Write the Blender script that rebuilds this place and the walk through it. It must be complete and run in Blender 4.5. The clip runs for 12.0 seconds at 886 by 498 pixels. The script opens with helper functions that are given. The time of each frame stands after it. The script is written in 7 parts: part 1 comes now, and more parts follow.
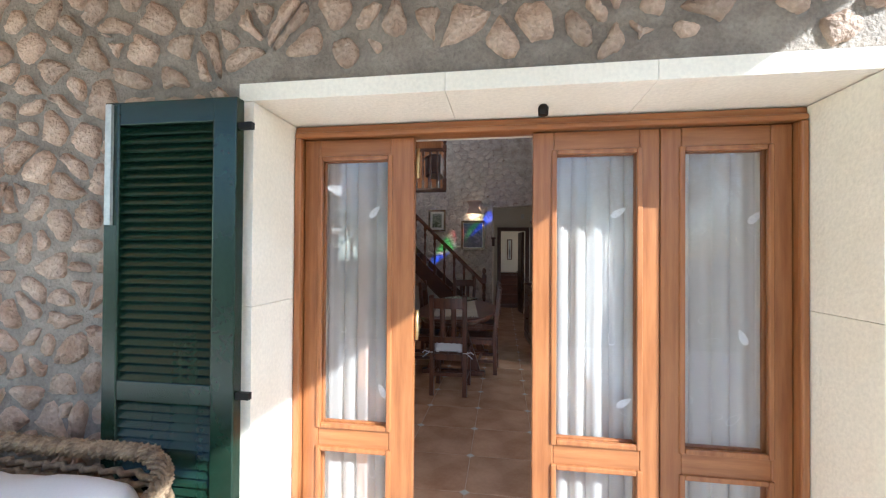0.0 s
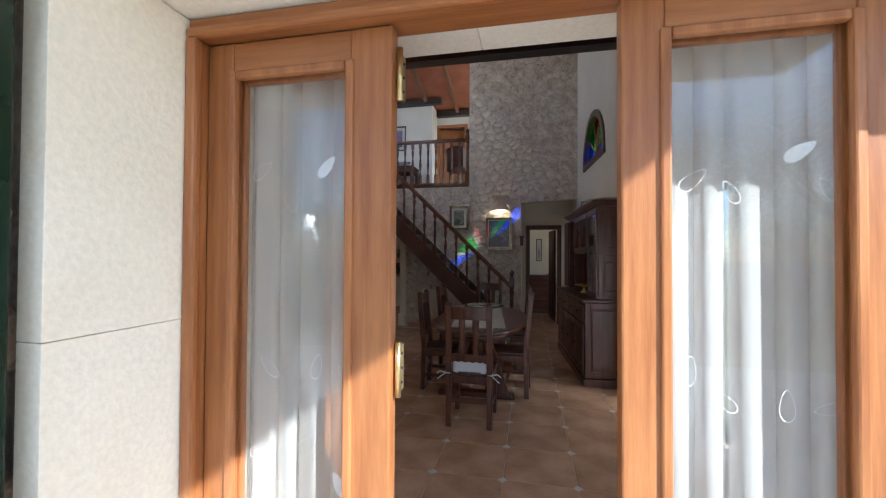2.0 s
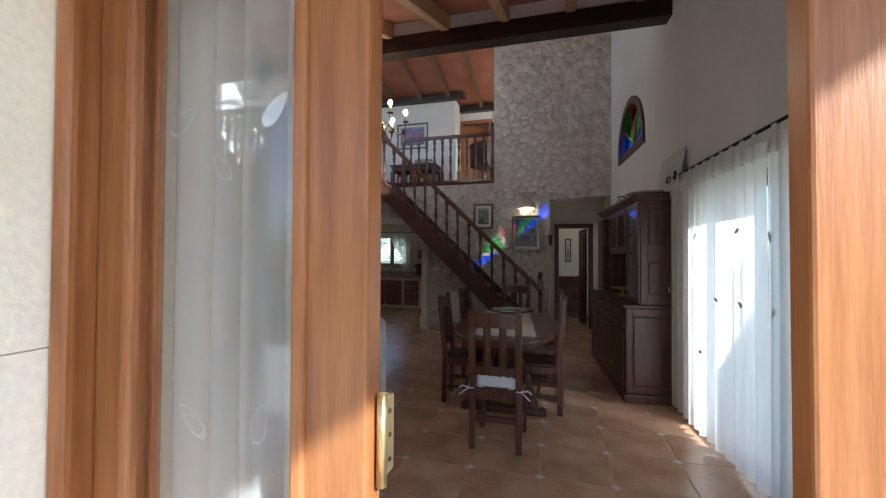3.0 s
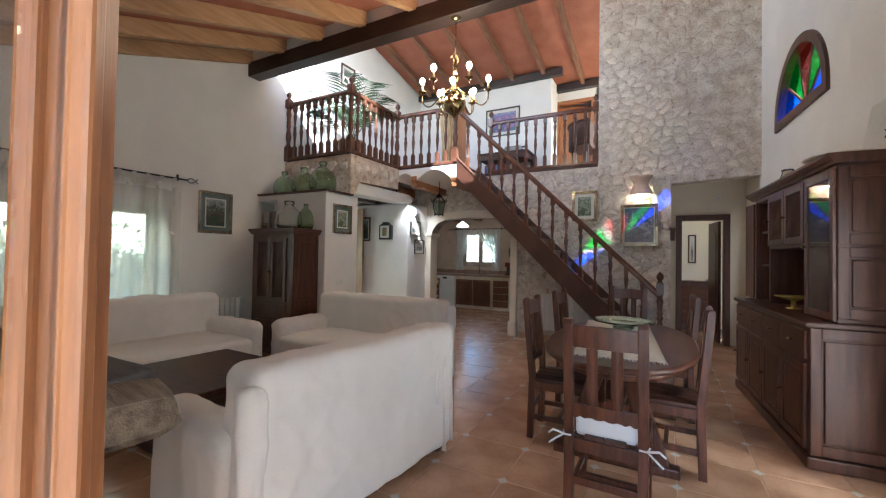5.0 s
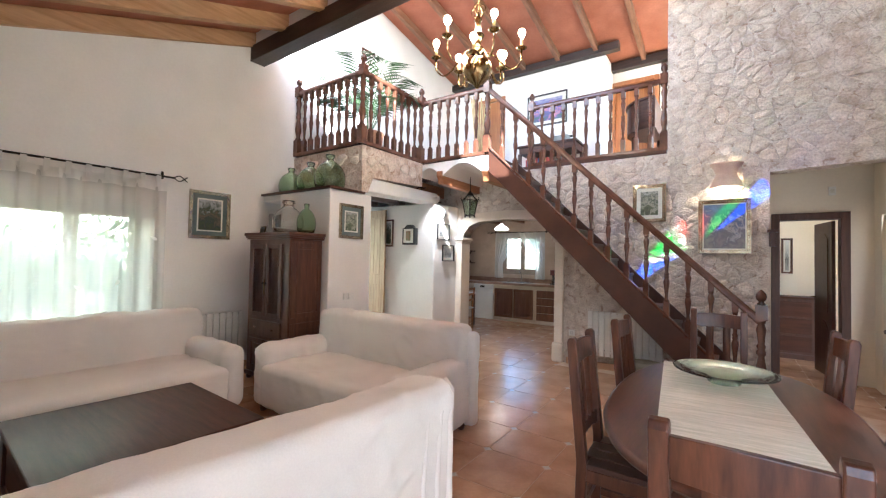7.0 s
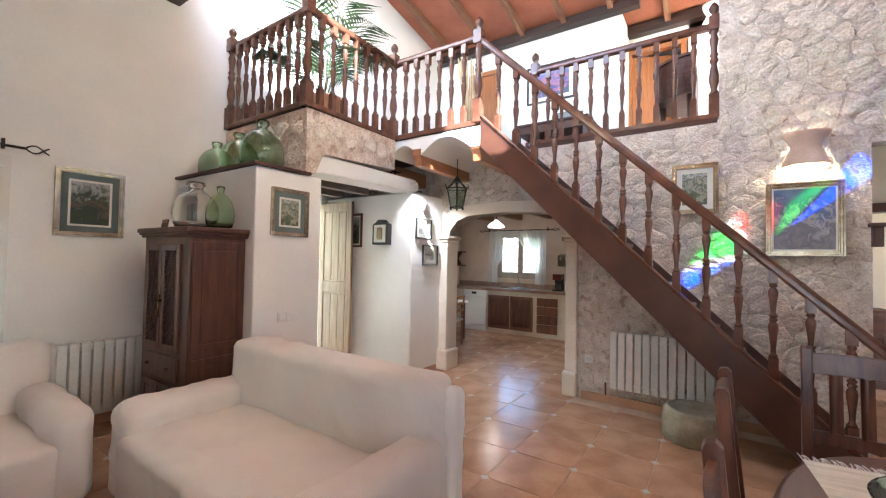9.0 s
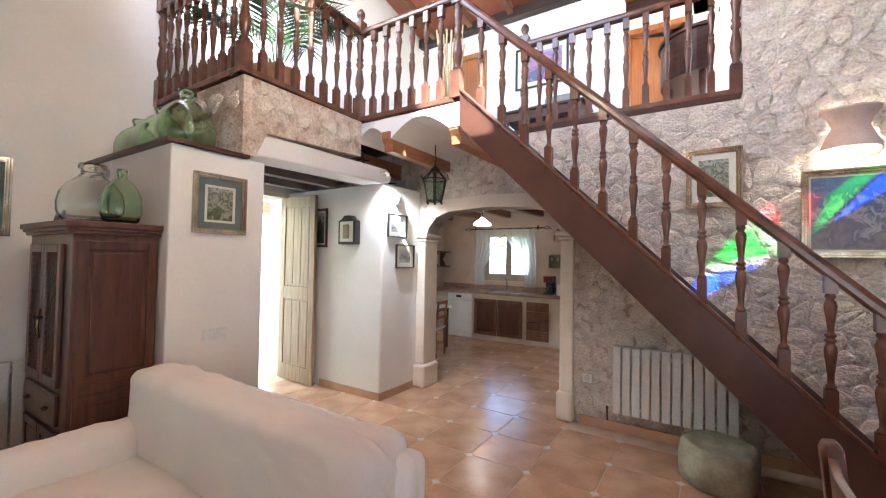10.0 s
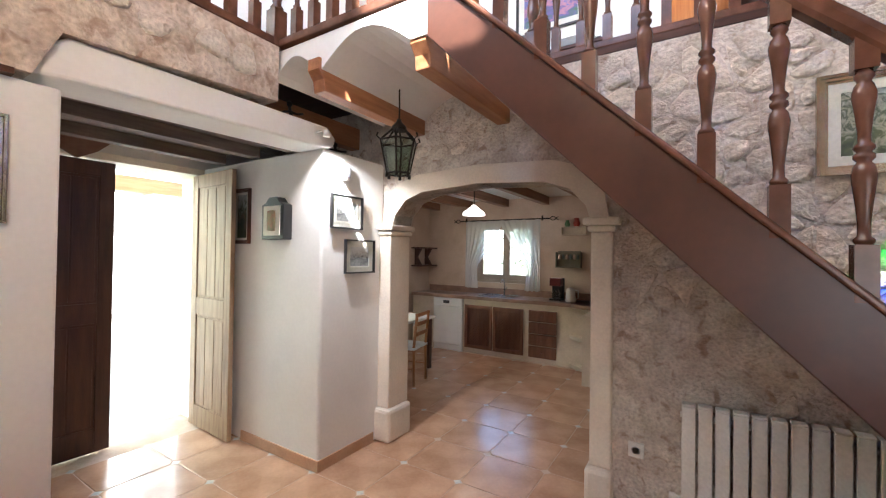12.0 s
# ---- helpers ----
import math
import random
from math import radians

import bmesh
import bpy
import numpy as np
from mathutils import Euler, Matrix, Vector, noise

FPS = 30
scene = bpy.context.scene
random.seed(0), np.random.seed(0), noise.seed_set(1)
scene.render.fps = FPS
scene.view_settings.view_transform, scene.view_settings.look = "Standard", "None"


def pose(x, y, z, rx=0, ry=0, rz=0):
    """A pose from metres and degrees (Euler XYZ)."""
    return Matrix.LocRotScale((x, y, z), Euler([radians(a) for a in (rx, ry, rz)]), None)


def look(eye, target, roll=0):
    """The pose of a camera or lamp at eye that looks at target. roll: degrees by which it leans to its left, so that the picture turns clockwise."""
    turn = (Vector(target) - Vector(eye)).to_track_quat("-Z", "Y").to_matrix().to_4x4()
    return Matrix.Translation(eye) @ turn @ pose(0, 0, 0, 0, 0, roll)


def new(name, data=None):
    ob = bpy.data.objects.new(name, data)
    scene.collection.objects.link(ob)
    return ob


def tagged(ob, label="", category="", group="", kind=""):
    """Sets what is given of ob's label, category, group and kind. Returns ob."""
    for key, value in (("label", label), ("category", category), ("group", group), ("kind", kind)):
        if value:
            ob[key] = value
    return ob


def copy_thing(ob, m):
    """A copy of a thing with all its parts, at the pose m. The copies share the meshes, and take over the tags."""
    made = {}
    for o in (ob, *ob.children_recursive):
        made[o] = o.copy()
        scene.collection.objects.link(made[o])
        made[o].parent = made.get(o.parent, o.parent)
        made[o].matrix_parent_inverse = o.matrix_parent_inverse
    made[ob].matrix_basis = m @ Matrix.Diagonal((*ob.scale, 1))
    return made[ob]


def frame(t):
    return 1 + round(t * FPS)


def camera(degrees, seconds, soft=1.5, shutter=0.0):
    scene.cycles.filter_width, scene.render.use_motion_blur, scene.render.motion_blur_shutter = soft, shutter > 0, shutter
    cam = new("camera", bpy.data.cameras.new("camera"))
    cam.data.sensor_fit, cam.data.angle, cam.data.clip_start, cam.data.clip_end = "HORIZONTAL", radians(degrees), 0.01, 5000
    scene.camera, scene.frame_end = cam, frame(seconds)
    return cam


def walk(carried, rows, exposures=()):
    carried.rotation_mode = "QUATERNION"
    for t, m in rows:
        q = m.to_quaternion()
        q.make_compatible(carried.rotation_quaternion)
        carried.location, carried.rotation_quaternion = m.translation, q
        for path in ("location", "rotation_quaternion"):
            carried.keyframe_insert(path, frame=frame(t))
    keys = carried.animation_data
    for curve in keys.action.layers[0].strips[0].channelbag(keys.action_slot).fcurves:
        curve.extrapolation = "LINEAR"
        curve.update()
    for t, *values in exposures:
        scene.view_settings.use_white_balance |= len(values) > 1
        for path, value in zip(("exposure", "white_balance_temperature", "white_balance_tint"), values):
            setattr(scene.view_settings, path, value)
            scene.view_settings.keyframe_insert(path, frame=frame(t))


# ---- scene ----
cam = camera(95.0, 12.0, 1.2)
PATH = [
    (0, (-0.056, 0.108, 1.525), (-0.349, 2.087, 1.546), 0.4),
    (0.5, (-0.084, 0.31, 1.512), (-0.406, 2.284, 1.534), 0.3),
    (1, (-0.116, 0.522, 1.501), (-0.462, 2.492, 1.528), 0.3),
    (1.5, (-0.11, 0.727, 1.493), (-0.483, 2.692, 1.522), 0.3),
    (2, (-0.122, 0.925, 1.483), (-0.538, 2.881, 1.516), 0.3),
    (2.5, (-0.155, 1.121, 1.487), (-0.621, 3.066, 1.519), 0.2),
    (2.7, (-0.167, 1.195, 1.482), (-0.656, 3.134, 1.517), 0.2),
    (4.3, (-0.308, 1.92, 1.393), (-1.112, 3.75, 1.434), 0.8),
    (4.5, (-0.309, 1.993, 1.383), (-1.164, 3.801, 1.425), 0.9),
    (5, (-0.365, 2.185, 1.389), (-1.325, 3.939, 1.428), 1.0),
    (5.5, (-0.386, 2.392, 1.39), (-1.424, 4.101, 1.43), 1.0),
    (6, (-0.442, 2.641, 1.405), (-1.541, 4.312, 1.45), 1.1),
    (6.5, (-0.564, 2.905, 1.437), (-1.695, 4.554, 1.486), 1.1),
    (7, (-0.664, 3.218, 1.468), (-1.818, 4.851, 1.519), 1.2),
    (7.2, (-0.714, 3.335, 1.485), (-1.871, 4.965, 1.533), 1.2),
    (9, (-1.32, 4.44, 1.52), (-2.447, 6.092, 1.572), 1.1),
    (9.5, (-1.462, 4.747, 1.529), (-2.566, 6.414, 1.58), 1.1),
    (10, (-1.587, 5.089, 1.548), (-2.67, 6.77, 1.599), 1.0),
    (10.5, (-1.742, 5.386, 1.555), (-2.811, 7.075, 1.607), 0.9),
    (11, (-1.895, 5.734, 1.565), (-2.961, 7.425, 1.611), 0.9),
    (11.5, (-2.03, 6.065, 1.58), (-3.096, 7.757, 1.618), 0.7),
    (12, (-2.21, 6.413, 1.603), (-3.274, 8.106, 1.629), 0.8),
]
EXPOSURES = [(0.0, 1.42, 5200, 7), (2.5, 1.36, 5100, 4), (4.5, 2.12, 5200, 4), (5.5, 3.15, 5200, 4), (6.5, 3.48, 5250, 6), (9.0, 3.58, 5300, 8), (11.0, 3.5, 5400, 9), (12.0, 3.46, 5500, 10)]
walk(cam, [(t, look(eye, target, roll)) for t, eye, target, roll in PATH], EXPOSURES)


# ---- light ----
SUN_WAY = Vector((-1.75, 1.18, -1.28)).normalized()
world = bpy.data.worlds.new("sky")
scene.world = world
world.use_nodes = True
wn = world.node_tree.nodes
sky = wn.new("ShaderNodeTexSky")
sky.sky_type = "NISHITA"
sky.sun_disc = False
sky.sun_elevation = math.asin(-SUN_WAY.z)
sky.sun_rotation = math.atan2(-SUN_WAY.x, -SUN_WAY.y)
world.node_tree.links.new(sky.outputs[0], wn["Background"].inputs[0])
wn["Background"].inputs[1].default_value = 0.15
sun = new("sun", bpy.data.lights.new("sun", "SUN"))
sun.data.energy, sun.data.angle, sun.data.color = 5.0, radians(0.6), (1.0, 0.93, 0.82)
sun.matrix_world = look((0, 0, 12), Vector((0, 0, 12)) + SUN_WAY)


def area(name, eye, target, w, h, power, colour=(1, 1, 1)):
    ob = new(name, bpy.data.lights.new(name, "AREA"))
    ob.data.shape, ob.data.size, ob.data.size_y, ob.data.energy, ob.data.color = "RECTANGLE", w, h, power, colour
    ob.matrix_world = look(eye, target)
    return ob


def bulb(name, at, power, colour=(1.0, 0.8, 0.55), size=0.03):
    ob = new(name, bpy.data.lights.new(name, "POINT"))
    ob.data.energy, ob.data.color, ob.data.shadow_soft_size = power, colour, size
    ob.location = at
    return ob


area("daylight_left_window", (-5.72, 4.1, 1.25), (0, 4.1, 0.9), 1.5, 1.3, 0.2, (0.95, 1.0, 0.95))
RIGHT_LAMP = ((1.42, 4.65, 1.15), (-3, 4.4, 0.9))
area("daylight_door", (0.05, 2.13, 1.05), (0.0, 6, 0.7), 1.9, 1.9, 2.7, (0.96, 0.98, 1.0))
area("daylight_right_window", RIGHT_LAMP[0], RIGHT_LAMP[1], 1.2, 1.9, 1.7)
# Warm fill lamp added in the hall's side opening to brighten its walls.
area("daylight_hall", (0.76, 9.95, 1.3), (-0.5, 9.9, 1.4), 0.4, 1.8, 0.5, (1.0, 0.88, 0.76))
area("daylight_clerestory", (-4.15, 6.2, 5.35), (-3.2, 12, 3.0), 3.0, 1.4, 7.2, (0.97, 0.98, 1.0))
area("daylight_passage_door", (-6.34, 8.1, 1.15), (-4, 8.0, 0.8), 0.62, 2.25, 0.75, (1.0, 0.98, 0.93))

# ---- materials ----


def nodes(name):
    m = bpy.data.materials.new(name)
    m.use_nodes = True
    t = m.node_tree
    return m, t, t.nodes["Principled BSDF"]


def link(t, a, b):
    t.links.new(a, b)


def surface(name, c1, c2, scale=6.0, fine=60.0, rough=0.6, bump=0.15, metal=0.0, stretch=(1, 1, 1), spread=0.06, vary=0.0, spec=0.5, detail=6.0):
    """Two-scale mottled surface with fine relief; stretch lengthens the grain along an axis."""
    m, t, p = nodes(name)
    co = t.nodes.new("ShaderNodeTexCoord")
    mp = t.nodes.new("ShaderNodeMapping")
    mp.inputs["Scale"].default_value = stretch
    link(t, co.outputs["Object"], mp.inputs[0])
    big = t.nodes.new("ShaderNodeTexNoise")
    big.inputs["Scale"].default_value, big.inputs["Detail"].default_value = scale, detail
    small = t.nodes.new("ShaderNodeTexNoise")
    small.inputs["Scale"].default_value, small.inputs["Detail"].default_value = fine, 4
    for n in (big, small):
        link(t, mp.outputs[0], n.inputs["Vector"])
    ramp = t.nodes.new("ShaderNodeValToRGB")
    ramp.color_ramp.elements[0].position, ramp.color_ramp.elements[1].position = 0.35, 0.65
    ramp.color_ramp.elements[0].color, ramp.color_ramp.elements[1].color = (*c1, 1), (*c2, 1)
    link(t, big.outputs[0], ramp.inputs[0])
    hsv = t.nodes.new("ShaderNodeHueSaturation")
    link(t, ramp.outputs[0], hsv.inputs["Color"])
    mr = t.nodes.new("ShaderNodeMapRange")
    mr.inputs["From Min"].default_value, mr.inputs["From Max"].default_value = 0.3, 0.7
    mr.inputs["To Min"].default_value, mr.inputs["To Max"].default_value = 1 - spread, 1 + spread
    link(t, small.outputs[0], mr.inputs[0])
    if vary:
        oi = t.nodes.new("ShaderNodeObjectInfo")
        vr = t.nodes.new("ShaderNodeMapRange")
        vr.inputs["To Min"].default_value, vr.inputs["To Max"].default_value = 1 - vary, 1 + vary
        link(t, oi.outputs["Random"], vr.inputs[0])
        mu = t.nodes.new("ShaderNodeMath")
        mu.operation = "MULTIPLY"
        link(t, mr.outputs[0], mu.inputs[0])
        link(t, vr.outputs[0], mu.inputs[1])
        link(t, mu.outputs[0], hsv.inputs["Value"])
    else:
        link(t, mr.outputs[0], hsv.inputs["Value"])
    link(t, hsv.outputs[0], p.inputs["Base Color"])
    p.inputs["Roughness"].default_value, p.inputs["Metallic"].default_value = rough, metal
    p.inputs["Specular IOR Level"].default_value = spec
    if bump:
        b = t.nodes.new("ShaderNodeBump")
        b.inputs["Strength"].default_value, b.inputs["Distance"].default_value = bump, 0.01
        add = t.nodes.new("ShaderNodeMath")
        add.operation = "ADD"
        link(t, big.outputs[0], add.inputs[0])
        link(t, small.outputs[0], add.inputs[1])
        link(t, add.outputs[0], b.inputs["Height"])
        link(t, b.outputs[0], p.inputs["Normal"])
    return m


def glassy(name, colour, rough=0.02, ior=1.45):
    m, t, p = nodes(name)
    p.inputs["Base Color"].default_value = (*colour, 1)
    p.inputs["Transmission Weight"].default_value = 1
    p.inputs["Roughness"].default_value, p.inputs["IOR"].default_value = rough, ior
    return m


def pane_mat(name, colour=(1, 1, 1), gloss=0.12):
    """Thin window glass: mostly clear, with a glossy reflection that grows at a slant."""
    m = bpy.data.materials.new(name)
    m.use_nodes = True
    t = m.node_tree
    t.nodes.remove(t.nodes["Principled BSDF"])
    tr, gl, mix, fr, pw, ma = (t.nodes.new(k) for k in ("ShaderNodeBsdfTransparent", "ShaderNodeBsdfGlossy", "ShaderNodeMixShader", "ShaderNodeLayerWeight", "ShaderNodeMath", "ShaderNodeMath"))
    tr.inputs[0].default_value = (*colour, 1)
    gl.inputs["Roughness"].default_value = 0.01
    fr.inputs[0].default_value = 0.5
    pw.operation, ma.operation = "POWER", "MULTIPLY_ADD"
    pw.inputs[1].default_value, ma.inputs[1].default_value, ma.inputs[2].default_value = 3.0, 0.6, gloss * 0.35
    link(t, fr.outputs["Facing"], pw.inputs[0])
    link(t, pw.outputs[0], ma.inputs[0])
    link(t, ma.outputs[0], mix.inputs[0])
    link(t, tr.outputs[0], mix.inputs[1])
    link(t, gl.outputs[0], mix.inputs[2])
    link(t, mix.outputs[0], t.nodes["Material Output"].inputs[0])
    return m


def sheer(name, colour, clear=0.35, glowing=0.5):
    """Thin woven curtain that light passes through."""
    m = bpy.data.materials.new(name)
    m.use_nodes = True
    t = m.node_tree
    t.nodes.remove(t.nodes["Principled BSDF"])
    df, tl, tr, m1, m2 = (t.nodes.new(k) for k in ("ShaderNodeBsdfDiffuse", "ShaderNodeBsdfTranslucent", "ShaderNodeBsdfTransparent", "ShaderNodeMixShader", "ShaderNodeMixShader"))
    df.inputs[0].default_value = tl.inputs[0].default_value = (*colour, 1)
    m1.inputs[0].default_value, m2.inputs[0].default_value = glowing, clear
    link(t, df.outputs[0], m1.inputs[1])
    link(t, tl.outputs[0], m1.inputs[2])
    link(t, m1.outputs[0], m2.inputs[1])
    link(t, tr.outputs[0], m2.inputs[2])
    link(t, m2.outputs[0], t.nodes["Material Output"].inputs[0])
    return m


def glow(name, colour, strength):
    m, t, p = nodes(name)
    p.inputs["Base Color"].default_value = (*colour, 1)
    p.inputs["Emission Color"].default_value = (*colour, 1)
    p.inputs["Emission Strength"].default_value = strength
    return m


plaster = surface("white_plaster", (0.74, 0.71, 0.67), (0.80, 0.77, 0.73), 1.6, 40, 0.85, 0.10, spread=0.02)
sandstone = surface("dressed_sandstone", (0.86, 0.79, 0.66), (0.91, 0.85, 0.73), 2.2, 70, 0.85, 0.2, spread=0.05)
mortar = surface("pale_lime_mortar", (0.50, 0.42, 0.35), (0.71, 0.64, 0.56), 6, 55, 0.95, 0.9, spread=0.15)
rubble = surface("rubble_stone", (0.52, 0.42, 0.33), (0.74, 0.665, 0.57), 6, 45, 0.95, 1.0, spread=0.16, vary=0.10)
breast_stone = surface("brown_platform_rubble", (0.47, 0.36, 0.275), (0.65, 0.56, 0.47), 7, 40, 0.95, 1.0, spread=0.2)
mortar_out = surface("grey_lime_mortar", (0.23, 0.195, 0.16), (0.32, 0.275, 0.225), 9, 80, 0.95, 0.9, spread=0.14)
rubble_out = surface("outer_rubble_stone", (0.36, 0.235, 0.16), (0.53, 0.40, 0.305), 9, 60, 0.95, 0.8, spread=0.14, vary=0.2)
terracotta = surface("terracotta_tile", (0.40, 0.22, 0.125), (0.56, 0.35, 0.22), 3.2, 40, 0.22, 0.05, spread=0.05, vary=0.07)
grout = surface("sand_grout", (0.46, 0.32, 0.22), (0.54, 0.40, 0.29), 8, 80, 0.9, 0.3)
inset_mat = surface("glazed_inset", (0.50, 0.50, 0.46), (0.66, 0.62, 0.54), 30, 90, 0.25, 0.05)
oak = surface("honey_varnished_wood", (0.27, 0.098, 0.030), (0.38, 0.155, 0.052), 5, 30, 0.35, 0.08, stretch=(7, 7, 0.5), spread=0.08)
oak_x = surface("honey_varnished_wood_rail", (0.27, 0.098, 0.030), (0.38, 0.155, 0.052), 5, 30, 0.35, 0.08, stretch=(0.5, 7, 7), spread=0.08)
dark_wood = surface("dark_red_brown_wood", (0.048, 0.018, 0.011), (0.082, 0.032, 0.019), 4, 26, 0.40, 0.08, stretch=(6, 6, 0.6), spread=0.12)
dark_wood_x = surface("dark_red_brown_wood_board", (0.048, 0.018, 0.011), (0.082, 0.032, 0.019), 4, 26, 0.45, 0.08, stretch=(0.6, 6, 6), spread=0.12, spec=0.22)
dark_wood_y = surface("dark_red_brown_wood_plank", (0.048, 0.018, 0.011), (0.082, 0.032, 0.019), 4, 26, 0.40, 0.08, stretch=(6, 0.6, 6), spread=0.12)
chair_wood = surface("worn_brown_wood", (0.055, 0.018, 0.010), (0.125, 0.045, 0.022), 5, 28, 0.28, 0.1, stretch=(5, 5, 0.7), spread=0.14)
rail_wood = surface("turned_red_brown_wood", (0.082, 0.033, 0.020), (0.140, 0.060, 0.036), 6, 30, 0.24, 0.05, spread=0.1)
stringer_wood = surface("brown_stringer_wood", (0.056, 0.023, 0.015), (0.084, 0.036, 0.023), 3, 30, 0.30, 0.05, stretch=(1.2, 2, 1.2), spread=0.05)
cabinet_wood = surface("cabinet_brown_wood", (0.060, 0.022, 0.013), (0.112, 0.044, 0.025), 4, 26, 0.36, 0.08, stretch=(6, 6, 0.6), spread=0.12)
pine = surface("pale_pine_rafter", (0.38, 0.21, 0.09), (0.50, 0.30, 0.15), 4, 24, 0.55, 0.1, stretch=(6, 0.45, 6), spread=0.08)
brown_rafter = surface("brown_rafter", (0.20, 0.095, 0.05), (0.28, 0.14, 0.075), 4, 24, 0.5, 0.1, stretch=(6, 0.45, 6), spread=0.08)
ceiling_clay = surface("clay_board_ceiling", (0.33, 0.115, 0.06), (0.40, 0.15, 0.085), 3, 30, 0.7, 0.1, spread=0.06)
beam_dark = surface("black_brown_beam", (0.022, 0.012, 0.009), (0.04, 0.022, 0.016), 5, 30, 0.4, 0.15, stretch=(0.5, 6, 6), spread=0.1)
for m_ in (rubble, rubble_out, breast_stone, mortar):
    m_.node_tree.nodes["Bump"].inputs["Distance"].default_value = 0.022
# brown stone faces that show through the lime mortar
for m_ in (mortar, breast_stone):
    t_ = m_.node_tree
    sp_n, sp_r, sp_m = t_.nodes.new("ShaderNodeTexNoise"), t_.nodes.new("ShaderNodeMapRange"), t_.nodes.new("ShaderNodeMix")
    sp_n.inputs["Scale"].default_value, sp_n.inputs["Detail"].default_value, sp_n.inputs["Distortion"].default_value = 13.0, 5.0, 0.5
    sp_r.inputs["From Min"].default_value, sp_r.inputs["From Max"].default_value, sp_r.inputs["To Max"].default_value = 0.55, 0.68, 0.75
    sp_m.data_type = "RGBA"
    sp_m.inputs[7].default_value = (0.30, 0.19, 0.13, 1)
    link(t_, t_.nodes["Texture Coordinate"].outputs["Object"], sp_n.inputs["Vector"])
    link(t_, sp_n.outputs[0], sp_r.inputs[0])
    link(t_, sp_r.outputs[0], sp_m.inputs[0])
    link(t_, t_.nodes["Hue/Saturation/Value"].outputs[0], sp_m.inputs[6])
    link(t_, sp_m.outputs[2], t_.nodes["Principled BSDF"].inputs["Base Color"])
linen = surface("white_sofa_cover", (0.70, 0.65, 0.60), (0.76, 0.71, 0.66), 2.4, 150, 0.9, 0.12, spread=0.03)
# creases of the loose cover
lt = linen.node_tree
cr, cb = lt.nodes.new("ShaderNodeTexNoise"), lt.nodes.new("ShaderNodeBump")
cr.noise_type = "RIDGED_MULTIFRACTAL"
cr.inputs["Scale"].default_value, cr.inputs["Detail"].default_value, cr.inputs["Distortion"].default_value = 2.2, 1.5, 0.6
cmap = lt.nodes.new("ShaderNodeMapping")
cmap.inputs["Scale"].default_value, cmap.inputs["Rotation"].default_value = (1.0, 1.6, 0.55), (0.35, 0.5, 0)
link(lt, lt.nodes["Texture Coordinate"].outputs["Object"], cmap.inputs[0])
link(lt, cmap.outputs[0], cr.inputs["Vector"])
link(lt, cr.outputs[0], cb.inputs["Height"])
cb.inputs["Strength"].default_value, cb.inputs["Distance"].default_value = 0.18, 0.02
link(lt, lt.nodes["Bump"].outputs[0], cb.inputs["Normal"])
link(lt, cb.outputs[0], lt.nodes["Principled BSDF"].inputs["Normal"])
green_paint = surface("dark_green_paint", (0.006, 0.020, 0.011), (0.010, 0.027, 0.016), 6, 60, 0.26, 0.04)
iron = surface("black_iron", (0.02, 0.018, 0.016), (0.035, 0.03, 0.028), 20, 90, 0.5, 0.1, metal=0.8)
brass = surface("aged_brass", (0.26, 0.175, 0.075), (0.38, 0.265, 0.12), 12, 60, 0.24, 0.03, metal=1.0)
radiator_white = surface("white_enamel", (0.72, 0.70, 0.66), (0.76, 0.74, 0.70), 5, 60, 0.35, 0.0)
window_glass = pane_mat("window_glass")
door_glass = pane_mat("door_glass", (1, 1, 1), 0.10)
curtain_sheer = sheer("sheer_white_curtain", (0.82, 0.80, 0.76), 0.36)
thin_sheer = sheer("thin_door_curtain", (0.86, 0.83, 0.77), 0.36)
close_sheer = sheer("closely_woven_curtain", (0.86, 0.84, 0.80), 0.06, 0.6)
green_glass = glassy("green_bottle_glass", (0.72, 0.86, 0.68), 0.03)
clear_glass = glassy("clear_bottle_glass", (0.93, 0.96, 0.94), 0.03)

# ---- building blocks ----


def box(bm, x0, y0, z0, x1, y1, z1, m=None):
    vs = [bm.verts.new((x, y, z)) for z in (z0, z1) for y in (y0, y1) for x in (x0, x1)]
    if m is not None:
        for v in vs:
            v.co = m @ v.co
    for a, b, c, d in ((0, 2, 3, 1), (4, 5, 7, 6), (0, 1, 5, 4), (2, 6, 7, 3), (0, 4, 6, 2), (1, 3, 7, 5)):
        bm.faces.new((vs[a], vs[b], vs[c], vs[d]))
    return vs


def boxes(*rows):
    bm = bmesh.new()
    for r in rows:
        box(bm, *r)
    return bm


def prism(pts, axis, a, b, bm=None):
    """A polygon of (u, v) pairs drawn out along axis from a to b."""
    bm = bm or bmesh.new()
    put = {"x": lambda u, v, w: (w, u, v), "y": lambda u, v, w: (u, w, v), "z": lambda u, v, w: (u, v, w)}[axis]
    lo = [bm.verts.new(put(u, v, a)) for u, v in pts]
    hi = [bm.verts.new(put(u, v, b)) for u, v in pts]
    n = len(pts)
    bm.faces.new(lo[::-1])
    bm.faces.new(hi)
    for i in range(n):
        bm.faces.new((lo[i], lo[(i + 1) % n], hi[(i + 1) % n], hi[i]))
    bmesh.ops.recalc_face_normals(bm, faces=bm.faces)
    return bm


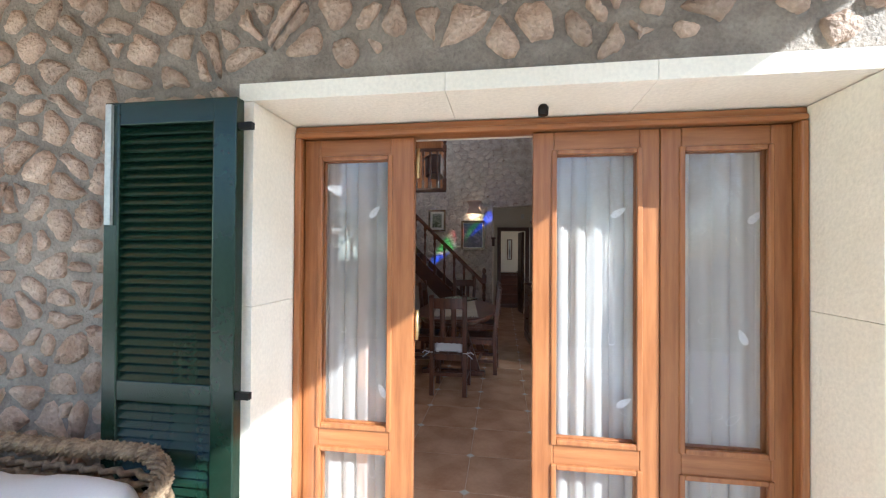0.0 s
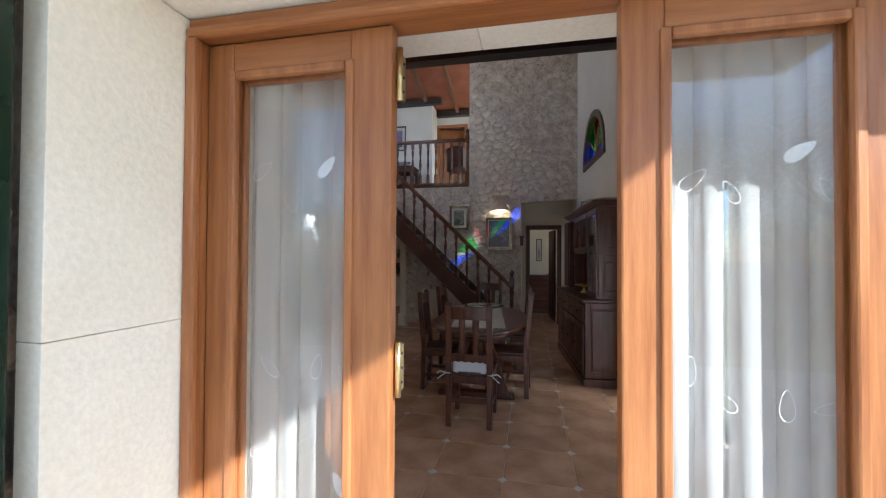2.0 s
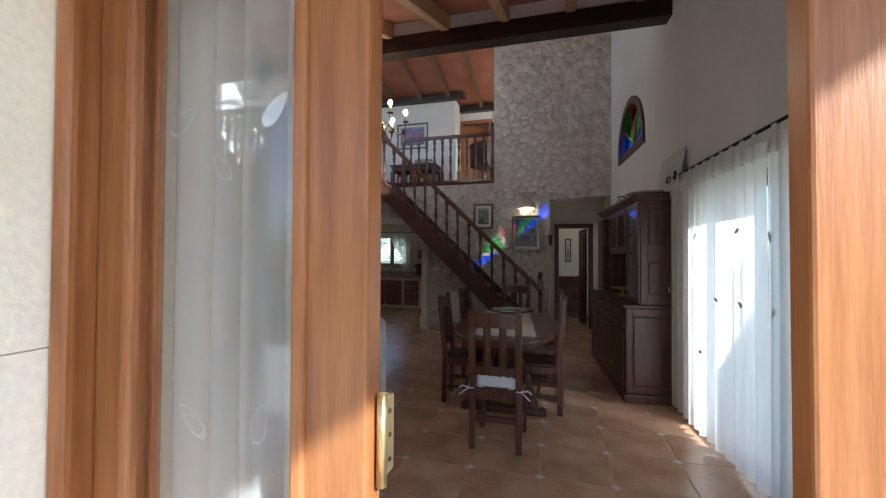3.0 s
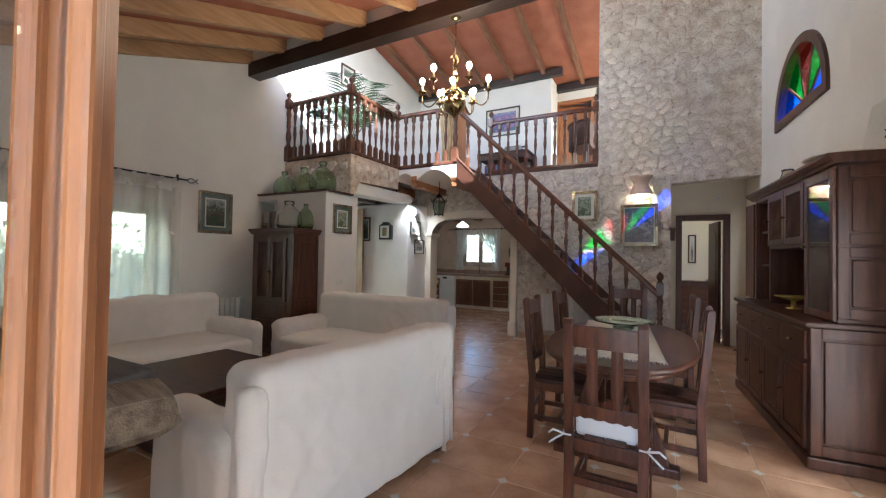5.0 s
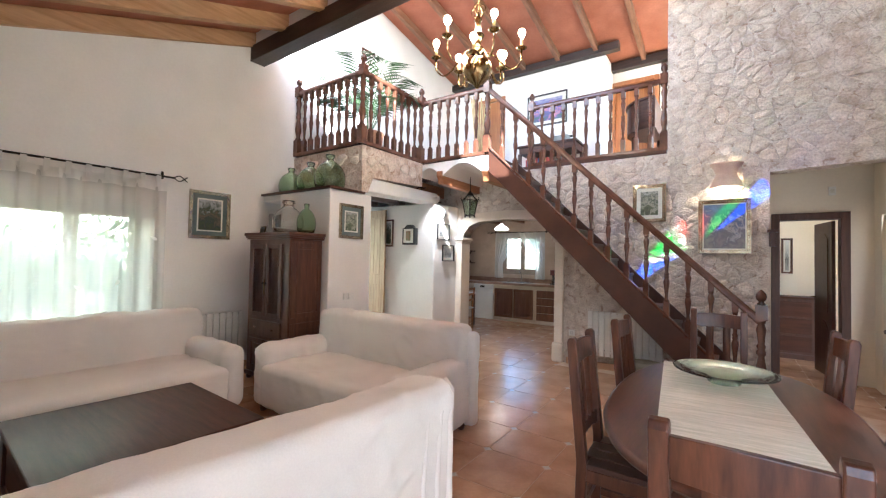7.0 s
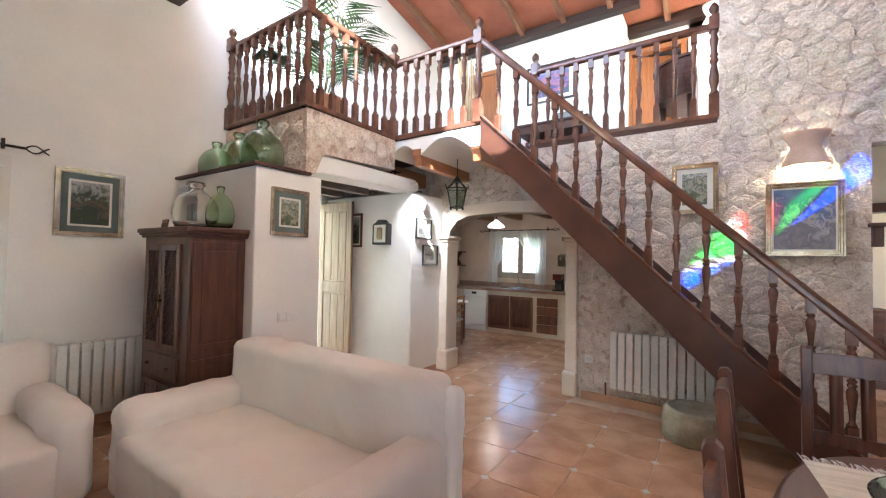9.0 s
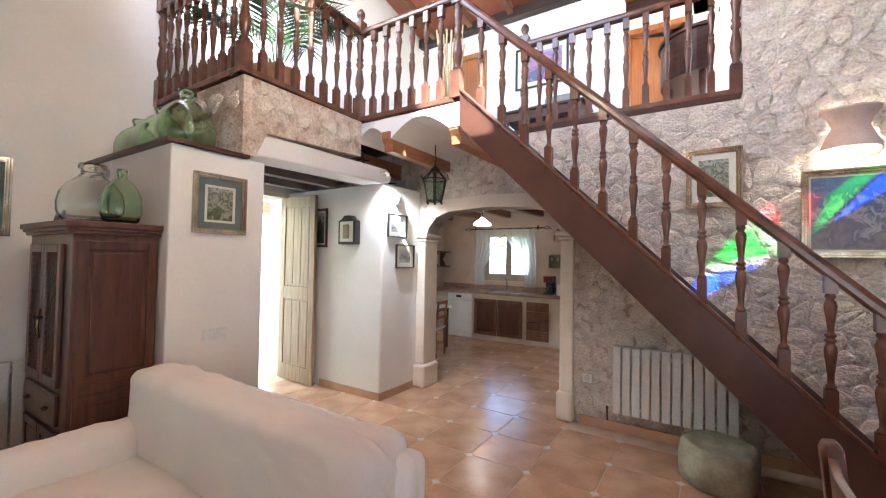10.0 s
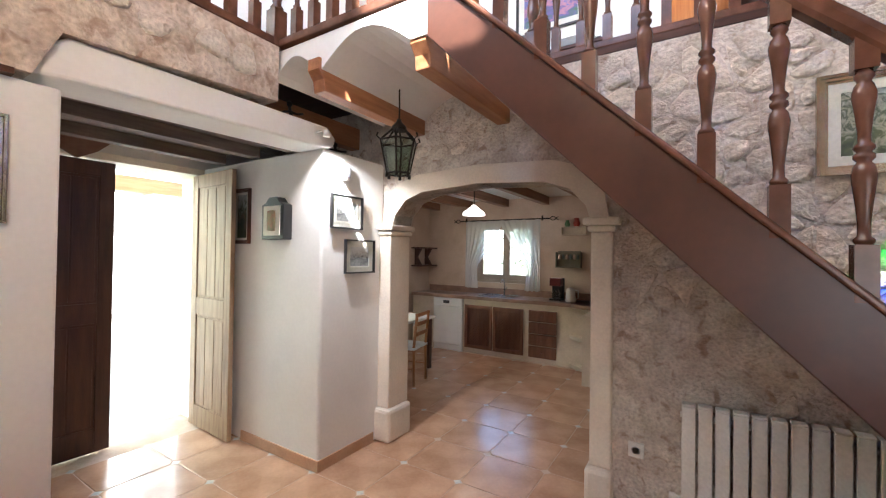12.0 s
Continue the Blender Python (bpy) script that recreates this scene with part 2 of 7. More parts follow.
def lathe(profile, n=12, bm=None, at=(0, 0, 0)):
    """A body turned round z from (radius, height) pairs."""
    bm = bm or bmesh.new()
    rings = []
    for r, z in profile:
        rings.append([bm.verts.new((at[0] + r * math.cos(6.2832 * i / n), at[1] + r * math.sin(6.2832 * i / n), at[2] + z)) for i in range(n)])
    for lo, hi in zip(rings, rings[1:]):
        for i in range(n):
            f = bm.faces.new((lo[i], lo[(i + 1) % n], hi[(i + 1) % n], hi[i]))
            f.smooth = True
    bm.faces.new(rings[0][::-1])
    bm.faces.new(rings[-1])
    return bm


def tube(points, r, n=8, bm=None, taper=1.0):
    """A round bar along a run of points."""
    bm = bm or bmesh.new()
    pts = [Vector(p) for p in points]
    rings = []
    for i, p in enumerate(pts):
        d = (pts[min(i + 1, len(pts) - 1)] - pts[max(i - 1, 0)]).normalized()
        side = d.cross(Vector((0, 0, 1)) if abs(d.z) < 0.9 else Vector((1, 0, 0))).normalized()
        up = side.cross(d)
        k = r * (1 + (taper - 1) * i / max(1, len(pts) - 1))
        rings.append([bm.verts.new(p + side * k * math.cos(6.2832 * j / n) + up * k * math.sin(6.2832 * j / n)) for j in range(n)])
    for lo, hi in zip(rings, rings[1:]):
        for i in range(n):
            f = bm.faces.new((lo[i], lo[(i + 1) % n], hi[(i + 1) % n], hi[i]))
            f.smooth = True
    bm.faces.new(rings[0][::-1])
    bm.faces.new(rings[-1])
    return bm


def thing(name, label, category, m=None, group="", kind=""):
    ob = new(name)
    ob.empty_display_size = 0.1
    if m is not None:
        ob.matrix_world = m
    return tagged(ob, label, category, group, kind)


def part(name, bm, material, parent=None, label="", bevel=0.0, at=None, smooth=False, recalc=False):
    """One mesh object out of a bmesh, under a thing or a part."""
    if recalc:
        bmesh.ops.recalc_face_normals(bm, faces=bm.faces)
    me = bpy.data.meshes.new(name)
    bm.to_mesh(me)
    bm.free()
    me.materials.append(material)
    if smooth:
        me.polygons.foreach_set("use_smooth", [True] * len(me.polygons))
    ob = new(name, me)
    if parent is not None:
        ob.parent = parent
    if at is not None:
        ob.matrix_basis = at
    if bevel:
        b = ob.modifiers.new("bevel", "BEVEL")
        b.width, b.segments, b.limit_method, b.angle_limit = bevel, 2, "ANGLE", radians(40)
    if label:
        ob["label"] = label
    return ob


def again(ob, m, parent=None):
    """The same mesh once more, at the pose m under parent."""
    o = ob.copy()
    scene.collection.objects.link(o)
    o.parent = parent if parent is not None else ob.parent
    o.matrix_basis = m
    return o


def structure(name, bm, material, label, category, bevel=0.0, smooth=False, recalc=False):
    return tagged(part(name, bm, material, None, "", bevel, None, smooth, recalc), label, category, "", "structure")

# ---- the shell of the house ----
LEFT, BACK, FRONT = -5.9, 9.15, 1.83
RIGHT_TURN = 4.2


def right_x(y):
    return 1.06 - 0.0735 * (y - 5.5)


RIGHT = pose(1.06, 5.5, 0, 0, 0, RIGHT_TURN)      # the skewed wall: local x = 0 is its face, y runs along it
ROOF_F = lambda y: 4.46 + 0.357 * (y - 6.15)
ROOF_B = lambda y: 5.86 - 0.20 * (y - 9.15)

floor = structure("floor", boxes((-6.5, 1.42, -0.2, 1.6, 14.0, -0.003)), grout, "sand-coloured grout bed under glazed terracotta tiles", "floor")
structure("ground", boxes((-150, -150, -0.4, 150, 150, -0.21)), surface("garden_earth", (0.10, 0.11, 0.05), (0.2, 0.18, 0.1), 0.8, 14, 0.95, 0.3), "dry garden ground around the house", "ground")
structure("terrace", boxes((-7, -3.5, -0.2, 5, 1.42, -0.03)), surface("pale_terrace_stone", (0.70, 0.63, 0.53), (0.78, 0.72, 0.62), 2, 40, 0.8, 0.2), "pale stone terrace before the glazed door", "pavement")

# Emitting panel: the garden's brightness is put into its green glow.
structure("backdrop", boxes((-16.1, -8, -0.2, -16.0, 9.6, 9)), glow("glowing_garden_panel", (0.72, 0.80, 0.56), 0.020), "self-lit green panel standing in for the bright garden beyond the side windows", "backdrop")
# Second emitting panel, added so the passage doorway looks blown out white.
structure("backdrop_patio", boxes((-16.1, 9.6, -0.2, -16.0, 20, 9)), glow("glowing_patio_panel", (0.95, 0.92, 0.80), 0.07), "self-lit warm white panel standing in for daylight beyond the patio", "backdrop")

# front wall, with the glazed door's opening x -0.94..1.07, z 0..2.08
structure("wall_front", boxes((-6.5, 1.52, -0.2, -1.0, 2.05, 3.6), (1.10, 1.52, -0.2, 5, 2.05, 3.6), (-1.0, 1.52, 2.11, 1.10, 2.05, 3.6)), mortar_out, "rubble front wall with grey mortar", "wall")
structure("wall_front_inside", boxes((-6.2, 2.05, 0, -1.0, 2.09, 3.4), (1.10, 2.05, 0, 1.6, 2.09, 3.4), (-1.0, 2.05, 2.11, 1.10, 2.09, 3.4)), plaster, "white plastered inside of the front wall", "wall")
rv = thing("door_surround", "cream dressed sandstone surround of the glazed door", "door surround", kind="structure")
for i, (a, b) in enumerate(((-0.2, 0.553), (0.5545, 1.322), (1.3235, 2.08))):
    for x0, x1 in ((-1.03, -0.97), (1.06, 1.12)):
        part("reveal_stone", boxes((x0, 1.485, a, x1, 2.10, b)), sandstone, rv, bevel=0.0015)
for a, b in ((-1.03, -0.2575), (-0.256, 0.4325), (0.434, 1.12)):
    part("lintel_stone", boxes((a, 1.485, 2.084, b, 2.10, 2.15)), sandstone, rv, bevel=0.0015)
# Added unseen slab; its edges set where sun falls on the door.
structure("porch_roof", boxes((-7, -0.95, 2.95, 1.87, 1.52, 3.1)), pine, "unseen slab added over the terrace to shade the door", "roof")

# left wall with the window and the passage's outer door
structure("wall_left", boxes((-6.25, 1.8, 0, LEFT, 3.25, 6.6), (-6.25, 3.25, 1.98, LEFT, 5.0, 6.6), (-6.25, 5.0, 0, LEFT, 7.05, 6.6),
    (-6.55, 7.05, 2.33, -6.2, 8.46, 6.6), (-6.55, 8.46, 0, -6.2, 9.2, 6.6), (-6.2, 8.46, 2.6, LEFT, 11.8, 6.6), (-6.2, 7.05, 2.75, LEFT, 8.46, 6.6)), plaster, "plain white plastered side wall", "wall")
bm = bmesh.new()
for r in ((-0.0, -3.9, 0, 0.35, -1.55, 4.62), (0, -1.55, 2.12, 0.35, -0.25, 4.62), (0, -0.25, 0, 0.35, 0.66, 4.62), (0, 0.66, 0, 0.35, 1.22, 6.6), (0, 1.22, 0, 0.35, 3.05, 2.98), (0, 1.22, 4.30, 0.35, 3.05, 6.6), (0, 3.05, 0, 0.35, 3.75, 6.6)):
    box(bm, *r, m=RIGHT)
structure("wall_right", bm, plaster, "plain white plastered wall behind the dresser", "wall")

# back wall: arch to the kitchen, hall opening, tall part beside the gallery
ARCH = [(x - 0.035, z - (0.02 if z > 1.9 else 0)) for x, z in ((-4.40, 0.0), (-4.40, 1.80), (-4.36, 1.95), (-4.25, 2.07), (-4.08, 2.13), (-3.58, 2.16), (-3.07, 2.13), (-2.90, 2.07), (-2.79, 1.95), (-2.75, 1.80), (-2.75, 0.0))]
bm = prism([(-6.2, 0)] + ARCH + [(-0.29, 0), (-0.29, 2.55), (0.90, 2.60), (0.90, 6.2), (-1.33, 6.2), (-1.33, 2.9), (-6.2, 2.9)], "y", BACK, BACK + 0.22)
structure("wall_back", bm, mortar, "rubble stone back wall with pale mortar", "wall")

# roof: front slope on the dark beam, clerestory above it, back slope over the gallery
structure("ceiling_front", prism([(1.5, ROOF_F(1.5)), (6.2, ROOF_F(6.2)), (6.2, ROOF_F(6.2) + 0.12), (1.5, ROOF_F(1.5) + 0.12)], "x", -6.2, 2.0), ceiling_clay, "clay boarded sloping ceiling", "ceiling")
structure("ceiling_back", prism([(6.2, ROOF_B(6.2)), (12.2, ROOF_B(12.2)), (12.2, ROOF_B(12.2) + 0.12), (6.2, ROOF_B(6.2) + 0.12)], "x", -6.2, 2.0), ceiling_clay, "red-brown clay boarded ceiling over the gallery", "ceiling")
structure("clerestory_wall", boxes((-6.2, 6.14, 4.45, -5.7, 6.3, 6.6), (-2.6, 6.14, 4.45, -1.2, 6.3, 6.6), (-0.2, 6.14, 4.45, 1.6, 6.3, 6.6), (-1.2, 6.14, 5.25, -0.2, 6.3, 6.6), (-1.2, 6.14, 4.45, -0.2, 6.3, 4.5), (-5.7, 6.14, 4.45, -2.6, 6.3, 4.6), (-5.7, 6.14, 6.1, -2.6, 6.3, 6.6)), plaster, "white clerestory wall above the main beam", "wall")
bm = boxes((-6.0, 6.08, 4.06, 1.25, 6.28, 4.27))
structure("main_beam", bm, beam_dark, "heavy black-brown main beam", "beam", 0.006)
rf = thing("front_rafters", "pale pine rafters resting on the main beam", "rafters", kind="structure")
for i in range(10):
    x = -5.95 + 0.735 * i
    part("rafter", prism([(1.9, ROOF_F(1.9) - 0.19), (6.24, ROOF_F(6.24) - 0.19), (6.24, ROOF_F(6.24) - 0.005), (1.9, ROOF_F(1.9) - 0.005)], "x", x, x + 0.10), pine, rf, bevel=0.005)
rb = thing("gallery_rafters", "brown rafters under the gallery ceiling", "rafters", kind="structure")
for i in range(10):
    x = -5.6 + 0.715 * i
    part("rafter", prism([(6.3, ROOF_B(6.3) - 0.13), (11.9, ROOF_B(11.9) - 0.13), (11.9, ROOF_B(11.9) - 0.005), (6.3, ROOF_B(6.3) - 0.005)], "x", x, x + 0.08), brown_rafter, rb, bevel=0.004)
structure("rafter_fill", boxes((-6.0, 6.12, 4.272, 1.25, 6.2, 4.46)), plaster, "white plaster between the rafters", "wall")

# gallery floor, landing and the raised platform
structure("gallery_floor", boxes((-6.2, BACK + 0.0, 2.905, -1.34, 12, 2.95), (-6.2, 6.85, 2.905, -4.5, BACK, 2.95), (-4.5, 8.1, 2.905, -3.36, BACK, 2.95)), dark_wood_x, "dark boarded gallery floor", "floor")
structure("wall_gallery_back", boxes((-6.2, 11.0, 2.95, -2.66, 11.15, 5.35), (-2.66, 11.0, 2.95, -2.56, 11.6, 5.35), (-2.6, 11.6, 5.0, -1.5, 11.75, 5.7), (-1.72, 11.6, 2.95, 1.2, 11.75, 5.7)), plaster, "white gallery back wall", "wall")
structure("gallery_wall_plate", boxes((-6.2, 10.86, 5.33, -2.3, 11.0, 5.47), (-2.6, 11.46, 5.2, 1.2, 11.6, 5.36)), beam_dark, "dark wall plate under the gallery rafters", "beam")
structure("platform_wall", prism([(6.79, 2.306), (6.90, 2.306), (6.99, 2.51), (8.02, 2.56), (8.02, 2.905), (6.79, 2.905)], "x", -5.9, -4.47), breast_stone, "rubble stone breast of the raised platform", "wall")

# white block beside the passage, lintel and spur wall
structure("wall_block", boxes((-5.5, 6.33, 0, -4.5, 7.0, 2.28), (-5.9, 6.33, 0, -5.5, 7.0, 1.78), (-5.9, 6.6, 1.78, -5.5, 7.0, 2.28), (-5.9, 6.33, 2.2, -5.5, 6.6, 2.28)), plaster, "white plastered block with a small niche", "wall", 0.012)
structure("block_ledge", boxes((-5.9, 6.29, 2.28, -4.46, 6.85, 2.305)), dark_wood_x, "thin dark ledge on the white block", "ledge")
structure("passage_lintel", prism([(6.87, 2.31), (7.0, 2.33), (8.40, 2.36), (8.52, 2.383), (8.54, 2.45), (8.46, 2.52), (7.02, 2.515), (6.93, 2.45)], "x", -4.80, -4.505), plaster, "white plastered lintel over the passage", "lintel", 0.015)
structure("spur_wall", boxes((-6.2, 8.46, 0, -4.55, 9.15, 2.38)), plaster, "white spur wall beside the arch", "wall", 0.02)
dull_boards = surface("dull_brown_boards", (0.14, 0.105, 0.085), (0.20, 0.155, 0.125), 5, 30, 0.85, 0.15, stretch=(6, 0.6, 6))
structure("passage_ceiling", boxes((-6.2, 7.0, 2.47, -4.80, 8.46, 2.50)), dull_boards, "dark boarded passage ceiling", "ceiling")

# kitchen and hall shells
structure("wall_kitchen", boxes((-6.9, 12.9, 0, -5.60, 13.2, 3), (-4.48, 12.9, 0, -1.6, 13.2, 3), (-5.60, 12.9, 0, -4.48, 13.2, 1.12), (-5.60, 12.9, 2.16, -4.48, 13.2, 3),
    (-6.9, 9.37, 0, -6.6, 10.6, 3), (-6.9, 10.6, 2.1, -6.6, 11.3, 3), (-6.9, 10.6, 0, -6.6, 11.3, 1.0), (-6.9, 11.3, 0, -6.6, 12.9, 3), (-2.0, 9.37, 0, -1.7, 12.9, 3)),
    surface("kitchen_wall_tile", (0.50, 0.37, 0.27), (0.60, 0.46, 0.35), 3, 50, 0.4, 0.05), "beige tiled kitchen wall", "wall")
structure("ceiling_kitchen", boxes((-6.9, 9.37, 2.56, -1.6, 13.7, 2.9)), plaster, "white kitchen ceiling between beams", "ceiling")
# White plaster tinted cream: the hall's warm lamplight is put into the colour.
lamplit_hall_plaster = surface("lamp_tinted_hall_plaster", (0.74, 0.67, 0.55), (0.80, 0.73, 0.61), 1.6, 40, 0.85, 0.10, spread=0.02)
structure("wall_hall", boxes((-0.6, 9.37, 0, -0.29, 10.39, 2.8), (-0.6, 10.39, 0, -0.2, 10.5, 2.8), (0.58, 10.39, 0, 0.8, 10.5, 2.8), (-0.2, 10.39, 2.14, 0.58, 10.5, 2.8), (0.8, 9.2, 0, 1.0, 9.75, 2.8), (0.8, 10.1, 0, 1.0, 10.5, 2.8),
    (0.8, 9.75, 2.1, 1.0, 10.1, 2.8), (1.0, 9.6, 0, 1.1, 10.3, 2.8), (-1.4, 12.3, 0, 1.4, 12.4, 2.8), (-1.5, 10.5, 0, -1.4, 12.4, 2.8), (1.3, 10.5, 0, 1.4, 12.4, 2.8)), lamplit_hall_plaster, "plastered hall walls tinted cream for warm lamplight", "wall")
structure("ceiling_hall", boxes((-1.5, 9.37, 2.8, 1.4, 12.4, 2.9)), lamplit_hall_plaster, "hall ceiling tinted cream for warm lamplight", "ceiling")

# ---- glazed folding door, shutter and terrace ----
door = thing("folding_door", "honey-varnished glazed folding door standing partly open", "door", kind="structure")
fr = bmesh.new()
for r in ((-0.97, 1.79, 0, -0.948, 1.90, 2.035), (1.038, 1.79, 0, 1.06, 1.90, 2.035)):
    box(fr, *r)
part("door_frame", fr, oak, door, bevel=0.006)
part("frame_head", boxes((-0.97, 1.79, 2.035, 1.06, 1.90, 2.08)), oak_x, door, bevel=0.006)
bm = boxes((-0.967, 1.775, 0, -0.935, 1.80, 2.028), (1.03, 1.775, 0, 1.058, 1.80, 2.028))
part("frame_bead", bm, oak, door, bevel=0.008)
part("frame_bead_top", boxes((-0.967, 1.775, 2.028, 1.058, 1.80, 2.052)), oak_x, door, bevel=0.008)


def leaf(m, w, label, a=0.085, c=0.085):
    """A glazed leaf, hinged at local x = 0; local y points into the house."""
    lf = part("leaf", boxes((0, 0, 0.01, a, 0.045, 2.03), (w - c, 0, 0.01, w, 0.045, 2.03)), oak, door, label, 0.005, m)
    part("rail", boxes((a, 0.002, 1.945, w - c, 0.043, 2.03), (a, 0.002, 0.655, w - c, 0.043, 0.755), (a, 0.002, 0.01, w - c, 0.043, 0.14)), oak_x, lf, bevel=0.004)
    b = bmesh.new()
    for z0, z1 in ((0.755, 1.945), (0.14, 0.655)):
        for y0, y1 in ((-0.008, 0.012), (0.033, 0.053)):
            box(b, a - 0.01, y0, z0 - 0.01, a + 0.012, y1, z1 + 0.01)
            box(b, w - c - 0.012, y0, z0 - 0.01, w - c + 0.01, y1, z1 + 0.01)
            box(b, a + 0.012, y0, z0 - 0.01, w - c - 0.012, y1, z0 + 0.012)
            box(b, a + 0.012, y0, z1 - 0.012, w - c - 0.012, y1, z1 + 0.01)
    part("glazing_bead", b, oak, lf, bevel=0.005)
    for z0, z1 in ((0.755, 1.945), (0.14, 0.655)):
        g = part("pane", boxes((a, 0.019, z0, w - c, 0.025, z1)), door_glass, lf, "clear window pane")
        g.visible_shadow = False
    return lf


leaf(pose(-0.945, 1.83, 0), 0.505, "fixed narrow glazed leaf", 0.075, 0.105)
leaf(pose(0.065, 1.83, 0), 0.495, "glazed leaf", 0.085, 0.075)
leaf(pose(0.563, 1.83, 0), 0.472, "glazed leaf", 0.078, 0.075)
leaf(pose(-0.455, 1.91, 0, 0, 0, 130), 0.62, "glazed leaf folded back into the room", 0.085, 0.045)
for z in (1.92, 1.21, 0.35):
    bm = boxes((-0.437, 1.86, z - 0.055, -0.432, 1.893, z + 0.055), (-0.4315, 1.86, z - 0.055, -0.426, 1.893, z + 0.055))
    lathe([(0.008, -0.065), (0.008, 0.065)], 8, bm, (-0.429, 1.857, z))
    part("hinge", bm, surface("bright_brass", (0.58, 0.44, 0.20), (0.68, 0.54, 0.28), 12, 60, 0.3, 0.02, metal=0.9), door, "brass butt hinge")
    for dz in (-0.035, 0.0, 0.035):
        part("screw", lathe([(0.004, 0), (0.003, 0.002)], 6), iron, door, at=pose(-0.4255, 1.876, z + dz, 0, 90, 0))


def wavy(w, z0, z1, folds, depth, seed, flare=0.0, cols=0, tilt=0.0):
    """A hanging cloth with folds, width along x, thin."""
    rnd = random.Random(seed)
    n, rows = cols or folds * 8, 14
    ph = [rnd.uniform(0, 6.28) for _ in range(4)]
    bm = bmesh.new()
    grid = []
    for j in range(rows + 1):
        v = j / rows
        row = []
        for i in range(n + 1):
            u = i / n
            s = 6.2832 * folds * u + 0.8 * math.sin(6.28 * u * 2.3 + ph[0])
            d = depth * (math.sin(s) + 0.35 * math.sin(2.1 * s + ph[1] + v)) * (0.55 + 0.45 * (1 - v))
            x = w * (u - 0.5) * (1 + flare * (1 - v)) + w * 0.5 + 0.01 * math.sin(s + 1.2)
            row.append(bm.verts.new((x, d + tilt * (1 - v), z0 + (z1 - z0) * v + 0.006 * math.sin(s * 0.5))))
        grid.append(row)
    for a, b in zip(grid, grid[1:]):
        for i in range(n):
            f = bm.faces.new((a[i], a[i + 1], b[i + 1], b[i]))
            f.smooth = True
    return bm


leaf_thread = surface("leaf_embroidery", (0.75, 0.74, 0.72), (0.8, 0.79, 0.77), 20, 80, 0.9, 0.0)


def leaf_motif(bm, x, z, s, turn, full):
    """A small stitched leaf: an outline, or a filled one."""
    out = []
    for k in range(14):
        a = 6.2832 * k / 14
        px_, pz_ = s * 0.42 * math.sin(a) * (1 - 0.35 * math.cos(a)), s * math.cos(a)
        out.append((px_, pz_))
    c, sn = math.cos(turn), math.sin(turn)
    P_ = lambda u, v, k: bm.verts.new((x + (u * c - v * sn) * k, -0.004, z + (u * sn + v * c) * k))
    o = [P_(u, v, 1.0) for u, v in out]
    if full:
        bm.faces.new(o)
    else:
        i_ = [P_(u, v, 0.93) for u, v in out]
        for k in range(14):
            bm.faces.new((o[k], o[(k + 1) % 14], i_[(k + 1) % 14], i_[k]))


def door_curtain(m, w, seed):
    c = tagged(part("door_curtain", wavy(w, 0.12, 1.97, 5, 0.020, seed), thin_sheer, None, at=m), "sheer white curtain with stitched leaves on the glazed door", "curtain", "door curtains")
    bm = bmesh.new()
    rnd = random.Random(seed + 5)
    for z in (1.66, 1.22, 0.92, 0.5):
        for k in range(2):
            leaf_motif(bm, w * (0.25 + 0.5 * k) + rnd.uniform(-0.05, 0.05), z + rnd.uniform(-0.05, 0.05), 0.034, rnd.uniform(-1.2, 1.2), k == 1 and rnd.random() < 0.7)
            leaf_motif(bm, w * (0.25 + 0.5 * k) + rnd.uniform(0.0, 0.08), z - 0.04, 0.028, rnd.uniform(0.5, 2.2), False)
    tagged(part("leaf_stitching", bm, leaf_thread, c, at=pose(0, -0.024, 0)), "stitched white leaves", kind="stuff")
    return c


door_curtain(pose(-0.885, 1.91, 0), 0.37, 3)
door_curtain(pose(0.125, 1.91, 0), 0.39, 4)
door_curtain(pose(0.615, 1.91, 0), 0.38, 5)

shutter = thing("louvred_shutter", "dark green louvred wooden shutter folded back against the stone wall", "shutter")
SX, SW = -1.51, 0.53
part("stile", boxes((SX, 1.40, 0.02, SX + 0.06, 1.445, 2.07)), green_paint, shutter, bevel=0.004)
part("stile", boxes((SX + SW - 0.09, 1.40, 0.02, SX + SW, 1.445, 2.07)), green_paint, shutter, bevel=0.004)
for z0, z1 in ((1.985, 2.07), (0.98, 1.055), (0.02, 0.14)):
    part("rail", boxes((SX + 0.06, 1.402, z0, SX + SW - 0.09, 1.443, z1)), green_paint, shutter, bevel=0.004)
lv = None
for z0, z1, n in ((1.055, 1.985, 29), (0.14, 0.98, 26)):
    for i in range(n):
        z = z0 + (z1 - z0) * (i + 0.5) / n
        at = pose(SX + 0.06, 1.422, z, 56)
        if lv is None:
            lv = part("louvre", boxes((0, -0.021, -0.004, SW - 0.15, 0.021, 0.004)), green_paint, shutter, at=at)
        else:
            again(lv, at)
part("drip_strip", boxes((SX + 0.015, 1.388, 1.62, SX + 0.04, 1.399, 2.06)), surface("grey_zinc", (0.45, 0.45, 0.44), (0.55, 0.55, 0.53), 20, 80, 0.45, 0.05, metal=0.6), shutter, "grey metal strip")
for z in (1.97, 1.02):
    part("pin", boxes((SX + SW, 1.41, z - 0.012, SX + SW + 0.05, 1.43, z + 0.012)), iron, shutter, "iron shutter pin")
hole = tagged(part("door_stop", lathe([(0.018, -0.04), (0.02, -0.01), (0.012, 0.0)], 10), iron, None, at=pose(0.09, 1.66, 2.084)), "small dark iron stop under the stone lintel", "door stop")

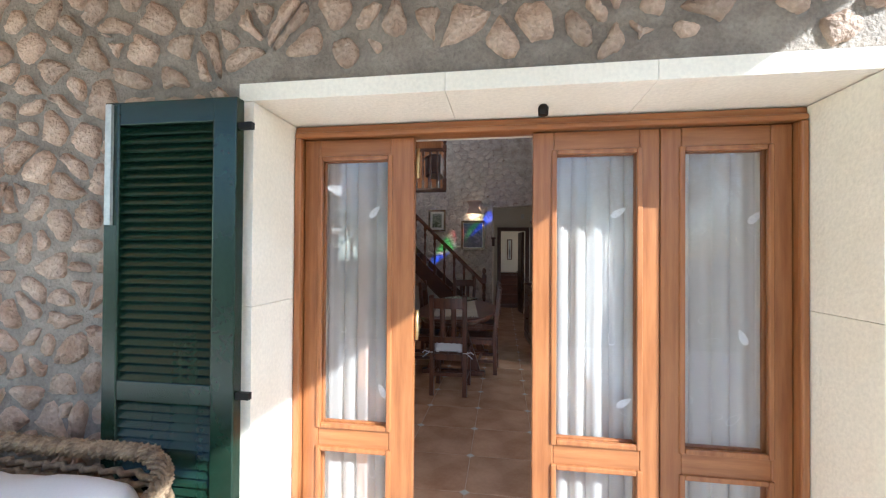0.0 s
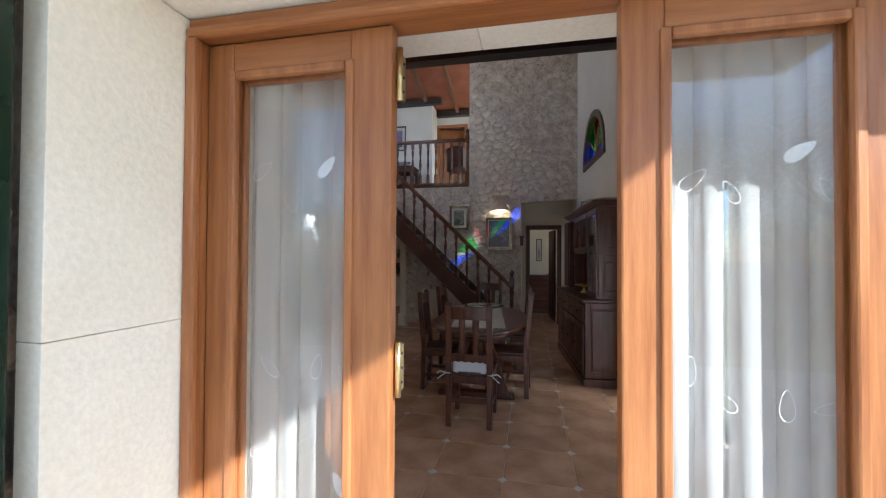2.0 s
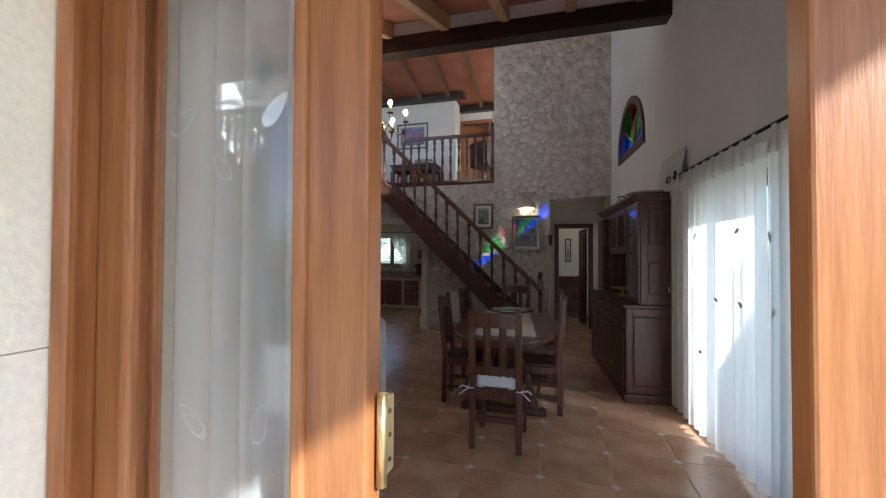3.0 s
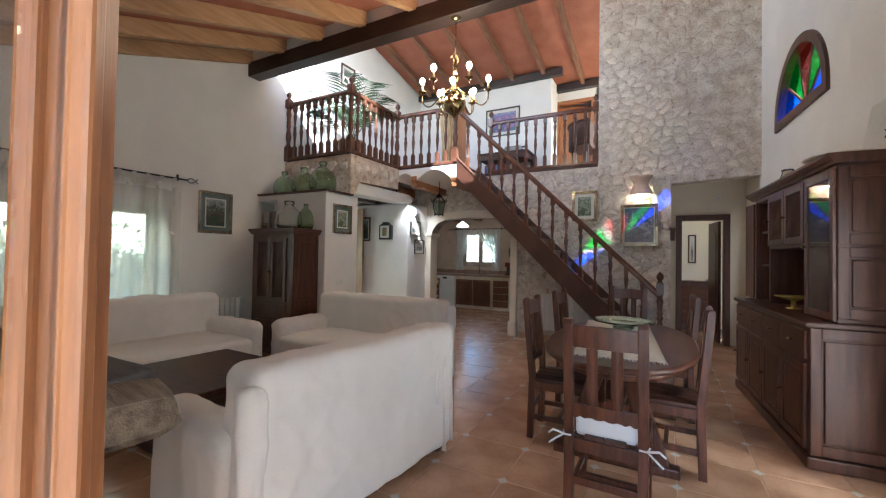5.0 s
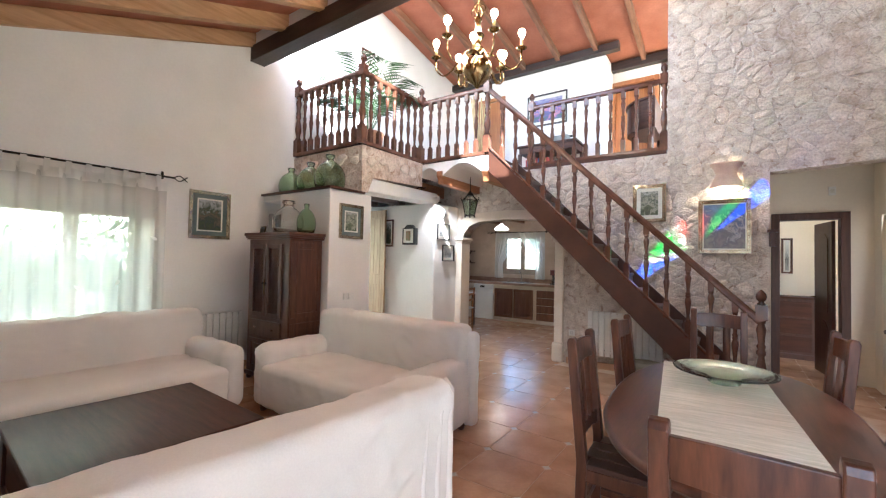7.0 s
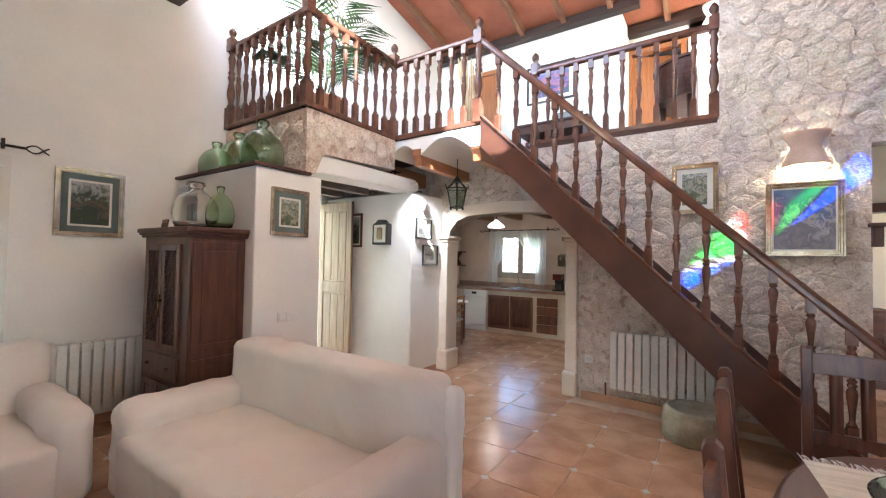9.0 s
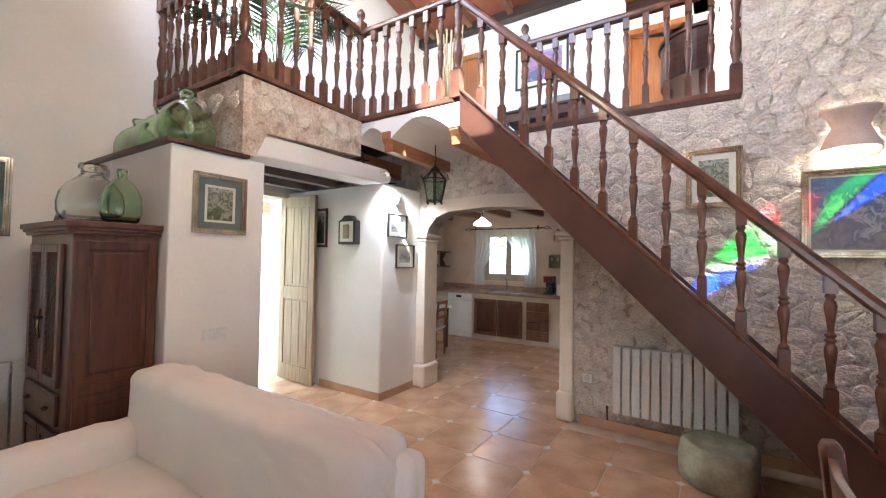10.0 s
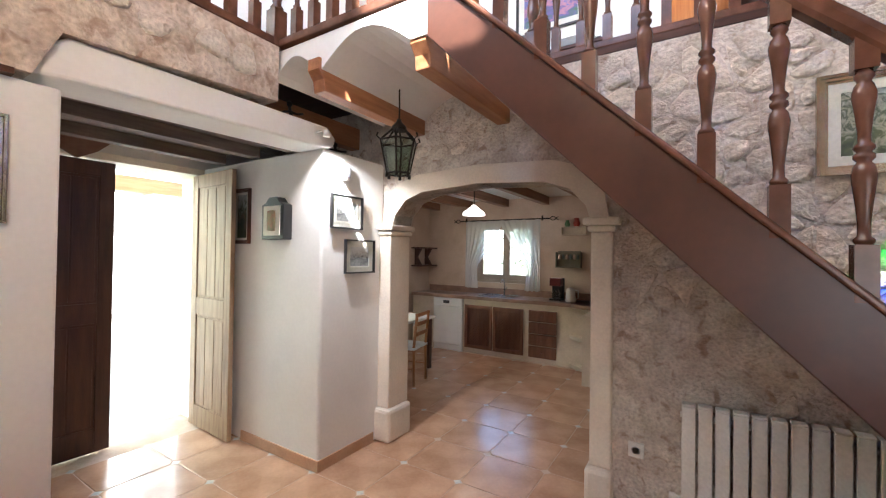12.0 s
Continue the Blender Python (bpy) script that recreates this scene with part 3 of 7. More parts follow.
# wicker armchair with a white cushion
wick = surface("woven_wicker", (0.16, 0.10, 0.055), (0.34, 0.24, 0.14), 30, 120, 0.7, 0.6)
chair_w = thing("wicker_sofa", "brown woven wicker sofa on the terrace", "sofa", pose(-1.62, 0.95, -0.03))


def weave(path, r0, rows_, turns, seed):
    """Bundles of cane wound round a curved path."""
    bm = bmesh.new()
    for k in range(rows_):
        a0 = 6.2832 * k / rows_
        pts = []
        for i, p in enumerate(path):
            u = i / (len(path) - 1)
            d = (Vector(path[min(i + 1, len(path) - 1)]) - Vector(path[max(i - 1, 0)])).normalized()
            s = d.cross(Vector((0, 0, 1))).normalized()
            q = s.cross(d)
            a = a0 + 6.2832 * turns * u
            pts.append(Vector(p) + s * r0 * math.cos(a) + q * r0 * math.sin(a))
        tube(pts, 0.0075, 5, bm)
    return bm


rimp = [(-0.75 + 1.15 * i / 40, 0.36 + 0.012 * math.sin(i / 5), 0.89 - 0.015 * (i / 40) ** 2) for i in range(41)]
for i in range(1, 13):
    a = i / 12 * 1.5
    rimp.append((0.40 + 0.16 * math.sin(a), 0.36 - 0.16 * (1 - math.cos(a)) - 0.03 * i / 12, 0.875 - 0.05 * (i / 12)))
rimp.append((0.565, -0.3, 0.79))
part("rim", weave(rimp, 0.026, 9, 16, 1), wick, chair_w, "twisted wicker rim")
bm = bmesh.new()
for k in range(24):
    z = 0.02 + 0.034 * k
    pts = [(-0.75 + 1.12 * i / 30, 0.375 + 0.012 * (-1) ** (i + k), z) for i in range(31)]
    pts += [(0.40 + 0.16 * math.sin(a), 0.37 - 0.17 * (1 - math.cos(a)) + 0.01 * (-1) ** k, z) for a in (0.4, 0.9, 1.4)] + [(0.56 + 0.01 * (-1) ** (j + k), 0.15 - 0.05 * j, z) for j in range(10)]
    tube(pts, 0.013, 5, bm)
part("woven_side", bm, wick, chair_w)
part("seat_frame", boxes((-0.75, -0.35, 0.03, 0.54, 0.36, 0.45)), wick, chair_w, bevel=0.02)
cush_white = surface("white_cushion_cover", (0.72, 0.72, 0.73), (0.78, 0.78, 0.79), 3, 160, 0.9, 0.1, spread=0.02)


def soft(x0, y0, z0, x1, y1, z1, r, seed=0, fold=0.01, n=14, scale=(5, 5, 2.2), bulge=0.0, flare=0.0, bm=None, crease=0.0):
    """A rounded, slightly rumpled upholstered block."""
    bm = bm or bmesh.new()
    c = Vector(((x0 + x1) / 2, (y0 + y1) / 2, (z0 + z1) / 2))
    h = Vector(((x1 - x0) / 2, (y1 - y0) / 2, (z1 - z0) / 2))
    r = min(r, *(0.98 * k for k in h))
    seen = {}

    def vert(p):
        k = tuple(round(v, 4) for v in p)
        if k not in seen:
            q = Vector((p[0] * h.x, p[1] * h.y, p[2] * h.z))
            inner = Vector([max(-(h[i] - r), min(h[i] - r, q[i])) for i in range(3)])
            d = q - inner
            nrm = d.normalized() if d.length > 1e-6 else Vector((0, 0, 1))
            w = inner + nrm * r
            w.z += bulge * max(0, 1 - (q.x / h.x) ** 2) * max(0, 1 - (q.y / h.y) ** 2) * (1 if p[2] > 0 else 0.2)
            if flare:
                f = 1 + flare * (0.5 - 0.5 * p[2])
                w.x *= f
                w.y *= f
            co = c + w
            nz = noise.noise(Vector((co.x * scale[0] + seed * 7.1, co.y * scale[1], co.z * scale[2]))) + 0.5 * noise.noise(Vector((co.x * 2.7 * scale[0], co.y * 2.7 * scale[1] + seed, co.z * 1.6 * scale[2])))
            if crease:
                # taut diagonal folds that come and go
                a = noise.noise(Vector((co.x * 3.4 + co.z * 2.6 + seed, co.y * 3.4 - co.z * 2.0, co.z * 0.9 - co.x * 0.7)))
                b = noise.noise(Vector((co.x * 7.5 - co.z * 4.0, co.y * 7.5 + co.z * 3.0 + seed, co.z * 1.8)))
                keep = max(0.0, min(1.0, 0.55 + 1.6 * noise.noise(co * 1.7 + Vector((seed, 0, 3)))))
                nz += keep * crease / max(fold, 1e-4) * (max(0.0, 1 - abs(a) * 5.5) ** 1.5 + 0.6 * max(0.0, 1 - abs(b) * 4.5) ** 1.5)
            seen[k] = bm.verts.new(co + nrm * fold * nz)
        return seen[k]
    g = [-1 + 2 * i / n for i in range(n + 1)]
    for ax in range(3):
        for s in (-1, 1):
            for i in range(n):
                for j in range(n):
                    quad = []
                    for u, v in ((g[i], g[j]), (g[i + 1], g[j]), (g[i + 1], g[j + 1]), (g[i], g[j + 1])):
                        p = [0, 0, 0]
                        p[ax], p[(ax + 1) % 3], p[(ax + 2) % 3] = s, u, v
                        quad.append(vert(p))
                    f = bm.faces.new(quad if s > 0 else quad[::-1])
                    f.smooth = True
    return bm


cu = tagged(part("terrace_cushion", soft(-2.35, 0.78, 0.44, -1.11, 1.24, 0.85, 0.13, 4, 0.02, 18), cush_white), "plump white cushion on the wicker sofa", "cushion")

# garden seen in the door's glass: trees beyond the terrace
bark = surface("grey_bark", (0.10, 0.08, 0.06), (0.17, 0.14, 0.11), 12, 60, 0.9, 0.6)
foliage = surface("olive_leaves", (0.045, 0.085, 0.025), (0.10, 0.15, 0.05), 9, 60, 0.6, 0.0, vary=0.15)


def tree(at, height, seed, name="tree"):
    rnd = random.Random(seed)
    t = thing(name, "leafy olive tree in the garden", "tree", pose(*at), "garden trees")
    limbs = [[(0, 0, 0), (0.05, 0.02, height * 0.2), (0.0, 0.05, height * 0.38)]]
    tips = []
    for k in range(7):
        a = 6.28 * k / 7 + rnd.uniform(-0.3, 0.3)
        q = (math.cos(a) * height * 0.22, math.sin(a) * height * 0.22, height * rnd.uniform(0.55, 0.8))
        limbs.append([(0, 0.05, height * 0.36), (q[0] * 0.5, q[1] * 0.5, height * 0.5), q])
        tips.append(q)
    bm = bmesh.new()
    for k, l in enumerate(limbs):
        tube(l, 0.14 if k == 0 else 0.07, 7, bm, 0.6 if k == 0 else 0.35)
    part("trunk", bm, bark, t)
    bm = bmesh.new()
    for q in tips + [(0, 0, height * 0.85)]:
        for j in range(420):
            d = Vector((rnd.gauss(0, 1), rnd.gauss(0, 1), rnd.gauss(0, 0.8)))
            p = Vector(q) + d * height * 0.11
            a, b = rnd.uniform(0, 6.28), rnd.uniform(-0.8, 0.8)
            u = Vector((math.cos(a), math.sin(a), b)).normalized() * rnd.uniform(0.06, 0.12)
            w = u.cross(Vector((rnd.random(), rnd.random(), 1))).normalized() * 0.03
            bm.faces.new([bm.verts.new(p + k) for k in (-u, w, u, -w)])
    part("crown", bm, foliage, t)
    return t


for i, (x, y, h) in enumerate(((3.5, -7, 5.0), (6.5, -4, 5.5), (-3, -9, 5), (8, -10, 7), (-5.4, 17.5, 4.0), (-3.0, 18.5, 5.0), (-11, 1.5, 5.5))):
    tree((x, y, -0.21), h, 30 + i)



def shrub(at, r, h, seed):
    """A dense bush of small leaves down to the ground."""
    rnd = random.Random(seed)
    b = thing("garden_shrub", "dense leafy green shrub in the garden", "shrub", pose(*at), "garden shrubs")
    stems, bm = bmesh.new(), bmesh.new()
    for k in range(26):
        a, q = rnd.uniform(0, 6.28), r * math.sqrt(rnd.random())
        c = Vector((q * math.cos(a), q * math.sin(a), h * (0.25 + 0.7 * rnd.random() * (1 - 0.4 * q / r))))
        tube([(0, 0, 0), (c.x * 0.4, c.y * 0.4, c.z * 0.5), c], 0.018, 5, stems, 0.4)
        for j in range(130):
            p = c + Vector((rnd.gauss(0, 1), rnd.gauss(0, 1), rnd.gauss(0, 1))) * r * 0.2
            u = Vector((rnd.uniform(-1, 1), rnd.uniform(-1, 1), rnd.uniform(-1, 1))).normalized() * rnd.uniform(0.05, 0.10)
            w = u.cross(Vector((rnd.random(), rnd.random(), 1))).normalized() * 0.028
            bm.faces.new([bm.verts.new(p + k_) for k_ in (-u, w, u, -w)])
    part("stems", stems, bark, b)
    part("foliage", bm, pale_leaves, b)


pale_leaves = surface("pale_green_leaves", (0.05, 0.09, 0.022), (0.11, 0.155, 0.05), 5, 60, 0.5, 0.0)
for i, (x, y, r, h) in enumerate(((-9.8, 2.6, 1.0, 1.9), (-10.4, 4.3, 1.1, 2.2), (-9.7, 6.2, 0.9, 1.7), (-11.5, 5.4, 1.3, 2.9), (-11.6, 2.4, 1.3, 2.7))):
    shrub((x, y, -0.21), r, h, 60 + i)
# Unseen row added past the terrace to hide the horizon in the door glass.
for i in range(9):
    shrub((-9.0 + 2.6 * i, -9.5 - 0.7 * (i % 2), -0.21), 1.5, 3.2 + 0.5 * ((i * 7) % 3), 80 + i)

# ---- staircase and balustrades ----
STX = lambda z: -0.40 - z * 2.96 / 2.93
TOPZ = lambda x: 3.0 - 0.973 * (x + 3.36)
stair = thing("staircase", "dark red-brown wooden staircase with closed stringers", "staircase", kind="structure")
for y0, y1 in ((8.06, 8.11), (8.98, 9.03)):
    part("stringer", prism([(-3.36, 2.99), (-3.36, 2.69), (-0.66, 0.0), (-0.36, 0.0), (-0.36, 0.11)], "y", y0, y1), stringer_wood, stair, bevel=0.006)
part("string_moulding", prism([(-3.36, 3.0), (-3.36, 3.035), (-0.36, 0.12), (-0.36, 0.085)], "y", 8.045, 8.125), rail_wood, stair, bevel=0.008)
rise, going = 2.95 / 16, 2.96 / 16
for i in range(15):
    x1 = -0.40 - going * i
    part("tread", boxes((x1 - going - 0.03, 8.11, rise * (i + 1) - 0.165, x1 + 0.01, 8.98, rise * (i + 1) - 0.13)), dark_wood_y, stair, bevel=0.006)
    part("riser", boxes((x1 - 0.02, 8.11, rise * i - 0.15, x1 - 0.003, 8.98, rise * (i + 1) - 0.165)), dark_wood_y, stair)


def spindle_mesh(h, name="baluster", r=1.0, block=0.17):
    """A turned baluster with square blocks at foot and head."""
    s = 0.027 * r
    bm = boxes((-s, -s, 0, s, s, block), (-s, -s, h - 0.10, s, s, h))
    t = h - 0.10 - block
    prof = ((0.020, 0), (0.025, 0.015), (0.025, 0.03), (0.016, 0.05), (0.0155, 0.12), (0.021, 0.24), (0.0285, 0.36), (0.0295, 0.40), (0.025, 0.45), (0.0165, 0.475), (0.0255, 0.495), (0.0255, 0.515), (0.017, 0.53), (0.0255, 0.55), (0.0255, 0.565), (0.016, 0.585),
            (0.0155, 0.63), (0.021, 0.74), (0.0285, 0.84), (0.029, 0.87), (0.023, 0.915), (0.0155, 0.935), (0.024, 0.96), (0.024, 0.975), (0.019, 1.0))
    lathe([(a * r, block + t * b) for a, b in prof], 10, bm)
    return bm


def newel(at, h, parent, finial=True, block=0.24):
    bm = boxes((-0.045, -0.045, 0, 0.045, 0.045, block), (-0.045, -0.045, h - 0.17, 0.045, 0.045, h - 0.03))
    t = h - 0.17 - block
    prof = ((0.035, 0), (0.042, 0.03), (0.026, 0.07), (0.03, 0.12), (0.042, 0.2), (0.044, 0.28), (0.03, 0.42), (0.024, 0.48), (0.038, 0.52), (0.038, 0.55), (0.026, 0.58), (0.038, 0.62), (0.026, 0.66), (0.03, 0.75), (0.04, 0.86), (0.026, 0.94), (0.037, 0.97), (0.035, 1.0))
    lathe([(a, block + t * b) for a, b in prof], 14, bm)
    lathe([(0.03, -0.03), (0.036, -0.02), (0.02, 0.0), (0.036, 0.02), (0.044, 0.045), (0.038, 0.075), (0.02, 0.1), (0.004, 0.115)], 14, bm, (0, 0, h))
    return part("newel_post", bm, rail_wood, parent, at=pose(*at))


spin = None


def spindle(at, h, parent):
    global spin
    if spin is None:
        spin = {}
    if h not in spin:
        spin[h] = part("baluster", spindle_mesh(h), rail_wood, parent, at=pose(*at))
    else:
        again(spin[h], pose(*at), parent)


def handrail(p0, p1, parent, w=0.034):
    """A moulded rail between two points."""
    a, b = Vector(p0), Vector(p1)
    d = (b - a).normalized()
    s = d.cross(Vector((0, 0, 1))).normalized()
    u = s.cross(d)
    sect = [(-w, -0.02), (-w * 0.7, -0.035), (w * 0.7, -0.035), (w, -0.02), (w, 0.005), (w * 0.75, 0.025), (w * 0.3, 0.034), (-w * 0.3, 0.034), (-w * 0.75, 0.025), (-w, 0.005)]
    bm = bmesh.new()
    r0, r1 = ([bm.verts.new(q + s * x + u * z) for x, z in sect] for q in (a, b))
    bm.faces.new(r0)
    bm.faces.new(r1[::-1])
    for i in range(len(sect)):
        bm.faces.new((r0[i], r1[i], r1[(i + 1) % len(sect)], r0[(i + 1) % len(sect)]))
    bmesh.ops.recalc_face_normals(bm, faces=bm.faces)
    return part("handrail", bm, rail_wood, parent)


sr = thing("stair_balustrade", "turned red-brown wooden balustrade along the stairs", "balustrade", kind="structure")
newel((-0.42, 8.085, 0), 1.13, sr, block=0.30)
newel((-3.40, 8.085, 2.95), 1.0, sr)
handrail((-0.42, 8.085, TOPZ(-0.42) + 0.80), (-3.38, 8.085, TOPZ(-3.38) + 0.80), sr)
for i in range(14):
    x = -0.62 - 0.196 * i
    spindle((x, 8.085, TOPZ(x) + 0.0), 0.785, sr)


def balustrade(p0, p1, n, ends, label="turned red-brown wooden balustrade of the gallery"):
    b = thing("gallery_balustrade", label, "balustrade", kind="structure", group="gallery balustrades")
    a, c = Vector(p0), Vector(p1)
    d = (c - a).normalized()
    for e, on in zip((a, c), ends):
        if on:
            newel(e, 1.05, b)
    handrail(a + Vector((0, 0, 0.93)), c + Vector((0, 0, 0.93)), b)
    s = d.cross(Vector((0, 0, 1))) * 0.04
    bm = bmesh.new()
    vs = [bm.verts.new(q) for q in (a - s, c - s, c + s, a + s)]
    up = [bm.verts.new(v.co + Vector((0, 0, 0.05))) for v in vs]
    for k in range(4):
        bm.faces.new((vs[k], vs[(k + 1) % 4], up[(k + 1) % 4], up[k]))
    bm.faces.new(vs[::-1])
    bm.faces.new(up)
    part("base_rail", bm, rail_wood, b, bevel=0.008, recalc=True)
    for i in range(n):
        q = a.lerp(c, (i + 1) / (n + 1)) + Vector((0, 0, 0.05))
        spindle(q, 0.85, b)
    return b


balustrade((-5.84, 6.80, 2.92), (-4.50, 6.80, 2.92), 8, (1, 1))
balustrade((-4.50, 6.80, 2.92), (-4.53, 8.04, 2.92), 7, (0, 1))
balustrade((-4.53, 8.07, 2.92), (-3.42, 8.09, 2.92), 6, (0, 0))
balustrade((-3.22, 9.19, 2.95), (-1.37, 9.19, 2.95), 10, (1, 1))

# landing with plaster vaults between beams
fas = [(-4.56, 2.905), (-4.56, 2.72)]
for x0, x1, z0, zc in ((-4.53, -4.22, 2.76, 2.84), (-4.12, -3.46, 2.70, 2.86)):
    fas += [(x0 + (x1 - x0) * k / 10, z0 + (zc - z0) * math.sin(math.pi * k / 10)) for k in range(11)]
fas += [(-3.36, 2.70), (-3.36, 2.905)]
structure("landing_vault", prism(fas, "y", 8.06, BACK), plaster, "white plaster vaults under the landing", "ceiling")
for x0, y0, z0 in ((-4.22, 8.04, 2.58), (-3.47, 8.07, 2.56), (-4.95, 8.2, 2.55)):
    bm = prism([(y0, z0 + 0.19), (y0, z0 + 0.12), (y0 + 0.04, z0 + 0.07), (y0 + 0.05, z0), (BACK, z0), (BACK, z0 + 0.19)], "x", x0, x0 + 0.10)
    structure("landing_beam", bm, surface("varnished_beam", (0.26, 0.10, 0.04), (0.36, 0.16, 0.07), 4, 24, 0.45, 0.1, stretch=(6, 0.5, 6)), "varnished wooden beam under the landing", "beam", 0.006)

# ---- seating and tables ----


def sofa(m, W, D, label, seed, legs=True):
    s = thing("sofa", label, "sofa", m, "white covered sofas")
    part("seat", soft(-W / 2 + 0.16, -D, 0.06, W / 2 - 0.16, -0.2, 0.46, 0.06, seed, 0.012, 44, (3.5, 3.5, 2), bulge=0.03, crease=0.007), linen, s)
    part("backrest", soft(-W / 2 + 0.05, -0.27, 0.06, W / 2 - 0.05, 0.0, 0.90, 0.065, seed + 1, 0.012, 60, (3, 3, 1.1), flare=0.03, crease=0.012), linen, s)
    for x0, x1 in ((-W / 2, -W / 2 + 0.22), (W / 2 - 0.22, W / 2)):
        part("arm", soft(x0, -D + 0.02, 0.05, x1, -0.12, 0.63, 0.095, seed + x1, 0.012, 36, (4, 4, 2), crease=0.008), linen, s)
    part("skirt_fold", soft(W / 2 - 0.10, -0.10, 0.03, W / 2 + 0.015, 0.02, 0.84, 0.045, seed + 9, 0.014, 24, (9, 9, 2), crease=0.008), linen, s)
    for x in (-W / 2 + 0.1, W / 2 - 0.1):
        for y in (-D + 0.1, -0.1):
            part("foot", lathe([(0.028, 0), (0.035, 0.03), (0.035, 0.075)], 10), dark_wood, s, "small dark wooden foot", at=pose(x, y, 0))
    return s


sofa(pose(-3.43, 6.34, 0), 1.92, 1.0, "two-seat sofa under a loose white cover beside the wardrobe", 11)
near = sofa(pose(-1.76, 4.05, 0, 0, 0, -95), 1.62, 0.92, "white covered sofa with its back to the dining table", 21)
# loose folds hanging from the far corner of the near sofa's back
for dx, r, foot in ((0.0, 0.016, 0.10), (0.07, 0.012, 0.05), (0.15, 0.009, 0.40)):
    part("hanging_fold", tube([(-0.745 + dx * 0.3, -0.06, 0.905), (-0.735 + dx * 0.6, -0.012, 0.87), (-0.715 + dx, 0.0, 0.78), (-0.71 + dx * 1.1, 0.002, 0.5), (-0.72 + dx * 1.1, 0.006, foot)], r, 9, None, 1.2), linen, near)
sofa(pose(-5.42, 4.06, 0, 0, 0, 90), 2.5, 1.08, "long white covered sofa below the curtained window", 31)

# coffee table
ct = thing("coffee_table", "low square dark wooden coffee table with open shelf", "coffee table", pose(-3.72, 4.22, 0, 0, 0, -2))
part("tabletop", boxes((-0.57, -0.54, 0.385, 0.57, 0.54, 0.42)), dark_wood_x, ct, bevel=0.008)
part("top_moulding", boxes((-0.55, -0.52, 0.36, 0.55, 0.52, 0.384)), dark_wood_x, ct, bevel=0.006)
for x in (-0.5, 0.5):
    for y in (-0.47, 0.47):
        part("leg", boxes((x - 0.05, y - 0.05, 0.06, x + 0.05, y + 0.05, 0.36)), dark_wood, ct, bevel=0.004)
for y in (-0.49, 0.49):
    part("end_panel", boxes((-0.45, y - 0.012, 0.07, 0.45, y + 0.012, 0.36)), dark_wood_x, ct, bevel=0.003)
    part("raised_panel", boxes((-0.36, y - 0.022, 0.13, 0.36, y + 0.022, 0.31)), dark_wood_x, ct, bevel=0.008)
for x in (-0.47, 0.47):
    part("drawer_rail", boxes((x - 0.03, -0.42, 0.28, x + 0.03, 0.42, 0.36)), dark_wood_y, ct, bevel=0.003)
part("shelf", boxes((-0.47, -0.46, 0.07, 0.47, 0.46, 0.095)), dark_wood_y, ct)
part("plinth", boxes((-0.54, -0.51, 0.0, 0.54, -0.45, 0.07), (-0.54, 0.45, 0.0, 0.54, 0.51, 0.07), (-0.54, -0.45, 0, -0.48, 0.45, 0.07), (0.48, -0.45, 0, 0.54, 0.45, 0.07)), dark_wood, ct, bevel=0.008)

# rough-hewn log block beside the door
log_wood = surface("weathered_log", (0.11, 0.075, 0.045), (0.21, 0.155, 0.10), 7, 40, 0.8, 0.6, stretch=(0.7, 5, 5), spread=0.16)
log_top = surface("charred_log_top", (0.05, 0.042, 0.036), (0.09, 0.075, 0.06), 6, 40, 0.7, 0.4, stretch=(0.7, 4, 4), spread=0.15)
# the log rests as a mantel on two plastered piers against the front wall
for x in (-3.0, -1.78):
    tagged(part("mantel_pier", soft(x, 2.10, 0.0, x + 0.30, 2.62, 0.962, 0.03, 4 + x, 0.006, 8), plaster), "white plastered pier under the log mantel", "pier", "mantel piers")
lg = thing("log_mantel", "thick rough-hewn log mantel with a dark worn top", "mantel", pose(-1.36, 2.425, 0, 0, 0, 0))
bm = bmesh.new()
rings = []
for i in range(29):
    u = i / 28
    x = -1.85 + 1.87 * u
    sc = 1.0 - 0.30 * max(0.0, u - 0.93) / 0.07
    ring = []
    for k in range(28):
        a = 6.2832 * k / 28
        c_, s_ = math.cos(a), math.sin(a)
        y = 0.325 * math.copysign(abs(c_) ** 0.45, c_)
        z = 0.066 * math.copysign(abs(s_) ** 0.45, s_)
        nz = noise.noise(Vector((x * 2.0, y * 5, z * 7))) + 0.5 * noise.noise(Vector((x * 7, y * 14, z * 16)))
        cut = -0.05 * max(0.0, u - 0.9) / 0.1 * (1 if y < 0 else 0.2)
        ring.append(bm.verts.new((x + 0.05 * nz * (u > 0.95) + cut, min(y * (0.6 + 0.4 * sc) + 0.014 * nz, 0.335), 1.028 + z * sc + 0.008 * nz)))
    rings.append(ring)
for a, b in zip(rings, rings[1:]):
    for k in range(28):
        bm.faces.new((a[k], b[k], b[(k + 1) % 28], a[(k + 1) % 28])).smooth = True
bm.faces.new(rings[0])
bm.faces.new(rings[-1][::-1])
part("trunk", bm, log_wood, lg, recalc=True)
part("worn_top", soft(-1.80, -0.30, 1.075, -0.10, 0.30, 1.102, 0.012, 3, 0.012, 24, (3, 9, 9)), log_top, lg, "dark worn upper face")
# dining table
tb = thing("dining_table", "oval dark red-brown wooden dining table", "table", pose(-0.67, 5.78, 0))


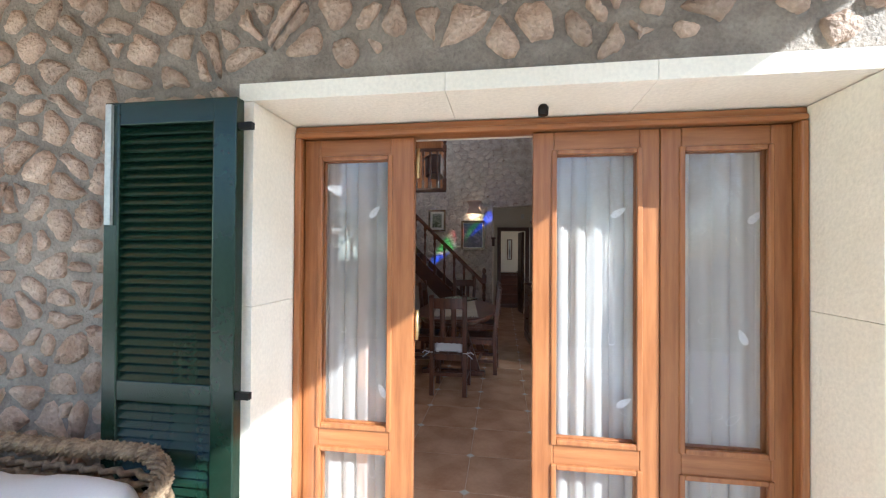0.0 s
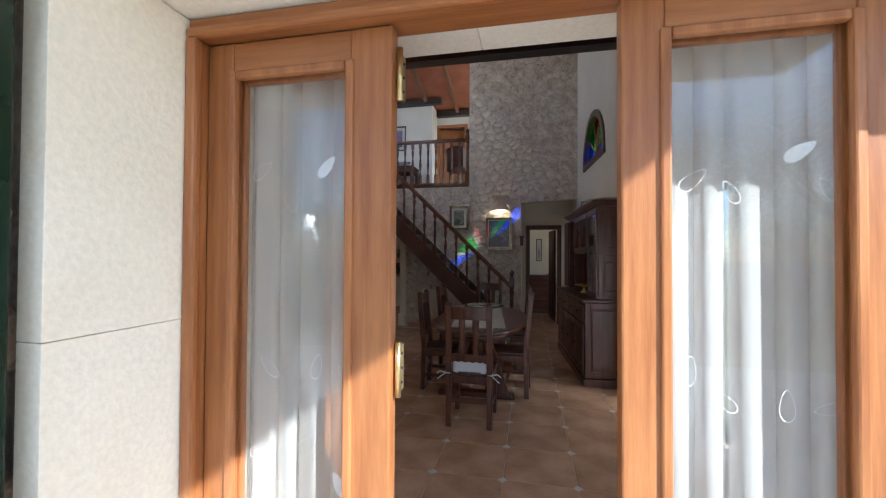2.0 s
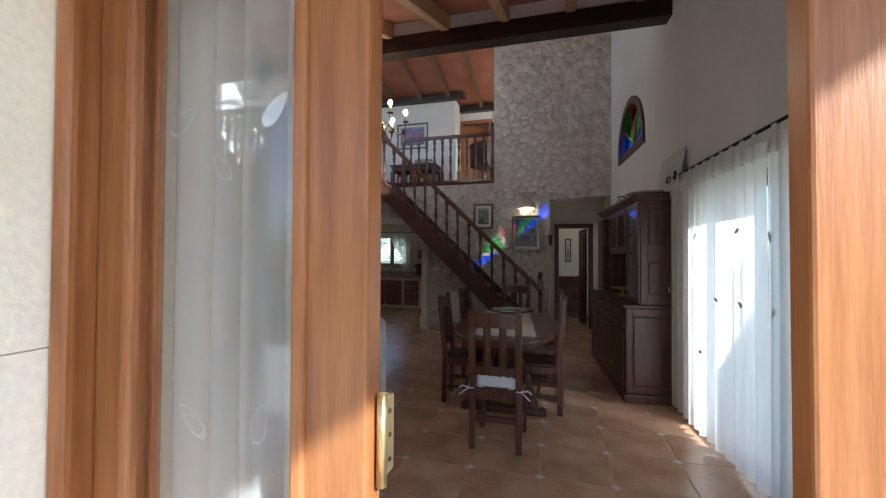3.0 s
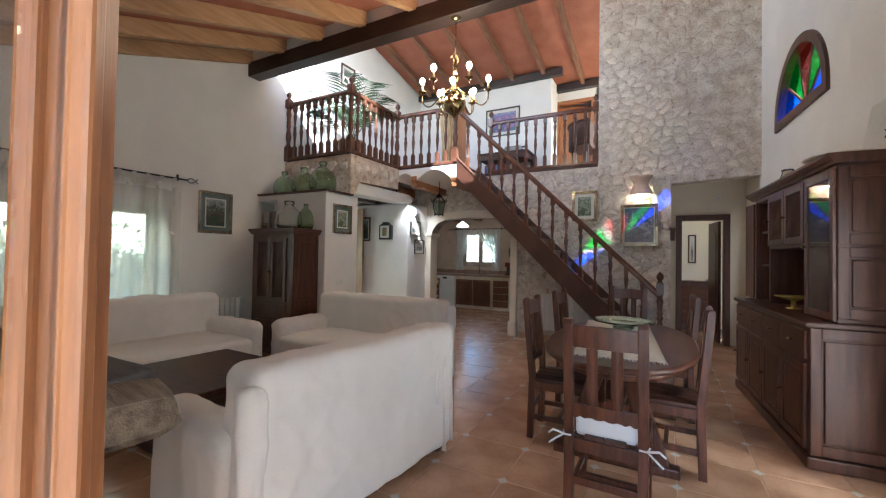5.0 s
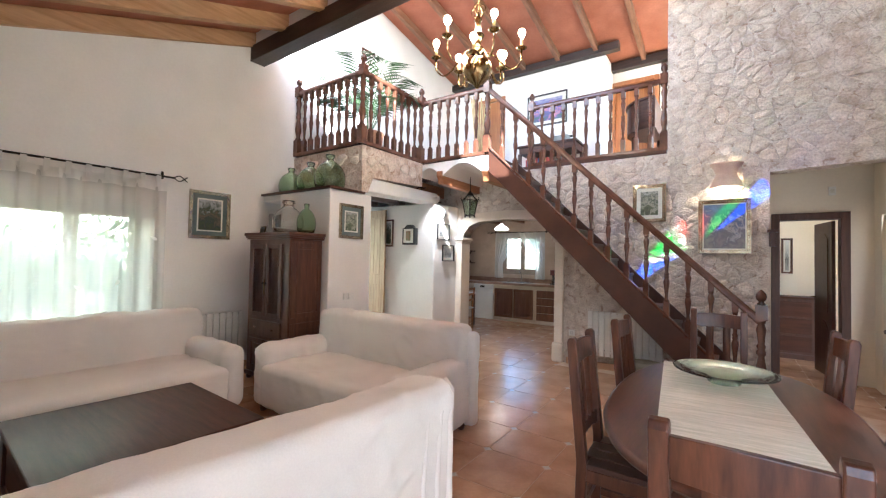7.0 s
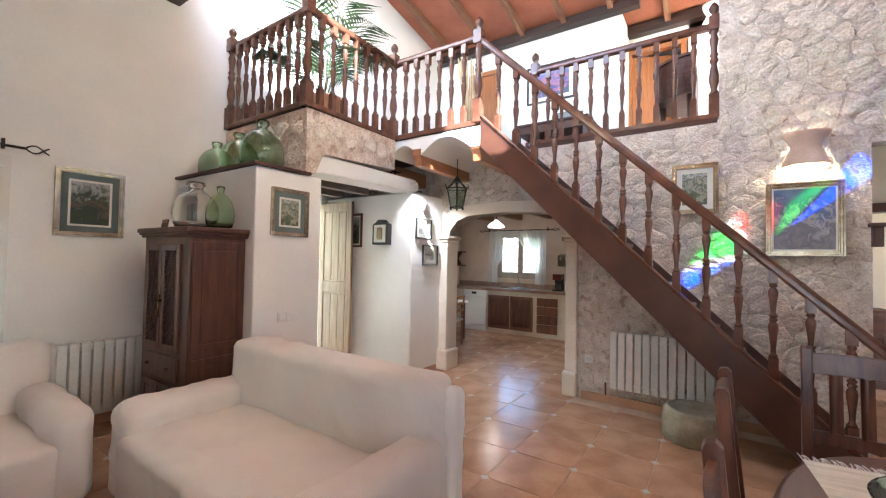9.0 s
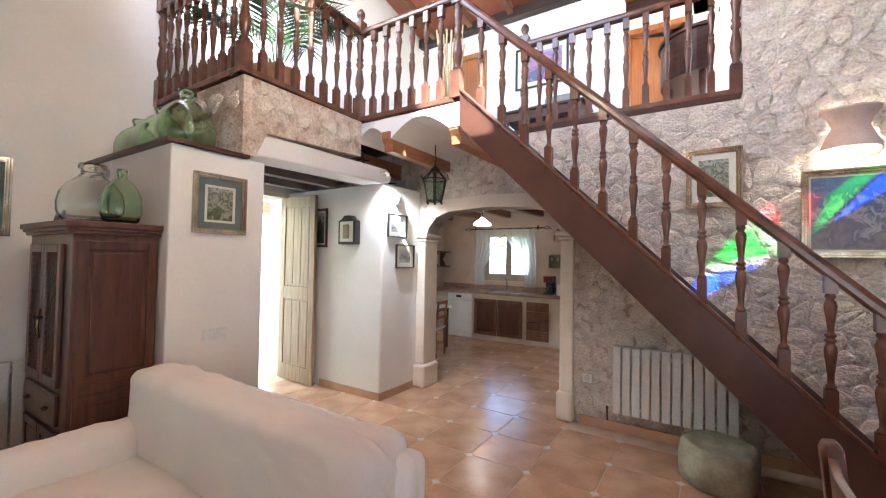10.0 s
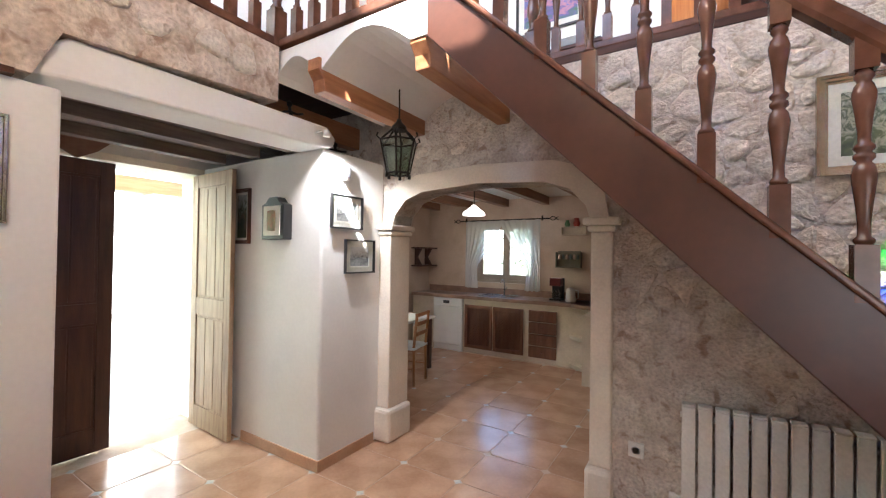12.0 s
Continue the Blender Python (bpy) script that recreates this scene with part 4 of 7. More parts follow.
def oval(a, b, z0, z1, n=48, bm=None, p=2.3):
    bm = bm or bmesh.new()
    ring = lambda z, k: [bm.verts.new(((a - k) * math.copysign(abs(math.cos(6.2832 * i / n)) ** (2 / p), math.cos(6.2832 * i / n)), (b - k) * math.copysign(abs(math.sin(6.2832 * i / n)) ** (2 / p), math.sin(6.2832 * i / n)), z)) for i in range(n)]
    rs = [ring(z0, 0.03), ring(z0 + 0.008, 0.008), ring((z0 + z1) / 2, 0.0), ring(z1 - 0.008, 0.006), ring(z1, 0.02)]
    for lo, hi in zip(rs, rs[1:]):
        for i in range(n):
            bm.faces.new((lo[i], lo[(i + 1) % n], hi[(i + 1) % n], hi[i])).smooth = True
    bm.faces.new(rs[0][::-1])
    bm.faces.new(rs[-1])
    return bm


table_wood = surface("polished_red_brown_table_wood", (0.072, 0.026, 0.015), (0.125, 0.048, 0.027), 4, 26, 0.30, 0.06, stretch=(6, 0.6, 6), spread=0.12)
part("tabletop", oval(0.535, 1.04, 0.715, 0.76), table_wood, tb)
part("apron", oval(0.475, 0.93, 0.655, 0.714), chair_wood, tb)
for y in (-0.55, 0.55):
    for s in (-1, 1):
        part("leg", prism([(s * 0.06, 0.60), (s * 0.16, 0.60), (s * 0.34, 0.06), (s * 0.23, 0.06)], "y", y - 0.04, y + 0.04), chair_wood, tb, bevel=0.006)
    part("top_bearer", boxes((-0.36, y - 0.045, 0.60, 0.36, y + 0.045, 0.655)), chair_wood, tb, bevel=0.006)
    part("foot", boxes((-0.40, y - 0.05, 0, 0.40, y + 0.05, 0.06)), chair_wood, tb, bevel=0.01)
part("stretcher", boxes((-0.035, -0.55, 0.24, 0.035, 0.55, 0.32)), chair_wood, tb, bevel=0.006)

# dining chair: back on local -y, sitter looks along +y
ch = thing("dining_chair", "worn brown wooden dining chair with slatted back and plank seat", "chair", pose(-0.63, 4.45, 0, 0, 0, -1), "chairs round the table")


def post(x):
    s = 0.024
    pts = [(-0.05, 0.0), (0.0, 0.0), (0.012, 0.45), (-0.02, 0.75), (-0.045, 1.02), (-0.058, 1.035), (-0.085, 1.03), (-0.092, 1.01), (-0.068, 0.75), (-0.038, 0.45)]
    return prism([(v, w) for v, w in pts], "x", x - s, x + s)


def chair_back(x0, x1, z0, z1, wave=0.0, arch=0.0, thick=0.022):
    """A board across the raked back, with a scalloped lower edge."""
    n = 16
    bm = bmesh.new()
    yz = lambda z: 0.0 - 0.055 * max(0, (z - 0.45) / 0.58) - 0.015
    rows_ = []
    for i in range(n + 1):
        u = i / n
        lo = z0 + wave * abs(math.sin(u * math.pi * 5)) * (1 if 0.08 < u < 0.92 else 0)
        hi = z1 + arch * math.sin(math.pi * u)
        x = x0 + (x1 - x0) * u
        b = 0.012 * math.sin(math.pi * u)
        rows_.append([bm.verts.new((x, yz(z) - b + dy, z)) for z, dy in ((lo, -thick / 2), (hi, -thick / 2), (hi, thick / 2), (lo, thick / 2))])
    for a, b in zip(rows_, rows_[1:]):
        for k in range(4):
            bm.faces.new((a[k], b[k], b[(k + 1) % 4], a[(k + 1) % 4]))
    bm.faces.new(rows_[0])
    bm.faces.new(rows_[-1][::-1])
    bmesh.ops.recalc_face_normals(bm, faces=bm.faces)
    return bm


for x in (-0.178, 0.178):
    part("back_post", post(x), chair_wood, ch, bevel=0.005)
    part("front_leg", boxes((x - 0.022, 0.36, 0, x + 0.022, 0.405, 0.43)), chair_wood, ch, bevel=0.004)
    part("side_rail", boxes((x - 0.014, 0.0, 0.36, x + 0.014, 0.37, 0.42)), chair_wood, ch, bevel=0.003)
    part("side_stretcher", boxes((x - 0.012, -0.02, 0.14, x + 0.012, 0.37, 0.175)), chair_wood, ch, bevel=0.003)
part("top_rail", chair_back(-0.158, 0.158, 0.893, 0.998, arch=0.006), chair_wood, ch, bevel=0.003)
part("lower_rail", chair_back(-0.158, 0.158, 0.535, 0.605, wave=0.012), chair_wood, ch)
part("seat_back_rail", boxes((-0.158, -0.025, 0.36, 0.158, 0.005, 0.425)), chair_wood, ch, bevel=0.003)
part("front_rail", boxes((-0.158, 0.37, 0.36, 0.158, 0.395, 0.42)), chair_wood, ch, bevel=0.003)
part("back_stretcher", boxes((-0.158, -0.035, 0.20, 0.158, -0.012, 0.24)), chair_wood, ch, bevel=0.003)
part("cross_stretcher", boxes((-0.166, 0.17, 0.145, 0.166, 0.20, 0.17)), chair_wood, ch, bevel=0.003)
for x in (-0.06, 0.06):
    part("slat", chair_back(x - 0.027, x + 0.027, 0.60, 0.90, thick=0.016), chair_wood, ch)
for i in range(4):
    x0 = -0.202 + 0.1015 * i
    part("seat_plank", boxes((x0, 0.012 if i in (0, 3) else -0.02, 0.425, x0 + 0.0985, 0.42, 0.45)), dark_wood_y, ch, bevel=0.005)
ch.scale = (1, 1, 1.045)
for x, y, a in ((-1.26, 5.50, -88), (-1.24, 6.40, -92), (-0.745, 7.40, 178), (-0.165, 5.45, 88), (-0.19, 6.48, 93)):
    copy_thing(ch, pose(x, y, 0, 0, 0, a))
cu = thing("chair_cushion", "thin white cushion tied to the chair back", "cushion", pose(-0.63, 4.45, 0, 0, 0, -1))
part("pad", soft(-0.15, 0.005, 0.452, 0.15, 0.39, 0.492, 0.02, 8, 0.006, 12), cush_white, cu)
part("upright_pad", soft(-0.15, -0.004, 0.465, 0.15, 0.03, 0.60, 0.016, 9, 0.004, 10), cush_white, cu)
for x in (-0.178, 0.178):
    bm = bmesh.new()
    tube([(x * 0.85, 0.0, 0.475), (x * 1.17, -0.02, 0.472), (x * 1.1, -0.06, 0.468), (x * 0.9, -0.06, 0.47)], 0.005, 6, bm)
    tube([(x * 1.1, -0.06, 0.47), (x * 1.4, -0.07, 0.485), (x * 1.55, -0.06, 0.46)], 0.006, 6, bm)
    tube([(x * 1.1, -0.06, 0.47), (x * 1.3, -0.085, 0.45), (x * 1.5, -0.09, 0.42)], 0.005, 6, bm)
    part("tie", bm, cush_white, cu)

# runner and glass bowl
rn_mat = surface("woven_grey_runner", (0.60, 0.61, 0.55), (0.78, 0.77, 0.72), 9, 120, 0.95, 0.25, stretch=(0.4, 5, 1), spread=0.12)
rn = thing("table_runner", "grey-green striped woven runner with a white fringe", "table runner", pose(-0.71, 5.89, 0.7605, 0, 0, 5.5))
bm = bmesh.new()
n = 16
g = [[bm.verts.new((-0.275 + 0.55 * i / n, -0.90 + 1.62 * j / 30, 0.004 + 0.0025 * noise.noise(Vector((i * 0.4, j * 0.4, 1))))) for i in range(n + 1)] for j in range(31)]
for a, b in zip(g, g[1:]):
    for i in range(n):
        bm.faces.new((a[i], a[i + 1], b[i + 1], b[i])).smooth = True
part("cloth", bm, rn_mat, rn)
rnd = random.Random(4)
for y, s in ((-0.90, -1), (0.72, 1)):
    bm = bmesh.new()
    for i in range(46):
        x = -0.275 + 0.55 * i / 45
        dx = rnd.uniform(-0.012, 0.012)
        tube([(x, y - 0.004 * s, 0.005), (x + dx * 0.6, y + 0.02 * s, 0.007), (x + dx, y + s * rnd.uniform(0.035, 0.05), 0.004)], 0.0028, 4, bm)
    tagged(part("fringe", bm, cush_white, rn, "white knotted fringe"), kind="stuff")
bm = lathe([(0.06, 0.0), (0.075, 0.006), (0.085, 0.03), (0.15, 0.048), (0.235, 0.066), (0.24, 0.074), (0.232, 0.076), (0.15, 0.058), (0.08, 0.042), (0.06, 0.012), (0.01, 0.01)], 40)
tagged(part("glass_bowl", bm, glassy("swirled_green_glass", (0.72, 0.88, 0.78), 0.08), None, at=pose(-0.69, 6.16, 0.770, 0, 0, 0) @ Matrix.Scale(1.1, 4)), "wide shallow pale green glass bowl on the runner", "bowl")

# ---- dresser on the skewed wall ----
dr = thing("dresser", "large dark brown wooden dresser with glazed and latticed upper doors", "dresser", RIGHT @ pose(-0.004, 0.36, 0))
DD = 0.53


def panelled(name, parent, y0, y1, z0, z1, x, label="", mat_=None, lattice=False, glass=False, knob=True):
    """A framed door on the face x, between y0..y1, z0..z1; faces -x."""
    mat_ = mat_ or cabinet_wood
    s = 0.055
    d = part(name, boxes((x - 0.022, y0, z0, x, y0 + s, z1), (x - 0.022, y1 - s, z0, x, y1, z1), (x - 0.022, y0 + s, z0, x, y1 - s, z0 + s), (x - 0.022, y0 + s, z1 - s, x, y1 - s, z1)), mat_, parent, label, 0.004)
    if lattice:
        bm = bmesh.new()
        h, w = z1 - z0 - 2 * s, y1 - y0 - 2 * s
        k = -h
        while k < w:
            for up in (1, -1):
                a0, a1 = max(k, 0), min(k + h, w)
                if a1 - a0 > 0.02:
                    za, zb = (a0 - k, a1 - k) if up > 0 else (h - (a0 - k), h - (a1 - k))
                    tube([(x - 0.01 - 0.003 * up, y0 + s + a0, z0 + s + za), (x - 0.01 - 0.003 * up, y0 + s + a1, z0 + s + zb)], 0.0045, 4, bm)
            k += 0.035
        part("lattice", bm, mat_, d)
    elif glass:
        g_ = part("pane", boxes((x - 0.014, y0 + s, z0 + s, x - 0.010, y1 - s, z1 - s)), window_glass, d, "glass pane")
    else:
        part("panel", boxes((x - 0.012, y0 + s, z0 + s, x - 0.002, y1 - s, z1 - s)), mat_, d)
        part("raised_field", boxes((x - 0.020, y0 + s + 0.025, z0 + s + 0.025, x - 0.012, y1 - s - 0.025, z1 - s - 0.025)), mat_, d, bevel=0.006)
    if knob:
        part("knob", lathe([(0.006, 0), (0.006, 0.012), (0.013, 0.02), (0.010, 0.03), (0.003, 0.032)], 10), brass, d, "small brass knob", at=pose(x - 0.022, y1 - s * 0.5, (z0 + z1) / 2, 0, -90, 0))
    return d


L_ = 1.98
part("base_body", boxes((-DD, 0.0, 0.09, 0, L_, 0.95)), cabinet_wood, dr, bevel=0.004)
part("plinth", boxes((-DD - 0.02, -0.02, 0, 0, L_ + 0.02, 0.085)), cabinet_wood, dr, bevel=0.012)
part("worktop", boxes((-DD - 0.035, -0.035, 0.955, 0, L_ + 0.03, 0.99)), dark_wood_y, dr, bevel=0.01)
for i in range(4):
    y0 = 0.03 + i * 0.482
    panelled("lower_door", dr, y0, y0 + 0.47, 0.12, 0.70, -DD - 0.001)
    dw = part("drawer", boxes((-DD - 0.02, y0, 0.73, -DD, y0 + 0.47, 0.925)), cabinet_wood, dr, bevel=0.006)
    part("knob", lathe([(0.006, 0), (0.006, 0.012), (0.013, 0.02), (0.003, 0.03)], 10), brass, dw, "small brass knob", at=pose(-DD - 0.02, y0 + 0.235, 0.83, 0, -90, 0))


def end_panel(parent, x0, x1, z0, z1, y):
    part("end_frame", boxes((x0, y - 0.014, z0, x0 + 0.06, y, z1), (x1 - 0.06, y - 0.014, z0, x1, y, z1), (x0 + 0.06, y - 0.014, z0, x1 - 0.06, y, z0 + 0.07), (x0 + 0.06, y - 0.014, z1 - 0.07, x1 - 0.06, y, z1)), cabinet_wood, parent, bevel=0.004)
    part("end_field", boxes((x0 + 0.075, y - 0.013, z0 + 0.085, x1 - 0.075, y - 0.001, z1 - 0.085)), cabinet_wood, parent, bevel=0.011)


end_panel(dr, -DD, -0.0, 0.10, 0.95, -0.001)
UD = 0.38
for y in (0.02, 1.90):
    part("upper_side", boxes((-UD, y, 0.99, 0, y + 0.03, 2.06)), cabinet_wood, dr, bevel=0.003)
part("upper_back", boxes((-0.03, 0.05, 0.99, -0.005, 1.90, 2.06)), dark_wood, dr)
part("upper_top", boxes((-UD, 0.05, 2.03, 0, 1.90, 2.06)), cabinet_wood, dr)
for y in (0.50, 1.42):
    part("divider", boxes((-UD, y, 0.99, -0.03, y + 0.03, 2.03)), cabinet_wood, dr)
part("niche_top", boxes((-UD, 0.53, 1.52, -0.03, 1.42, 1.55)), dark_wood_y, dr)
for y0, y1 in ((0.06, 0.49), (1.46, 1.89)):
    for z in (1.35, 1.70):
        part("shelf", boxes((-UD + 0.05, y0, z, -0.03, y1, z + 0.02)), dark_wood_y, dr)
end_panel(dr, -UD, 0.0, 1.02, 1.50, 0.019)
end_panel(dr, -UD, 0.0, 1.52, 2.04, 0.019)
panelled("glass_door", dr, 0.02, 0.51, 1.0, 2.03, -UD - 0.001, "glazed cabinet door", glass=True)
panelled("lattice_door", dr, 0.53, 0.97, 1.55, 2.03, -UD - 0.001, lattice=True)
panelled("lattice_door", dr, 0.98, 1.42, 1.55, 2.03, -UD - 0.001, lattice=True)
bm = boxes((-0.02, 0, 1.0, 0.0, 0.45, 2.03))
part("open_door", bm, cabinet_wood, dr, "cabinet door standing open", 0.004, pose(-UD - 0.0, 1.93, 0, 0, 0, 4) @ Matrix.Diagonal((1, 0.55, 1, 1)))
bm = prism([(-UD - 0.02, 2.06), (-UD - 0.035, 2.08), (-UD - 0.05, 2.085), (-UD - 0.075, 2.11), (-UD - 0.075, 2.13), (0, 2.13), (0, 2.06)], "y", -0.05, 2.0)
part("cornice", bm, cabinet_wood, dr, bevel=0.004)
bm = lathe([(0.05, 0), (0.055, 0.008), (0.02, 0.02), (0.018, 0.07), (0.06, 0.085), (0.13, 0.105), (0.135, 0.112), (0.12, 0.114), (0.02, 0.095)], 24)
tagged(part("cake_stand", bm, surface("yellow_glaze", (0.50, 0.36, 0.08), (0.62, 0.46, 0.14), 14, 60, 0.25, 0.0), None, at=RIGHT @ pose(-0.36, 1.25, 0.992)), "yellow glazed footed dish in the dresser niche", "dish")
bm = lathe([(0.06, 0), (0.10, 0.008), (0.20, 0.035), (0.23, 0.045), (0.225, 0.052), (0.10, 0.02), (0.01, 0.016)], 32)
stoneware = surface("cream_stoneware", (0.50, 0.46, 0.36), (0.62, 0.57, 0.46), 10, 60, 0.5, 0.05)
tagged(part("wide_dish", bm, stoneware, None, at=RIGHT @ pose(-0.22, 0.75, 2.131)), "wide cream stoneware dish on the dresser", "dish")
bm = lathe([(0.05, 0), (0.08, 0.02), (0.15, 0.05), (0.155, 0.06), (0.14, 0.06), (0.02, 0.02)], 28)
tagged(part("shallow_bowl", bm, stoneware, None, at=RIGHT @ pose(-0.24, 1.35, 2.131)), "shallow cream bowl on the dresser", "bowl")
bm = lathe([(0.04, 0), (0.055, 0.02), (0.06, 0.09), (0.045, 0.13), (0.05, 0.16), (0.044, 0.16), (0.04, 0.13), (0.05, 0.09), (0.045, 0.02), (0.01, 0.012)], 20)
tagged(part("glass_jar", bm, clear_glass, None, at=RIGHT @ pose(-0.26, 1.74, 2.131)), "small pale glass jar on the dresser", "jar")
tagged(part("tray_panel", boxes((-0.01, -0.30, 0, 0.01, 0.30, 0.42)), surface("grey_board", (0.60, 0.58, 0.54), (0.66, 0.64, 0.60), 6, 60, 0.6, 0.05), None, at=RIGHT @ pose(-0.10, 0.50, 2.132, 0, 10, 0)), "grey panel leaning on the wall above the dresser", "panel")

# ---- wardrobe ----
wd = thing("wardrobe", "dark brown wooden wardrobe with latticed doors", "wardrobe", pose(-5.44, 5.87, 0))
part("body", boxes((0.02, 0.02, 0.10, 0.83, 0.45, 1.66)), cabinet_wood, wd, bevel=0.004)
part("plinth", boxes((0.0, 0.0, 0.05, 0.85, 0.45, 0.10)), cabinet_wood, wd, bevel=0.008)
for x in (0.05, 0.80):
    for y in (0.04, 0.42):
        part("foot", lathe([(0.02, 0), (0.035, 0.02), (0.028, 0.05)], 10), cabinet_wood, wd, at=pose(x, y, 0))
bm = boxes((-0.005, -0.005, 1.66, 0.855, 0.46, 1.68), (-0.03, -0.03, 1.70, 0.88, 0.46, 1.735))
box(bm, -0.018, -0.018, 1.68, 0.868, 0.46, 1.70)
part("cornice", bm, cabinet_wood, wd, bevel=0.005)


def front_panelled(parent, x0, x1, z0, z1, y, lattice, name="door"):
    """panelled(), turned to face -y."""
    s = 0.05
    d = part(name, boxes((x0, y - 0.022, z0, x0 + s, y, z1), (x1 - s, y - 0.022, z0, x1, y, z1), (x0 + s, y - 0.022, z0, x1 - s, y, z0 + s), (x0 + s, y - 0.022, z1 - s, x1 - s, y, z1)), cabinet_wood, parent, bevel=0.004)
    w, h = x1 - x0 - 2 * s, z1 - z0 - 2 * s
    if lattice:
        bm = bmesh.new()
        k = -h
        while k < w:
            for up in (1, -1):
                a0, a1 = max(k, 0), min(k + h, w)
                if a1 - a0 > 0.02:
                    za, zb = (a0 - k, a1 - k) if up > 0 else (h - (a0 - k), h - (a1 - k))
                    tube([(x0 + s + a0, y - 0.01 - 0.003 * up, z0 + s + za), (x0 + s + a1, y - 0.01 - 0.003 * up, z0 + s + zb)], 0.005, 4, bm)
            k += 0.04
        part("lattice", bm, cabinet_wood, d)
    else:
        part("raised_field", boxes((x0 + s + 0.01, y - 0.016, z0 + s + 0.01, x1 - s - 0.01, y - 0.002, z1 - s - 0.01)), cabinet_wood, d, bevel=0.006)
    return d


for x0, x1 in ((0.10, 0.40), (0.41, 0.71)):
    d = front_panelled(wd, x0, x1, 0.76, 1.60, 0.019, True)
    part("knob", lathe([(0.008, 0), (0.014, 0.015), (0.004, 0.03)], 10), iron, d, "dark knob", at=pose(x1 - 0.02 if x0 < 0.2 else x0 + 0.02, -0.003, 1.15, 90))
    front_panelled(wd, x0, x1, 0.14, 0.50, 0.019, False)
bm = boxes((0.10, 0.0, 0.54, 0.71, 0.019, 0.72))
part("drawer", bm, cabinet_wood, wd, bevel=0.006)
for x in (0.22, 0.58):
    part("knob", lathe([(0.008, 0), (0.016, 0.015), (0.004, 0.03)], 10), cabinet_wood, wd, at=pose(x, 0.0, 0.63, 90))
for z0, z1 in ((0.15, 0.72), (0.78, 1.62)):
    part("side_frame", boxes((0.83, 0.04, z0, 0.842, 0.09, z1), (0.83, 0.39, z0, 0.842, 0.44, z1), (0.83, 0.09, z0, 0.842, 0.39, z0 + 0.05), (0.83, 0.09, z1 - 0.05, 0.842, 0.39, z1)), cabinet_wood, wd, bevel=0.003)
    part("side_field", boxes((0.83, 0.11, z0 + 0.07, 0.838, 0.37, z1 - 0.07)), cabinet_wood, wd, bevel=0.004)
part("tassel", tube([(0.405, -0.012, 1.2), (0.405, -0.018, 1.1), (0.41, -0.014, 1.02)], 0.008, 6), brass, wd, "key tassel")

# ---- windows and curtains ----
white_wood = surface("grey_brown_window_wood", (0.30, 0.24, 0.18), (0.38, 0.31, 0.24), 5, 40, 0.5, 0.05)


def window(m, w, z0, z1, n, name, label, mat_=white_wood, sill=0.0, rail=True):
    """A wooden window of n leaves; local x runs along the wall, local y outwards."""
    wi = thing(name, label, "window", m, kind="structure")
    part("window_frame", boxes((0, 0, z0, 0.05, 0.07, z1), (w - 0.05, 0, z0, w, 0.07, z1), (0.05, 0, z1 - 0.05, w - 0.05, 0.07, z1), (0.05, 0, z0, w - 0.05, 0.07, z0 + 0.05)), mat_, wi, bevel=0.004)
    lw = (w - 0.1) / n
    for k in range(n):
        a = 0.05 + lw * k
        part("sash", boxes((a, 0.01, z0 + 0.05, a + 0.06, 0.05, z1 - 0.05), (a + lw - 0.06, 0.01, z0 + 0.05, a + lw, 0.05, z1 - 0.05), (a + 0.06, 0.01, z0 + 0.05, a + lw - 0.06, 0.05, z0 + 0.14), (a + 0.06, 0.01, z1 - 0.12, a + lw - 0.06, 0.05, z1 - 0.05)), mat_, wi, bevel=0.003)
        g_ = part("pane", boxes((a + 0.06, 0.026, z0 + 0.14, a + lw - 0.06, 0.031, z1 - 0.12)), window_glass, wi, "clear window pane")
        g_.visible_shadow = False
    return wi


def rod(p0, p1, name="curtain_rod", label="black wrought-iron curtain rod with scrolled ends"):
    r = thing(name, label, "curtain rod")
    a, b = Vector(p0), Vector(p1)
    d = (b - a).normalized()
    part("bar", tube([a, b], 0.011, 8), iron, r)
    for e, s in ((a, -1), (b, 1)):
        bm = bmesh.new()
        for up in (1, -1):
            tube([e + d * s * 0.14 * k / 9 + Vector((0, 0, up * 0.03 * math.sin(k / 9 * 4.2))) for k in range(10)], 0.006, 5, bm)
        part("scroll_finial", bm, iron, r)
        side = d.cross(Vector((0, 0, 1)))
        part("bracket", boxes((-0.01, -0.01, -0.03, 0.01, 0.01, 0.05)), iron, r, at=Matrix.Translation(e - d * s * 0.12))
    return r


window(pose(-6.12, 3.25, 0, 0, 0, 90), 1.75, 0.04, 1.98, 3, "window_left", "grey-brown wooden three-leaf glazed door behind curtains")
wh = thing("window_handle", "steel lever handle on the glazed side door", "handle", pose(-6.07, 3.943, 0.92))
part("plate", boxes((0, -0.02, 0, 0.008, 0.02, 0.22)), radiator_white, wh, bevel=0.003)
part("lever", tube([(0.008, 0, 0.12), (0.05, 0, 0.12), (0.05, 0.12, 0.115)], 0.009, 8), radiator_white, wh)
rod((-5.83, 3.35, 2.33), (-5.83, 5.20, 2.33))


band_sheer = sheer("curtain_band", (0.82, 0.80, 0.76), 0.12)


